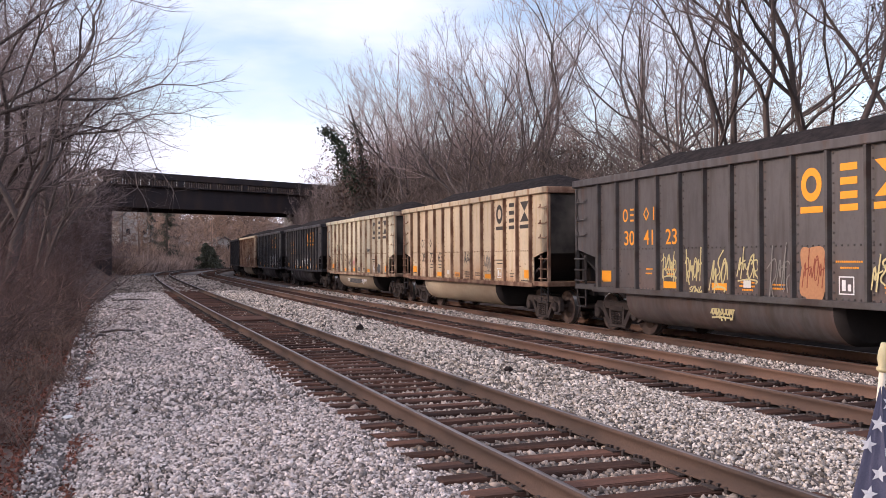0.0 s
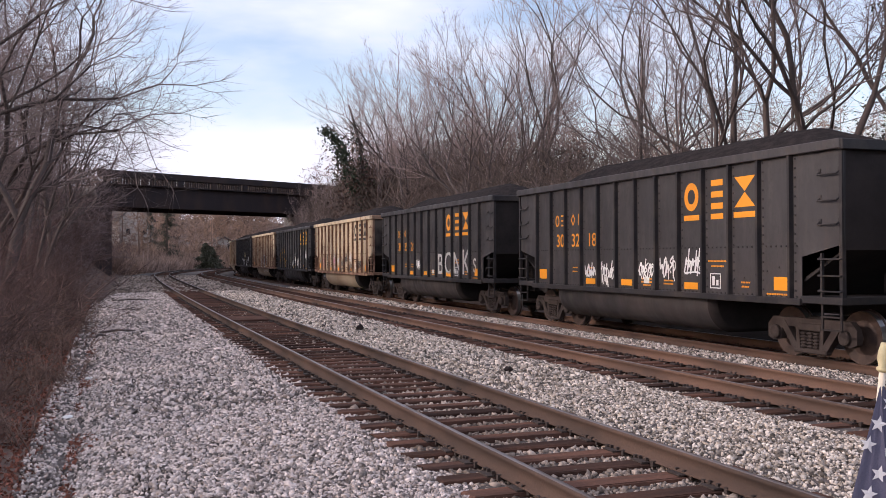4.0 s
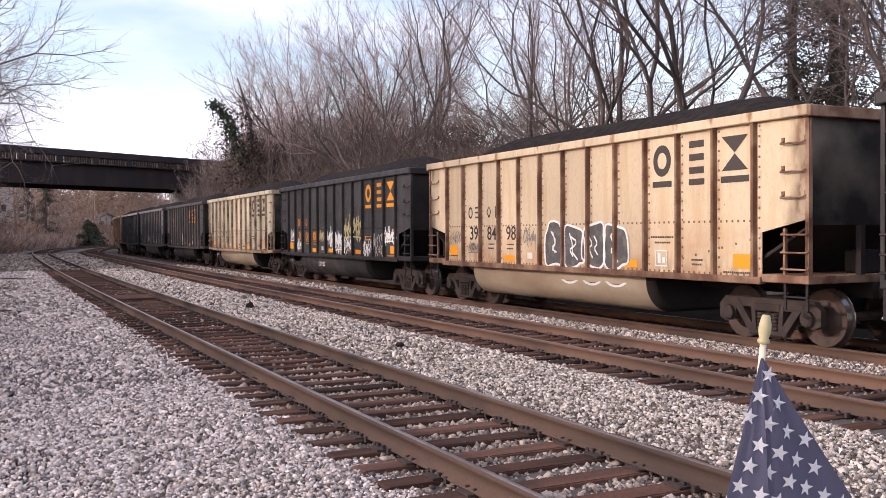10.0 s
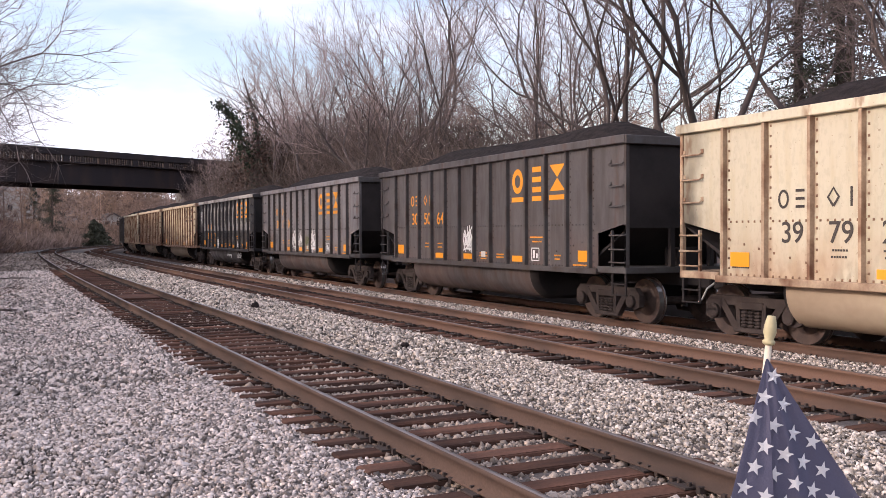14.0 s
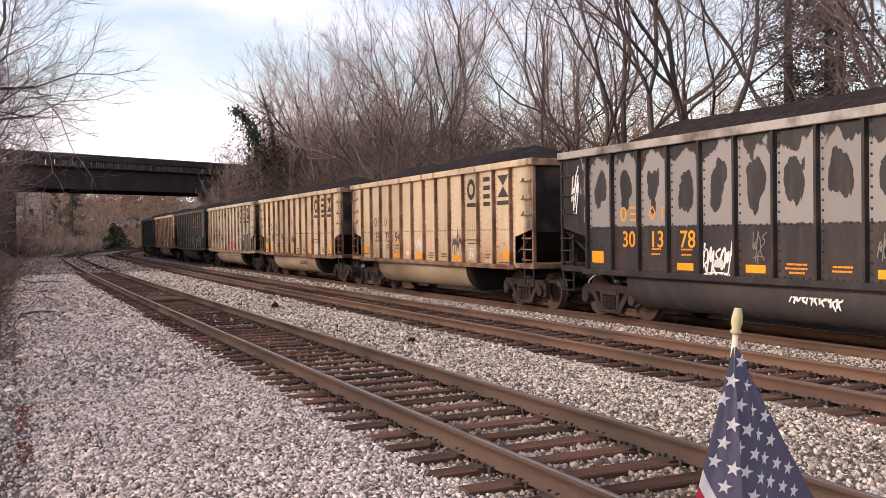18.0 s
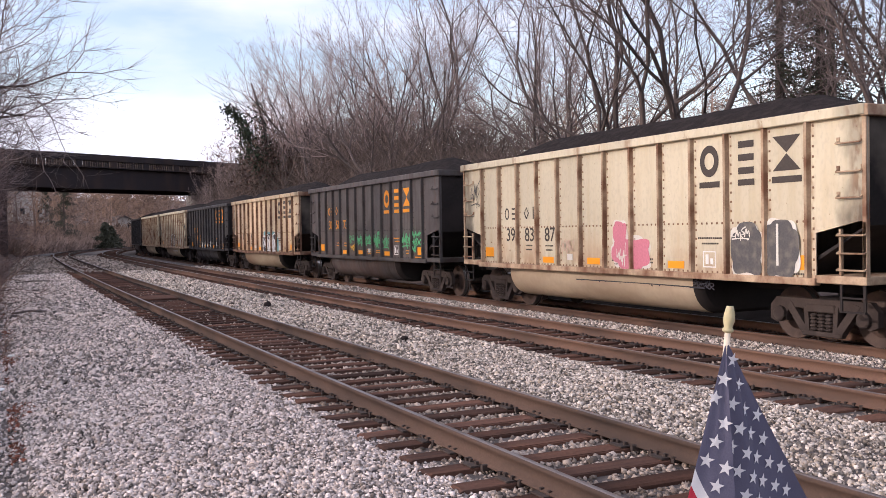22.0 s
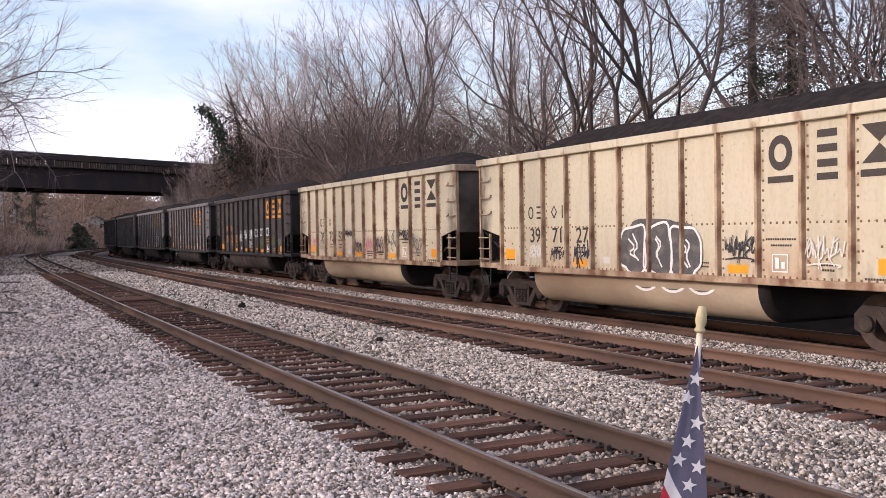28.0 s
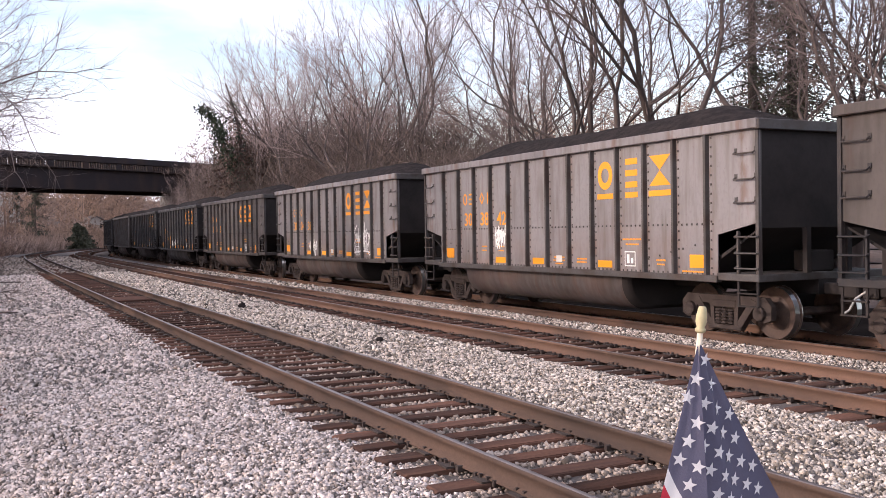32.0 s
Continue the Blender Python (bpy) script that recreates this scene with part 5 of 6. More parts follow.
SPRAY = {"white": WHITE, "dark": BLACKP, "pink": PINKP, "green": GREENP, "silver": GREYP, "yellow": YELLOW, "orange": ORANGE,
         "straw": mat("straw_spray", (0.52, 0.44, 0.22), 0.6, 0.2, 3, 20, 0.02), "rust": mat("dull_orange_spray", (0.40, 0.195, 0.095), 0.6, 0.2, 3, 20, 0.02),
         "teal": mat("teal_spray", (0.16, 0.36, 0.40), 0.6, 0.2, 3, 20, 0.02), "dull": mat("faded_grey_spray", (0.20, 0.185, 0.17), 0.7, 0.3, 3, 20, 0.02), "murk": mat("thin_dark_grey_spray", (0.085, 0.082, 0.085), 0.7, 0.35, 6, 30, 0.02, second=(0.16, 0.145, 0.13), amount=0.35),
         "red": mat("red_brown_spray", (0.22, 0.06, 0.035), 0.7, 0.2, 3, 20, 0.02), "pale": mat("pale_grey_spray", (0.50, 0.49, 0.47), 0.6, 0.25, 4, 20, 0.02), "card": CARDPAPER, "blush": mat("faded_pink_spray", (0.52, 0.38, 0.30), 0.7, 0.2, 3, 20, 0.02),
         "dullgreen": mat("dull_green_spray", (0.13, 0.15, 0.06), 0.7, 0.3, 3, 20, 0.02)}
CAR_LABEL = {"tan": "rust-tinged cream coal car with brown ribs, heaped with coal", "cream": "cream-painted coal car with rusty ribs, heaped with coal", "black": "black coal car with bright lettering, heaped with coal",
             "silver": "pale grey coal car with orange lettering, heaped with coal",
             "grey": "faded grey coal car with orange lettering, heaped with coal", "dark": "dark grey coal car with white graffiti, heaped with coal",
             "sooty": "dull black coal car with orange lettering, heaped with coal",
             "patch": "black coal car with patchy pale overpaint, heaped with coal"}


def stencil_mesh(material):
    """Small unreadable stencilling: thin bars in the panels, counted in stakes from the leading end."""
    bm = bmesh.new()
    for k, z, w in ((9.45, 1.58, 0.30), (9.45, 1.48, 0.26), (8.45, 1.58, 0.32), (8.45, 1.48, 0.26), (5.5, 1.36, 0.44), (5.5, 1.29, 0.46), (5.5, 1.22, 0.34), (4.5, 1.34, 0.40), (4.5, 1.27, 0.38),
                    (2.5, 1.76, 0.62), (2.5, 1.66, 0.44), (1.5, 1.36, 0.30), (1.5, 1.28, 0.24), (0.35, 1.17, 0.75), (11.6, 1.27, 0.36)):
        x = -w / 2
        while x < w / 2:
            y0 = (k - 6) * LONG[1] + x
            box(FACE - 0.006, FACE - 0.002, y0, y0 + 0.036, z - 0.016, z + 0.016, bm)
            x += 0.05
    return mesh_of(bm, material)


def build_train():
    dark = car_paint("dark_grey_paint", (0.082, 0.070, 0.066), (0.060, 0.050, 0.046), (0.075, 0.045, 0.036), 0.5, 0.6)
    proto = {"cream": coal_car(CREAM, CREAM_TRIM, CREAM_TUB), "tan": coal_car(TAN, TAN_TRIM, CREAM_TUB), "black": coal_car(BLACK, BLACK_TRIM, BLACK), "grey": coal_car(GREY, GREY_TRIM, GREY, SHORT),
             "dark": coal_car(dark, BLACK_TRIM, dark), "patch": coal_car(PATCH, BLACK_TRIM, BLACK, LONG, GREYRAIL), "silver": coal_car(SILVER, GREY_TRIM, GREY, SHORT),
             "sooty": coal_car(SOOTY, BLACK_TRIM, SOOTY, SHORT)}
    used, cars = set(), []
    ink = {"charcoal": CHARCOAL, "orange": ORANGE, "yellow": YELLOW}
    for paint, *_ in CARS:
        cars.append(copy_thing(proto[paint], Matrix()) if paint in used else proto[paint])
        used.add(paint)
    for i, (paint, colour, pairs, marks) in enumerate(CARS):
        car = cars[i]
        body = SHORT if paint in ("grey", "silver", "sooty") else LONG
        short = body is SHORT
        tagged(car, CAR_LABEL[paint] if not marks or paint in ("dark", "patch") else CAR_LABEL[paint].replace(", heaped", " and graffiti, heaped"))
        for o in car.children:
            if o.name.startswith("coal_load"):
                o.data = HEAPS[i % 4]
        m = ink[colour]
        for k, me in zip((2.5, 1.5, 0.5), EMBLEMS[m.name]):
            part("underline", me[1], None, part("emblem", me[0], None, car, at=on_side(k + short, 2.79 if short else 2.88, body)))
        low = 2.12 if short else 1.69 if paint in ("cream", "tan") else 1.62
        for pair, k in zip(pairs, (10.42, 9.42, 8.42)):
            key = (pair, m.name)
            if key not in LETTERS:
                LETTERS[key] = text_mesh(pair, 0.47, m)
            part("number", LETTERS[key], None, car, at=on_side(k, low, body))
        mark_key = ("marks", m.name)
        if mark_key not in LETTERS:
            LETTERS[mark_key] = mark_meshes(m)
        for k, me in zip((10.61, 10.25, 9.57, 9.22), LETTERS[mark_key]):
            tagged(part("mark", me, None, car, at=on_side(k, low + 0.53, body)), kind="stuff")
        for k, z, size in () if colour == "yellow" else ((11.63, 1.40, "big"), (0.30, 1.36, "big"), (8.5, 1.25, "small"), (6.5, 1.26, "small"), (3.53, 1.25, "small")):
            part("reflector", REFLECT[size], None, car, at=on_side(k, z, body))
        part("placard", PLACARD, None, car, at=on_side(2.52 + 0.05 * short, 1.37, body))
        part("paper_card", CARD, None, car, at=on_side(5.5 if short else 7.5, 1.33, body))
        if ("stencil", m.name) not in LETTERS:
            LETTERS["stencil", m.name] = stencil_mesh(m)
        tagged(part("stencil_lettering", LETTERS["stencil", m.name], None, car, at=Matrix.Scale(body[1] / LONG[1], 4, (0, 1, 0))), kind="stuff")
        for j, (kind, k, z, w, h, stroke, colour2) in enumerate(marks):
            tub = z < 0.98
            at = on_side(k, z, body, -0.13 if tub else 0.006 + 0.003 * j)
            if kind == "tag":
                me = scribble(i * 20 + j, w, h * 0.80, stroke, SPRAY[colour2])
            elif kind == "throw":
                outline, fill = throw_up(i * 20 + j, w, h, stroke, SPRAY[colour2])
                part("spray_fill", fill, None, car, at=at)
                me = outline
            elif kind == "scallops":
                outline, fill = scallops(w, h, stroke, SPRAY[colour2])
                part("spray_fill", fill, None, car, at=at)
                me = outline
            elif kind == "blob":
                me = blob(i * 20 + j, w, h, SPRAY[colour2])
            elif kind == "bar":
                me = mesh_of(box(-w / 2, w / 2, -h / 2, h / 2, 0, 0.003), SPRAY[colour2])
            else:
                for q, ch in enumerate(h):
                    part("graffiti_letter", text_mesh(ch, w * 1.1, SPRAY[colour2]), None, car, at=on_side(k, z - 0.4 * w, body, 0.008, ((len(h) - 1) / 2 - q) * stroke))
                continue
            part("graffiti", me, None, car, at=at)
    return cars


# ---- trees ----
def grow(rng, p, d, length, r, level, top, out, limb, up, wild, slim=1.0, bushy=1.0, open_=1.1):
    """One branch with its offshoots. out: rows of a piece, its level and its limb's number."""
    n = (10, 6, 4, 3, 2)[level]
    step = length / n
    for i in range(n):
        k = i / n
        d = d + rng.normal(0, wild * (0.4, 0.6, 0.85, 1.0, 1.0)[level], 3)
        d[2] += up[level]
        d = d / np.linalg.norm(d)
        q = p + d * step
        r1 = max(r * (0.87, 0.80, 0.74, 0.7, 0.6)[level], 0.003)
        out.append(((*p, *q, r, r1), level, limb))
        if level < top and (level > 0 or k >= 0.25):
            for _ in range((1 if rng.random() < 0.55 else 2) if level == 0 else (1 if rng.random() < 0.85 else 2) if level < 3 else int(rng.random() < bushy)):
                a, side = rng.uniform(0, 2 * math.pi), rng.uniform(0.45, 1.0) * open_
                ref = np.cross(d, (0.3, 0.2, 1.0))
                ref /= max(np.linalg.norm(ref), 1e-6)
                other = np.cross(d, ref)
                e = d * math.cos(side) + (ref * math.cos(a) + other * math.sin(a)) * math.sin(side)
                new_limb = limb if level else 1 + max([o[2] for o in out])
                reach = length * rng.uniform(0.42, 0.62) * (1.0 - 0.4 * k) * (slim if level == 0 else 1.0) if level < 2 else rng.uniform(0.6, 1.35) if level == 2 else rng.uniform(0.35, 0.75)
                grow(rng, q, e, reach, max(r1 * rng.uniform(0.42, 0.66) * (slim if level == 0 else 1.0), (0.02, 0.014, 0.008, 0.006)[level]), level + 1, top, out, new_limb, up, wild, slim, bushy, open_)
        p, r = q, r1


def bare_tree(seed, height, radius, stems=1, lean=(0, 0), twig=TWIG, top=4, up=(0.05, 0.06, 0.03, 0.0, 0.0), wild=0.2, name="bare_tree", slim=1.0, bushy=1.0, fork=0.22, open_=1.1):
    rng = np.random.default_rng(seed)
    out = []
    for k in range(stems):
        d = np.array([lean[0] + rng.normal(0, 0.06 + fork * (stems > 1)), lean[1] + rng.normal(0, 0.06 + fork * (stems > 1)), 1.0])
        grow(rng, np.array([0.14 * k, 0.09 * k, -0.5]), d / np.linalg.norm(d), height * rng.uniform(0.85, 1.0), radius * (1 if k == 0 else 0.75), 0, top, out, 0, up, wild, slim, bushy, open_)
    t = thing(name, "", "tree")
    part("trunk", tubes([s for s, l, _ in out if l == 0], 7, BARK), None, t)
    for k in range(1, 1 + max(b for _, _, b in out)):
        mine = [s for s, l, b in out if b == k and l in (1, 2)]
        if mine:
            part("limb", tubes(mine, 4, BARK), None, t)
    fine = [s for s, l, _ in out if l == 3]
    if fine:
        tagged(part("branchwork", tubes(fine, 3, twig), None, t), kind="stuff")
    spikes = [s for s, l, _ in out if l == 4]
    if spikes:
        tagged(part("crown", cones(spikes, twig), None, t), kind="stuff")
    return t


def forked(rng, p, d, length, r, level, limb, out, spikes, spread, lift):
    """One stretch of a branch, bending a little, then forking into two or three with their tips turning up."""
    n = 3
    for i in range(n):
        d = (d + Vector((rng.gauss(0, 0.14), rng.gauss(0, 0.14), rng.gauss(0, 0.08) + lift))).normalized()
        q = p + d * (length / n)
        r1 = r * 0.95
        out.append(((*p, *q, r, r1), level, limb[0]))
        if 0.004 < r1 < 0.05 or (i == 1 and level > 0):
            side = d.orthogonal().normalized()
            side = Matrix.Rotation(rng.uniform(0, 6.28), 3, d) @ side
            e = (d * 0.75 + side * rng.uniform(0.5, 0.9) + Vector((0, 0, 0.25))).normalized()
            ln = rng.uniform(0.45, 1.0) * min(1.0, 0.35 + length)
            tip = q + e * ln
            spikes.append((*q, *tip, max(0.004, r1 * 0.30), 0))
            for f in (0.35, 0.65):
                b = q + e * ln * f
                g = (e + Vector((rng.gauss(0, 0.45), rng.gauss(0, 0.45), 0.2 + rng.gauss(0, 0.25)))).normalized()
                spikes.append((*b, *(b + g * ln * 0.55), 0.0035, 0))
        if i == 1 and 1 <= level <= 4 and r1 > 0.016 and rng.random() < 0.75:
            w = Matrix.Rotation(rng.uniform(0, 6.28), 3, d) @ d.orthogonal().normalized()
            forked(rng, q, (d * 0.62 + w * 0.75 + Vector((0, 0, 0.12))).normalized(), length * rng.uniform(0.5, 0.7), r1 * 0.42, level + 2, limb, out, spikes, spread, lift)
        p, r = q, r1
    if level >= 7 or r < 0.010:
        for _ in range(4):
            e = (d + Vector((rng.gauss(0, 0.33), rng.gauss(0, 0.33), 0.12 + rng.gauss(0, 0.2)))).normalized()
            spikes.append((*p, *(p + e * rng.uniform(0.5, 1.0)), max(0.0045, r * 0.7), 0))
        return
    many = 3 if rng.random() < (0.55 if level == 0 else 0.25) else 2
    turn = rng.uniform(0, 6.28)
    side = d.orthogonal().normalized()
    for k in range(many):
        w = Matrix.Rotation(turn + 6.283 * k / many, 3, d) @ side
        a = rng.uniform(0.16, 0.34) * spread if k == 0 else rng.uniform(0.36, 0.72) * spread
        e = (d * math.cos(a) + w * math.sin(a)).normalized()
        if level == 0:
            limb[0] += 1
        forked(rng, p, e, length * rng.uniform(0.72, 0.88) if k == 0 else length * rng.uniform(0.56, 0.80), r * (0.77 if k == 0 else rng.uniform(0.48, 0.68)), level + 1, limb, out, spikes, spread, lift)


def forked_tree(seed, height, radius, lean=(0, 0), stems=1, spread=1.0, lift=0.05, twig=TWIG, bark=BARK, bole=0.25):
    """A bare tree: trunk, limbs that fork again and again, and a crown of fine upturned twigs."""
    rng = random.Random(seed)
    out, spikes, limb = [], [], [0]
    for k in range(stems):
        d = Vector((lean[0] + rng.gauss(0, 0.05 + 0.14 * (stems > 1)), lean[1] + rng.gauss(0, 0.05 + 0.14 * (stems > 1)), 1.0)).normalized()
        mine = []
        forked(rng, Vector((0.16 * k, 0.1 * k, -0.5)), d, height * bole * rng.uniform(0.9, 1.1), radius * (1.0 if k == 0 else 0.72), 0, limb, mine, spikes, spread, lift)
        out += mine
    t = thing("bare_tree", "", "tree")
    part("trunk", tubes([q for q, l, _ in out if l == 0], 8, bark), None, t)
    for k in range(1, limb[0] + 1):
        mine = [q for q, l, b in out if b == k and 1 <= l <= 3]
        if mine:
            part("limb", tubes(mine, 5, bark), None, t)
    fine = [q for q, l, _ in out if l > 3]
    if fine:
        tagged(part("branchwork", tubes(fine, 3, twig), None, t), kind="stuff")
    tagged(part("crown", cones(spikes, twig), None, t), kind="stuff")
    return t


def leaf_mesh(points, size, material, seed, droop=0.0):
    """Small folded leaves round the given points."""
    rng = np.random.default_rng(seed)
    n = len(points)
    a, b = rng.normal(size=(n, 3)), rng.normal(size=(n, 3))
    a /= np.linalg.norm(a, axis=1, keepdims=True)
    b -= a * np.sum(a * b, 1, keepdims=True)
    b /= np.linalg.norm(b, axis=1, keepdims=True)
    c = np.cross(a, b)
    s = size * rng.uniform(0.6, 1.4, (n, 1))
    p = np.asarray(points)
    co = np.stack([p - a * s, p + b * s * 0.6 + c * s * 0.25, p + a * s, p - b * s * 0.6 + c * s * 0.25], 1).reshape(-1, 3)
    i = np.arange(n)[:, None] * 4
    return raw_mesh(co, np.concatenate([i + [[0, 1, 2]], i + [[0, 2, 3]]]), material)


def conifer(seed, height, spread, bare=0.12, many=80, leaf=0.075):
    rng = np.random.default_rng(seed)
    t = thing("conifer_tree", "", "tree")
    segs, pts = [(0, 0, -0.3, 0, 0, height, height * 0.018, 0.02)], []
    for k in range(int(height * 9)):
        z = height * rng.uniform(bare, 1.0)
        reach = spread * (1 - z / height) ** 0.8 * rng.uniform(0.5, 1.1) + 0.15
        a = rng.uniform(0, 2 * math.pi)
        e = np.array([math.cos(a) * reach, math.sin(a) * reach, z - 0.25 * reach])
        segs.append((0, 0, z, *e, 0.03, 0.008))
        f = rng.uniform(0.15, 1.0, many)[:, None]
        pts.append(np.array([0, 0, z]) + (e - np.array([0, 0, z])) * f + rng.normal(0, 0.17, (many, 3)))
    part("trunk", tubes(segs[:1], 7, BARK), None, t)
    tagged(part("boughwork", tubes(segs[1:], 3, BARK), None, t), kind="stuff")
    tagged(part("needles", leaf_mesh(np.concatenate(pts), leaf, NEEDLE, seed), None, t), kind="stuff")
    return t


def thicket(seed, height, spread, stems, material):
    """A tangle of dry stalks, canes and vines."""
    rng = np.random.default_rng(seed)
    segs, spikes = [], []
    for _ in range(stems):
        p = np.array([*rng.normal(0, spread * 0.5, 2), -0.2])
        d = np.array([*rng.normal(0, 0.35, 2), 1.0])
        n, h = rng.integers(5, 8), height * rng.uniform(0.35, 1.1)
        r = rng.uniform(0.006, 0.016)
        for i in range(n):
            d = d + rng.normal(0, 0.28, 3) - np.array([0, 0, 0.10 * i / n])
            d /= np.linalg.norm(d)
            q = p + d * h / n
            segs.append((*p, *q, r, r * 0.85))
            if i > 0:
                for _ in range(3):
                    e = d + rng.normal(0, 0.7, 3)
                    e /= np.linalg.norm(e)
                    m = q + e * h * rng.uniform(0.08, 0.24)
                    spikes.append((*q, *m, r * 0.7, 0))
                    g = e + rng.normal(0, 0.6, 3)
                    spikes.append((*(q + (m - q) * 0.5), *(m + g / np.linalg.norm(g) * h * 0.12), r * 0.55, 0))
            p, r = q, r * 0.9
    return tubes(segs, 3, material), cones(spikes, material)


def place(proto, used, x, y, turn=0.0, size=1.0, lean=0.0, label="", group="", sink=0.0):
    m = Matrix.Translation((x, y, float(ground_z(np.array(x), np.array(y))) - sink)) @ Matrix.Rotation(turn, 4, "Z") @ Matrix.Rotation(lean, 4, "Y")
    if proto.name in used:
        o = copy_thing(proto, m)
    else:
        used.add(proto.name)
        o = proto
        o.matrix_basis = m
    o.scale = (size, size, size)
    return tagged(o, label, group=group)


def build_trees():
    used = set()
    rng = random.Random(11)
    big = [forked_tree(101, 16, 0.155, (0, 0), 2, 0.95, 0.05, TWIG_DARK), forked_tree(102, 17, 0.19, (-0.06, 0.03), 1, 0.95, 0.05, TWIG_DARK), forked_tree(103, 14, 0.105, (-0.20, 0.08), 1, 0.9, 0.05, TWIG_DARK),
           forked_tree(104, 15, 0.15, (-0.50, 0.20), 1, 0.9, 0.06, TWIG_DARK), forked_tree(105, 15, 0.15, (0.45, -0.18), 1, 0.9, 0.06, TWIG_DARK), forked_tree(106, 16, 0.165, (0.03, 0.0), 2, 1.0, 0.05, TWIG_DARK)]
    mid = [forked_tree(111, 11, 0.12, (0, 0), 1, 0.72, 0.07, bole=0.31), forked_tree(112, 10.5, 0.11, (0, 0), 2, 0.72, 0.07, bole=0.28), forked_tree(113, 10, 0.10, (0.05, 0), 2, 0.78, 0.07, bole=0.28), forked_tree(114, 11.5, 0.12, (0, 0), 1, 0.80, 0.06, bole=0.31)]
    red = [bare_tree(121, 9, 0.12, 2, twig=TWIG_RED, wild=0.26), bare_tree(122, 8, 0.10, 3, twig=TWIG_RED, wild=0.28)]
    droop = [forked_tree(125, 13, 0.17, (0.05, 0.0), 1, 1.2, 0.0, TWIG_DARK), forked_tree(126, 11.5, 0.15, (0.12, 0.0), 1, 1.25, -0.005, TWIG_DARK)]
    bt = "tall grey-brown bare tree with forking limbs behind the railway line"
    g = "bare trees on the bank behind the train"
    # tall trees nearest to the train
    for k, x, y, turn, size in ((0, 19.0, 26.0, 0.0, 1.0), (2, 19.0, 29.5, 0.0, 1.0), (1, 19.0, 22.2, 0.0, 1.0), (3, 19.6, 20.6, 0.0, 1.0), (4, 19.4, 21.2, 0.0, 1.0), (5, 21.5, 17.0, 5.0, 0.95),
                                (2, 22.0, 33.5, 1.0, 1.0), (2, 23.5, 27.0, 3.3, 1.1), (5, 24.0, 14.0, 1.7, 0.95), (2, 20.5, 13.0, 0.6, 1.0), (1, 21.0, 10.0, 3.9, 0.9), (2, 24.5, 19.4, 2.8, 1.1), (2, 22.5, 36.5, 4.4, 1.1)):
        place(big[k], used, x, y, turn, size, label=bt, group=g)
    # the denser young woods towards the bridge
    for _ in range(17):
        y = rng.uniform(42, 98)
        x = TRACK_X + float(np.interp(y, PY, PX)) + rng.uniform(15.0, 30.0) + 0.03 * y
        p = rng.choice(mid + mid + red)
        place(p, used, x, y, rng.uniform(0, 6.3), float(np.interp(y, [40, 60, 75, 96], [1.2, 1.32, 1.1, 0.8])) * rng.uniform(0.85, 1.12), rng.uniform(-0.08, 0.08), "slender bare tree with dense fine twigs on the wooded bank", g)
    for x, y, s in ((19.8, 71.0, 1.15), (20.6, 64.0, 1.25), (22.6, 53.0, 1.3), (21.4, 83.0, 0.85), (19.8, 92.0, 0.55), (20.2, 95.5, 0.55)):
        place(rng.choice(mid), used, x, y, rng.uniform(0, 6.3), s, rng.uniform(-0.05, 0.05), "slender bare tree with dense fine twigs on the wooded bank", g)
    for _ in range(7):
        y = rng.uniform(6, 36)
        place(rng.choice(mid), used, rng.uniform(24, 36), y, rng.uniform(0, 6.3), rng.uniform(0.9, 1.2), rng.uniform(-0.06, 0.06), "slender bare tree with dense fine twigs on the wooded bank", g)
    for x, y, s, k in ((20.6, 98.0, 0.62, 0), (19.4, 99.0, 0.5, 2), (21.8, 94.0, 0.75, 1), (23.4, 84.0, 1.0, 3), (24.6, 80.0, 1.1, 1), (22.8, 74.0, 0.9, 2), (25.5, 86.0, 1.0, 0), (24.0, 70.0, 1.2, 3)):
        place((mid + red)[k + (k == 2)], used, x, y, x * 3, s, 0.04, "slender bare tree with dense fine twigs on the wooded bank", g)
    # beside the path
    gl = "bare trees beside the ballast path"
    for k, x, y, s, turn in ((0, -2.2, 30, 1.1, 0.4), (1, -3.2, 24, 1.0, 2.0), (0, -2.8, 36, 1.15, 3.5), (1, -1.5, 42, 1.15, 5.0), (0, -2.6, 52, 1.1, 1.2), (0, -4.4, 28, 1.1, 4.0), (1, -2.6, 62, 1.1, 2.7)):
        place(droop[k], used, x, y, turn, s, 0.06, "purple-brown bare tree with spreading limbs beside the path", gl)
    for x, y, s, ln in ((-3.4, 21, 0.9, 0.06), (-2.8, 27, 0.9, 0.06), (-3.9, 33, 1.05, 0.12), (-1.9, 38, 1.0, 0.06), (-2.4, 47, 1.1, 0.10), (-1.8, 60, 1.1, 0.05), (-5.5, 33, 1.1, 0.0), (-6.0, 45, 1.2, 0.0),
                        (-4.5, 56, 1.15, 0.0), (-5.0, 72, 1.1, 0.0), (-3.5, 86, 1.1, 0.0), (-6.5, 64, 1.2, 0.0), (-7.0, 80, 1.2, 0.0), (-9.0, 92, 1.2, 0.0), (-4.0, 96, 0.9, 0.0)):
        place(rng.choice(mid + red + red), used, x, y, rng.uniform(0, 6.3), s, ln, "reddish-brown bare tree crowded with vines beside the path", gl)
    # ivy-clad snag by the bridge
    x, y = 21.0, 79.0
    snag = thing("ivy_clad_tree", "leaning bare tree clad in dark green ivy on the bank", "tree", at=Matrix.Translation((x, y, float(ground_z(np.array(x), np.array(y))))))
    stem = [(0.6, 0, -0.5), (0.55, 0, 4.0), (0.45, 0, 7.5), (0.25, 0, 9.5), (-0.25, 0.1, 11.4), (-0.75, 0.1, 13.0)]
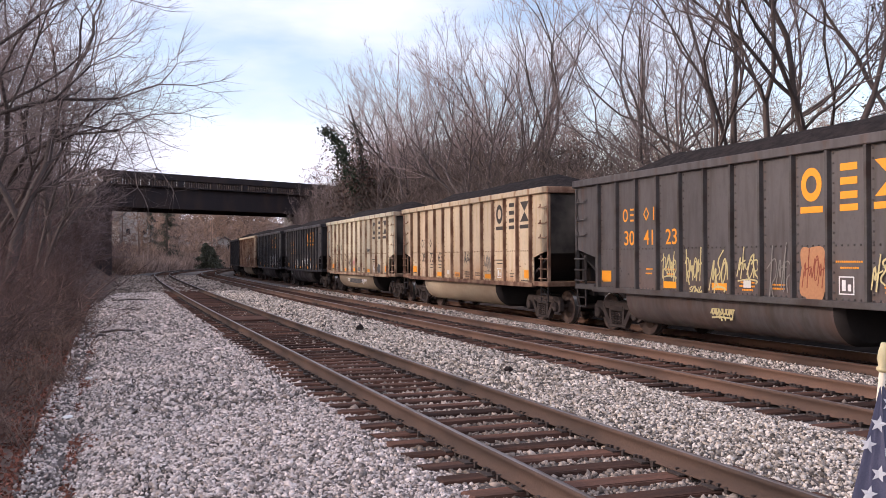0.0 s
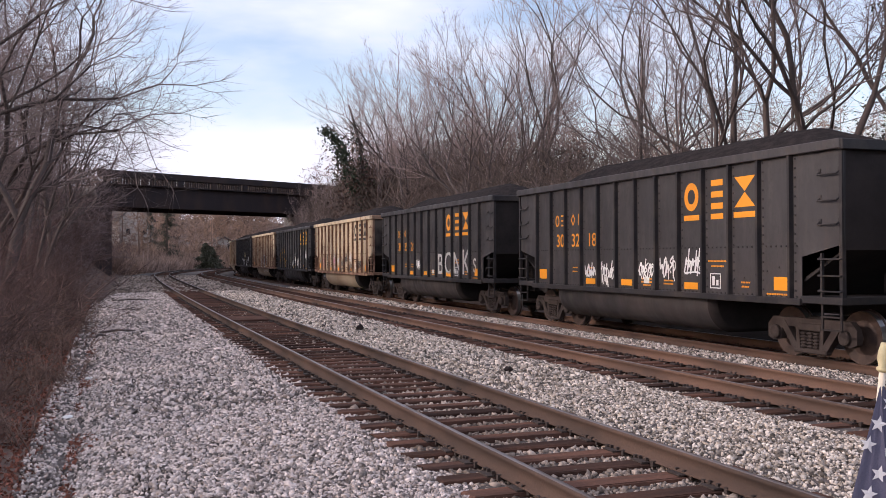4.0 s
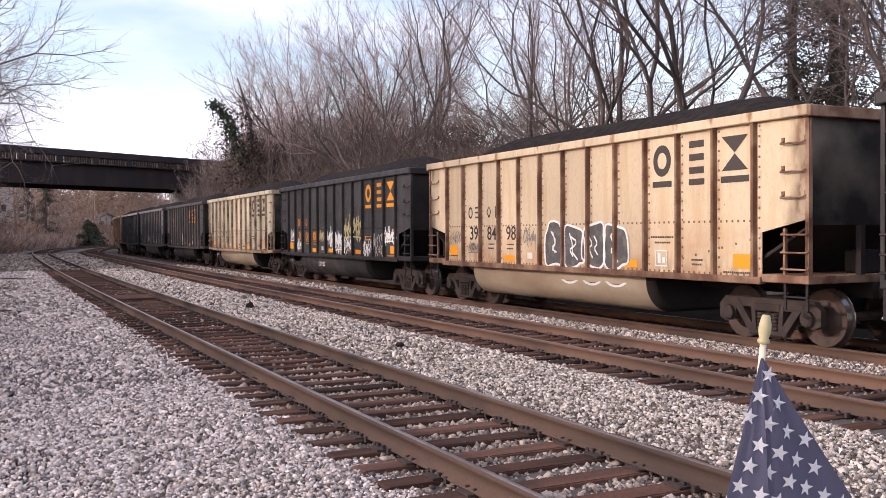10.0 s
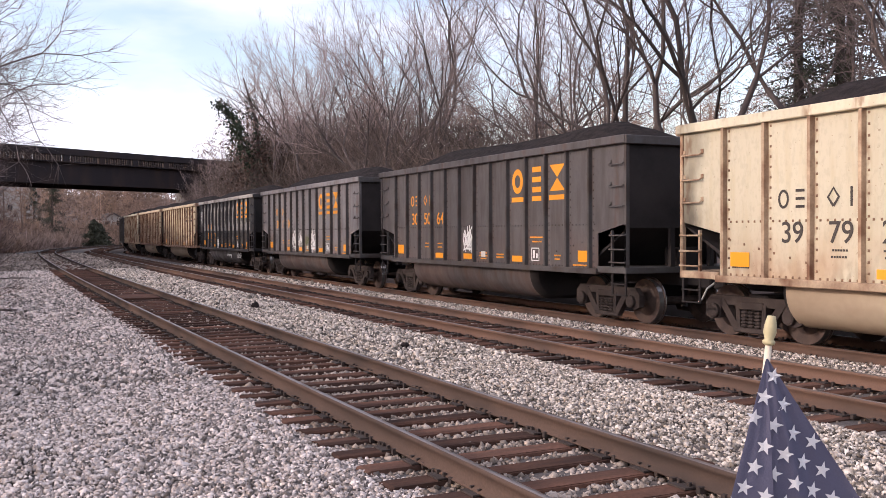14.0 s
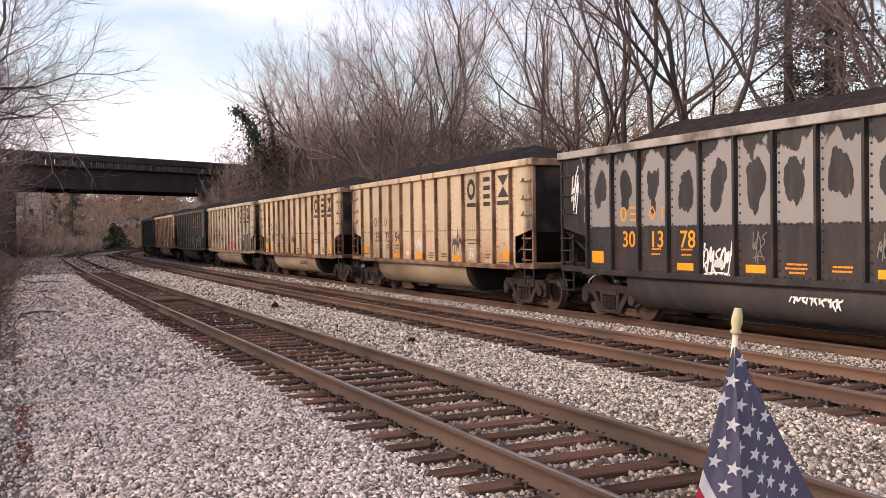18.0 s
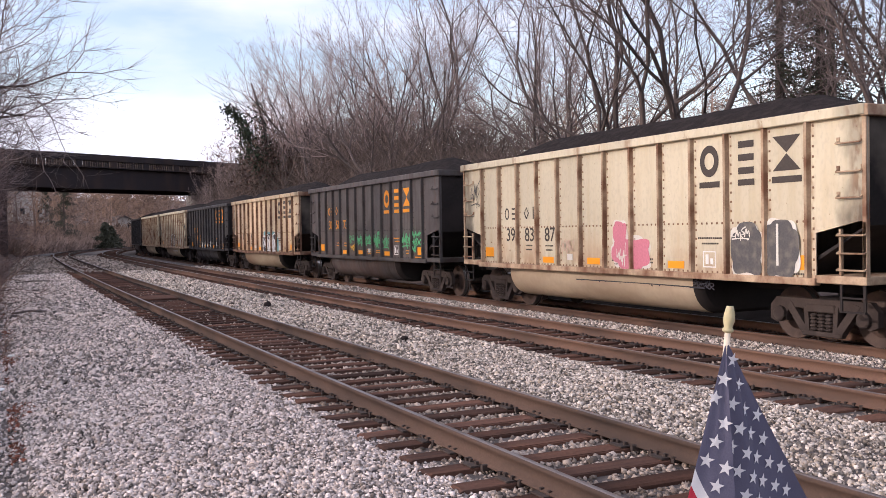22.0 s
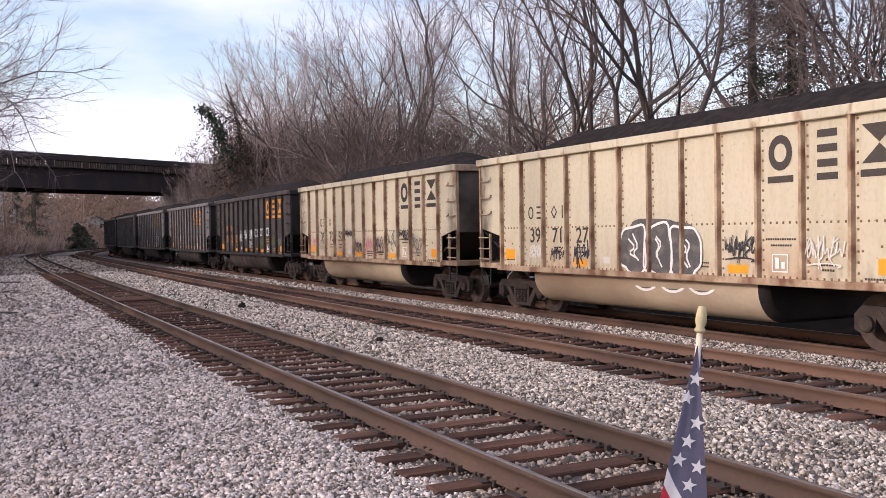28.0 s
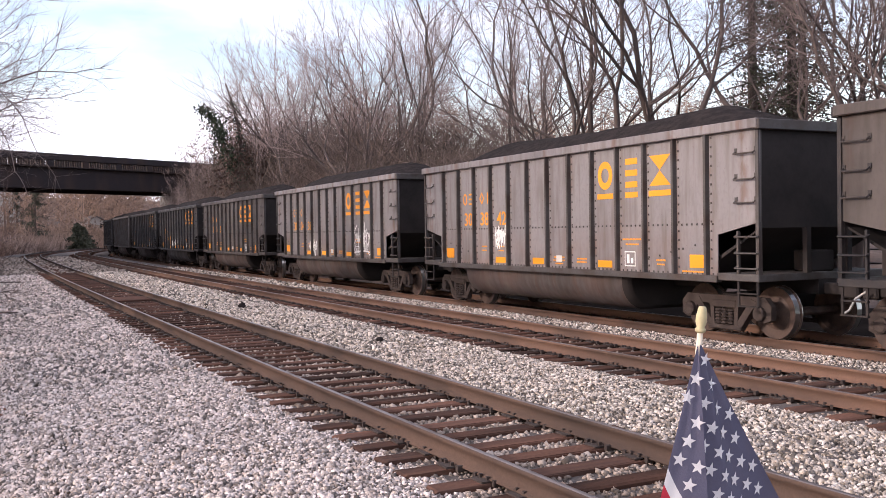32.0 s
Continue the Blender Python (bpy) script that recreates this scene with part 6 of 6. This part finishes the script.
    arm = [(0.3, 0, 4.5), (-0.6, -0.1, 6.8), (-1.3, -0.1, 8.6), (-1.9, -0.1, 9.9), (-2.5, -0.1, 10.6), (-3.1, -0.1, 10.6)]
    part("trunk", tubes([(*a, *b, 0.24 - 0.035 * k, 0.205 - 0.035 * k) for k, (a, b) in enumerate(zip(stem, stem[1:]))], 7, BARK), None, snag)
    part("limb", tubes([(*a, *b, 0.10 - 0.018 * k, 0.082 - 0.018 * k) for k, (a, b) in enumerate(zip(arm, arm[1:]))], 5, BARK), None, snag)
    r2 = np.random.default_rng(4)
    pts = []
    dead = []
    for line, spread, many, bag in ((stem[:3], 1.05, 4600, dead), ([(2.6, 0, -0.5), (2.4, 0, 4.5), (2.5, 0, 6.8)], 0.8, 2600, dead), (stem[1:3], 0.5, 500, pts), (arm[:4], 0.42, 1500, pts), (arm[3:], 0.19, 380, pts), (stem[2:5], 0.22, 300, pts)):
        line = np.array(line, float)
        f = r2.uniform(0, len(line) - 1.001, many)
        k = f.astype(int)
        c = line[k] + (line[k + 1] - line[k]) * (f - k)[:, None]
        bag.append(c + r2.normal(0, spread, (many, 3)) * (0.6 + 0.7 * np.abs(np.sin(c[:, 2:3] * 1.1))))
    tagged(part("ivy", leaf_mesh(np.concatenate(pts), 0.12, IVY, 8), None, snag, "dense dark green ivy"), kind="stuff")
    tagged(part("dead_vines", leaf_mesh(np.concatenate(dead), 0.13, DEADVINE, 9), None, snag, "brown dead vines"), kind="stuff")
    # conifers
    con = [conifer(141, 11, 3.0), conifer(144, 4.6, 3.6, 0.05, 90, 0.20), conifer(143, 12, 2.6, 0.30, 70, 0.042)]
    for k, x, y, s in ((2, 23.4, 22.6, 1.20), (2, 25.0, 22.4, 1.25), (2, 26.4, 23.2, 1.2), (2, 28.0, 20.6, 1.25), (0, 11.4, 170.0, 1.0), (1, 17.4, 165.0, 0.95), (1, 19.0, 172.0, 0.85), (0, 29.0, 245.0, 0.8), (0, 9.0, 178.0, 0.8)):
        place(con[k], used, x, y, k * 2.0 + x, s, label="dark green conifer standing among bare woods")
    # tangled undergrowth
    bush = [thicket(151, 2.6, 1.0, 40, BRUSH), thicket(152, 2.0, 1.1, 36, DRY), thicket(153, 3.6, 1.2, 40, BRUSH), thicket(154, 1.0, 0.8, 44, DRY), thicket(155, 3.2, 1.3, 44, TWIG_RED)]
    spots = []
    for _ in range(95):
        y = 8 + 62 * rng.random() ** 1.2
        spots.append((rng.uniform(-3.8, -0.75) - 0.25 - 0.006 * y - max(0, 20 - y) * 0.14, y, rng.choice((0, 1, 2, 0)), rng.uniform(0.7, 1.15)))
    for _ in range(26):
        y = 8 + 40 * rng.random()
        spots.append((rng.uniform(-1.2, -0.3) - 0.15 - max(0, 16 - y) * 0.16, y, 3, rng.uniform(0.5, 1.0)))
    for _ in range(30):
        y = rng.uniform(58, 98)
        spots.append((rng.uniform(-5.0, -0.6) - 0.012 * (98 - y), y, rng.choice((0, 2, 4)), rng.uniform(1.1, 1.7)))
    for _ in range(34):
        y = rng.uniform(30, 100)
        spots.append((TRACK_X + float(np.interp(y, PY, PX)) + rng.uniform(12.6, 24), y, rng.choice((0, 2, 2)), rng.uniform(0.9, 1.5)))
    for _ in range(24):
        y = rng.uniform(112, 165)
        spots.append((TRACK_X + float(np.interp(y, PY, PX)) - rng.uniform(6, 26), y, rng.choice((0, 1, 2)), rng.uniform(1.3, 2.0)))
    for x, y, k, s in spots:
        o = thing("bush", "", "", at=Matrix.Translation((x, y, float(ground_z(np.array(x), np.array(y))))) @ Matrix.Rotation(rng.uniform(0, 6.3), 4, "Z") @ Matrix.Scale(s, 4))
        tagged(part("cane_tangle", bush[k][0], None, o), kind="stuff")
        tagged(part("twig_spray", bush[k][1], None, o), kind="stuff")
        tagged(o, "tangled dry brown brush and bramble canes" if k in (1, 3) else "bare reddish thicket of vines and saplings", "bush", "brush along the railway")
    # fallen leaves along the edge of the brush
    r5 = np.random.default_rng(21)
    n = 19000
    ly = 8 + 42 * r5.random(n) ** 1.25
    lx = 0.02 - np.abs(r5.normal(0, 0.42, n)) - 1.1 * r5.random(n) ** 2 + 0.25 * np.sin(ly * 1.7) * np.sin(ly * 0.61)
    lz = np.maximum(ground_z(lx, ly), np.where(lateral(lx, ly) > -4.35, bed_z(lateral(lx, ly)), -9)) + 0.02
    tagged(new("fallen_leaves", leaf_mesh(np.stack([lx, ly, lz], -1), 0.026, LITTER, 3)), "red-brown fallen leaves along the ballast's edge", "leaves", kind="stuff")
    # brushy undergrowth on the bank, one mass
    r6 = np.random.default_rng(33)
    n = 84000
    by = r6.uniform(34, 112, n)
    bx = TRACK_X + np.interp(by, PY, PX) + 13.5 + 14.0 * r6.random(n)
    rise = r6.random(n) ** 1.1 * np.interp(by, [34, 45, 60, 100], [2.5, 5.0, 6.5, 5.5]) * (0.65 + 0.35 * np.sin(by * 0.5 + bx * 0.8))
    b0 = np.stack([bx, by, ground_z(bx, by) + rise], -1)
    e = r6.normal(0, 1, (n, 3)) * (0.8, 0.8, 0.4) + (0, 0, 0.9)
    e = e / np.linalg.norm(e, axis=1, keepdims=True) * r6.uniform(0.5, 1.5, (n, 1))
    tagged(new("bank_undergrowth", cones(np.concatenate([b0, b0 + e, np.full((n, 1), 0.026), np.zeros((n, 1))], 1), UNDER)), "tan and grey tangled undergrowth on the wooded bank", "undergrowth", kind="stuff")
    # dry brush on the verges beyond the bridge, one mass
    r7 = np.random.default_rng(41)
    n = 26000
    vy = r7.uniform(112, 215, n)
    vl = np.where(r7.random(n) < 0.75, -4.6 - 22 * r7.random(n) ** 1.4, 13.0 + 14 * r7.random(n))
    vx = TRACK_X + np.interp(vy, PY, PX) + vl
    v0 = np.stack([vx, vy, ground_z(vx, vy) + 1.2 * r7.random(n) ** 2], -1)
    e = r7.normal(0, 1, (n, 3)) * (0.5, 0.5, 0.3) + (0, 0, 1.0)
    e = e / np.linalg.norm(e, axis=1, keepdims=True) * r7.uniform(0.6, 2.0, (n, 1))
    tagged(new("verge_brush", cones(np.concatenate([v0, v0 + e, np.full((n, 1), 0.07), np.zeros((n, 1))], 1), FARWOOD)), "tan dry brush on the verges beyond the bridge", "brush", kind="stuff")
    # far woods, one mass
    r3 = np.random.default_rng(9)
    segs, spikes = [], []
    for _ in range(900):
        a, dist = r3.uniform(radians(-14), radians(48)), 120 + 300 * r3.random() ** 1.3
        x, y = dist * math.sin(a), dist * math.cos(a)
        l = float(lateral(x, y))
        if -7 < l < 16 and y < 330 or (y < 124 and l < 0):
            continue
        z0, h = float(ground_z(np.array(x), np.array(y))), r3.uniform(9, 15)
        segs.append((x, y, z0 - 0.5, x + r3.normal(0, 0.5), y, z0 + h * 0.8, 0.22, 0.06))
        for _ in range(150):
            f = r3.uniform(0.05, 0.95)
            e = r3.normal(0, 1, 3) * (1, 1, 0.4) + (0, 0, 0.7)
            e = e / np.linalg.norm(e) * h * r3.uniform(0.07, 0.20)
            b = np.array([x, y, z0 + h * f]) + r3.normal(0, 0.13 * h * (1.05 - 0.6 * f), 3) * (1, 1, 0.3)
            spikes.append((*b, *(b + e), 0.0004 * y, 0))
    woods = new("far_woods", cones(spikes + segs, FARWOOD))
    tagged(woods, "hazy brown bare woods on the hills beyond the bridge", "woods", kind="stuff")


# ---- houses beyond the bridge ----
def house(x, y, turn, w, d, h, ridge, label, siding=SIDING):
    t = thing("house", label, "house", at=Matrix.Translation((x, y, float(ground_z(np.array(x), np.array(y))) - 0.1)) @ Matrix.Rotation(turn, 4, "Z"))
    part("wall_shell", prism([(-w / 2, 0), (w / 2, 0), (w / 2, h), (0, h + ridge), (-w / 2, h)], "y", -d / 2, d / 2), siding, t)
    for s in (-1, 1):
        part("roof", prism([(0, h + ridge + 0.02), (s * (w / 2 + 0.4), h - 0.3 * ridge / (w / 2) * 0.4), (s * (w / 2 + 0.4), h + 0.14), (0, h + ridge + 0.18)], "y", -d / 2 - 0.4, d / 2 + 0.4), ROOFING, t)
    for k in (-1, 1):
        win = part("window", box(k * w * 0.24 - 0.55, k * w * 0.24 + 0.55, -d / 2 - 0.05, -d / 2 - 0.004, 0.9, 2.2), SIDING, t)
        part("pane", box(k * w * 0.24 - 0.45, k * w * 0.24 + 0.45, -d / 2 - 0.07, -d / 2 - 0.052, 1.0, 2.1), DARKGLASS, win)
        if h > 4:
            win = part("window", box(k * w * 0.24 - 0.5, k * w * 0.24 + 0.5, -d / 2 - 0.05, -d / 2 - 0.004, 3.6, 4.8), SIDING, t)
            part("pane", box(k * w * 0.24 - 0.4, k * w * 0.24 + 0.4, -d / 2 - 0.07, -d / 2 - 0.052, 3.7, 4.7), DARKGLASS, win)
    return t


# ---- the small flag ----
def build_flag():
    flag = thing("stick_flag", "small starred navy flag draped on a pale wooden stick", "flag")
    # origin at the finial's tip
    part("finial", spin([(0.0045, -0.037), (0.0075, -0.035), (0.0078, -0.032), (0.0055, -0.029), (0.0080, -0.021), (0.0075, -0.012), (0.0052, -0.001), (0.0045, 0.0)], None, 16), GOLD, flag, "gilded wooden spear tip", smooth=True)
    part("stick", rod((0, 0, -1.95), (0, 0, -0.036), 0.0042, None, 12), DOWEL, flag, smooth=True)

    def drape(ang, v, front=-0.012):
        """A point of the cloth: ang degrees from the stick about its upper corner, v metres away."""
        w = min(1.0, v / 0.10)
        fold = 0.38 * (0.010 * math.sin(ang * 0.21 + 0.8) + 0.005 * math.sin(ang * 0.47 + v * 9)) * w
        a = radians(ang)
        return Vector((-0.005 + math.sin(a) * v, front + fold * min(1.0, abs(ang) / 14), -0.050 - v * math.cos(a)))

    def panel(name, a0, a1, nu, parent, front):
        bm = bmesh.new()
        rows = []
        for j in range(55):                           # 24 rows of canton, then three to each stripe
            row = []
            for i in range(nu + 1):
                ang = a0 + (a1 - a0) * i / nu
                seam = min(0.396, (0.176 + 0.005 * (ang + 8.5)) / math.cos(radians(ang)))
                v = 0.004 + (seam - 0.004) * j / 24 if j <= 24 else min(0.40, seam + (j - 24) * 0.0078)
                row.append((bm.verts.new(drape(ang, v, front)), v))
            rows.append(row)
        for j in range(54):
            for i in range(nu):
                if max(rows[j][i][1], rows[j][i + 1][1]) >= 0.3999:
                    continue
                f = bm.faces.new((rows[j][i][0], rows[j][i + 1][0], rows[j + 1][i + 1][0], rows[j + 1][i][0]))
                f.material_index = 0 if j < 24 else 1 + (j - 24) // 3 % 2
        bmesh.ops.delete(bm, geom=[v for v in bm.verts if not v.link_faces], context="VERTS")
        return part(name, mesh_of(bm, [NAVY, STARW, REDC], True), None, parent, "draped navy cloth with white stars")
    hoist = panel("hoist_cloth", -8.5, 9, 18, flag, -0.012)
    fly = panel("fly_cloth", 3, 41, 32, flag, -0.006)
    # stars, each sewn on the cloth
    for row in range(-2, 16):
        for col in range(-4, 14):
            x, z = 0.002 + 0.0275 * col - 0.0102 * row, 0.050 + 0.0086 * col + 0.0262 * row
            if z < 0.02:
                continue
            ang, v = math.degrees(math.atan2(x, z)), math.hypot(x, z)
            if -6.8 < ang < 38.5 and 0.02 < v < 0.38 and z < 0.163 + 0.005 * (ang + 8.5) and not (8.2 < ang < 9.8):
                sb = bmesh.new()

                def lay(dx, dz, lift):
                    q = drape(math.degrees(math.atan2(x + dx, z - dz)), math.hypot(x + dx, z - dz), -0.012 if ang < 9 else -0.006)
                    return sb.verts.new(q + Vector((0, -lift, 0)))
                pts = []
                for q in range(10):
                    r = 0.0113 if q % 2 == 0 else 0.0047
                    a = math.pi / 2 + q * math.pi / 5 - 0.15
                    pts.append(lay(r * math.cos(a), r * math.sin(a), 0.0016))
                mid = lay(0, 0, 0.0018)
                for q in range(10):
                    sb.faces.new((mid, pts[q], pts[(q + 1) % 10]))
                part("star", sb, STARW, hoist if ang < 9 else fly)
    return flag


# ---- clutter on the ballast ----
def build_clutter():
    def lump(name, label, cat, x, y, size, material, seed):
        rng = random.Random(seed)
        bm = bmesh.new()
        bmesh.ops.create_icosphere(bm, subdivisions=2, radius=1)
        for v in bm.verts:
            v.co = Vector((v.co.x * size[0], v.co.y * size[1], v.co.z * size[2])) * (0.85 + 0.3 * noise.noise(v.co * 1.5 + Vector((seed, 0, 0))))
        u = float(lateral(np.array(x), np.array(y)))
        o = part(name, bm, material, None, at=Matrix.Translation((x, y, float(bed_z(u)) + size[2] * 0.7)) @ Matrix.Rotation(rng.uniform(0, 6), 4, "Z"))
        tagged(o, label, cat)
    lump("dark_rock", "dark lump of spilled coal on pale ballast", "rock", 6.53, 24.3, (0.13, 0.11, 0.10), COAL, 1)
    lump("dark_rock", "dark lump of spilled coal on pale ballast", "rock", 6.49, 14.9, (0.085, 0.07, 0.065), COAL, 2)
    lump("litter", "scrap of pale litter at the edge of the brush", "litter", 0.1, 18.2, (0.16, 0.10, 0.03), WHITE, 3)
    lump("litter", "scrap of pale litter at the edge of the brush", "litter", -0.15, 14.4, (0.13, 0.08, 0.025), WHITE, 4)
    for x, y, ln, turn in ((0.7, 26.2, 0.9, 0.4), (1.6, 45.0, 1.6, 0.2), (0.3, 24.8, 0.6, 1.2)):
        bm = tubes([(-ln / 2, 0, 0, 0, 0.06, 0.03, 0.025, 0.03), (0, 0.06, 0.03, ln / 2, 0, 0.0, 0.03, 0.018)], 6, BARK)
        tagged(part("fallen_branch", bm, None, None, at=Matrix.Translation((x, y, 0.02)) @ Matrix.Rotation(turn, 4, "Z")), "dead branch lying on the ballast path", "branch")
    # timber crossing between the near rails
    t = thing("track_crossing", "weathered timber panel laid between the near rails", "crossing panel", at=track_pose(30.0, 0, 0.0))
    for k in range(4):
        part("plank", box(-0.62, 0.62, -0.9 + k * 0.45, -0.47 + k * 0.45, 0.004, 0.05, bevel=0.01), TIE, t)


build_ground()
build_ballast()
build_bridge()
CAR_LIST = build_train()
FLAG = build_flag()
build_trees()
house(5.6, 190.0, 0.35, 6.5, 8.0, 6.2, 3.4, "pale two-storey gabled house among bare trees")
house(24.6, 206.0, 0.2, 5.0, 5.0, 2.3, 1.3, "low pale shed with a dark roof beside the line")
build_clutter()
build_track(U1, "rusty rails on dark weathered timber sleepers in ballast", 48.0)
build_track(U2, "brown rusty rails on timber sleepers, partly buried in ballast", 40.0)
build_track(U3, "rusty rails carrying the coal train beside the bank", 34.0)


# ---- everything that moves ----
SPEED = 10.157
LEAD = [(0, 9.37), (1.4, 9.21), (2.9, 9.17), (5.7, 8.69), (7.2, 8.7), (10.1, 8.93), (11.6, 9.21), (13.1, 9.45), (14.4, 9.35), (16.5, 9.18), (17.4, 9.08), (18.9, 9.55), (20.5, 9.78), (21.9, 10.07), (23.5, 10.04), (24.9, 9.81), (27.9, 9.26), (29.3, 9.27), (30.7, 9.26), (32, 8.95)]


def lead_at(t):
    """Arc length of the first car's leading end."""
    return float(np.interp(t, [a for a, _ in LEAD], [b for _, b in LEAD])) - SPEED * t


def car_pose(i, t):
    mid = lead_at(t) + PITCH * i + HALF
    a, b = along(mid - 5.42, U3), along(mid + 5.42, U3)
    turn = math.atan2(b[0] - a[0], b[1] - a[1])
    return Matrix.Translation(((a[0] + b[0]) / 2, (a[1] + b[1]) / 2, RAIL_TOP[U3])) @ Matrix.Rotation(-turn, 4, "Z")


def motions():
    for i, car in enumerate(CAR_LIST):
        times = [k * 1.0 for k in range(33)]
        walk(car, [(t, car_pose(i, t)) for t in times])
        # the wheels turn where the car is near; before and after they rest unseen
        t_in = max(0.0, (lead_at(0) + PITCH * i - 34.0) / SPEED)
        t_out = min(32.0, (lead_at(0) + PITCH * i + 2 * HALF) / SPEED)
        for bogie in [o for o in car.children if o.name.startswith("bogie")]:
            for axle in [o for o in bogie.children if o.name.startswith("wheelset")]:
                base = axle.matrix_basis.copy()
                rows, f0, f1 = [], frame(t_in), frame(t_out)
                if f0 > 1:
                    rows.append((0.0, base))
                for f in range(f0, max(f0, f1) + 1, 1):
                    t = (f - 1) / FPS
                    rows.append((t, base @ Matrix.Rotation((t - t_in) * SPEED / 0.457, 4, "X")))
                if rows[-1][0] < 31.99:
                    rows.append((32.0, rows[-1][1]))
                if len(rows) == 1:
                    rows = [(0.0, base), (32.0, base)]
                walk(axle, rows)
    lean = Matrix.Rotation(radians(-26), 4, "Z") @ Matrix.Rotation(radians(6), 4, "Y")
    spots = [(0, 1.154, 1.687, 1.762), (8, 1.154, 1.687, 1.762), (9, 1.142, 1.671, 1.774), (10, 1.135, 1.620, 1.756), (16.5, 1.135, 1.620, 1.756),
             (17, 1.036, 1.343, 1.779), (17.5, 0.857, 0.775, 1.819), (18, 0.672, 0.167, 1.852), (19, 0.672, 0.168, 1.852), (23, 0.661, 0.151, 1.854), (32, 0.662, 0.150, 1.855)]
    walk(FLAG, [(t, Matrix.Translation((x, y, z)) @ lean) for t, x, y, z in spots])
    fly = [o for o in FLAG.children if o.name.startswith("fly_cloth")][0]
    turns = [(0, 28), (6, 35), (8, 42), (8.5, 27), (9, 14), (10, 12), (11, 10), (12, 18), (13, 14), (14, 8), (16.5, 22), (17, 28), (17.5, 26), (18, 31), (18.5, 37), (19, 45), (20, 10), (21, 28), (22, 31), (23, 21), (24, 24), (25, 31), (26.5, 42), (27.5, 57), (28, 83), (28.8, 34), (29.2, 28), (30, 17), (30.6, 10), (31.2, 34), (32, 31)]
    walk(fly, [(t, Matrix.Rotation(radians(a), 4, "Z")) for t, a in turns])


motions()
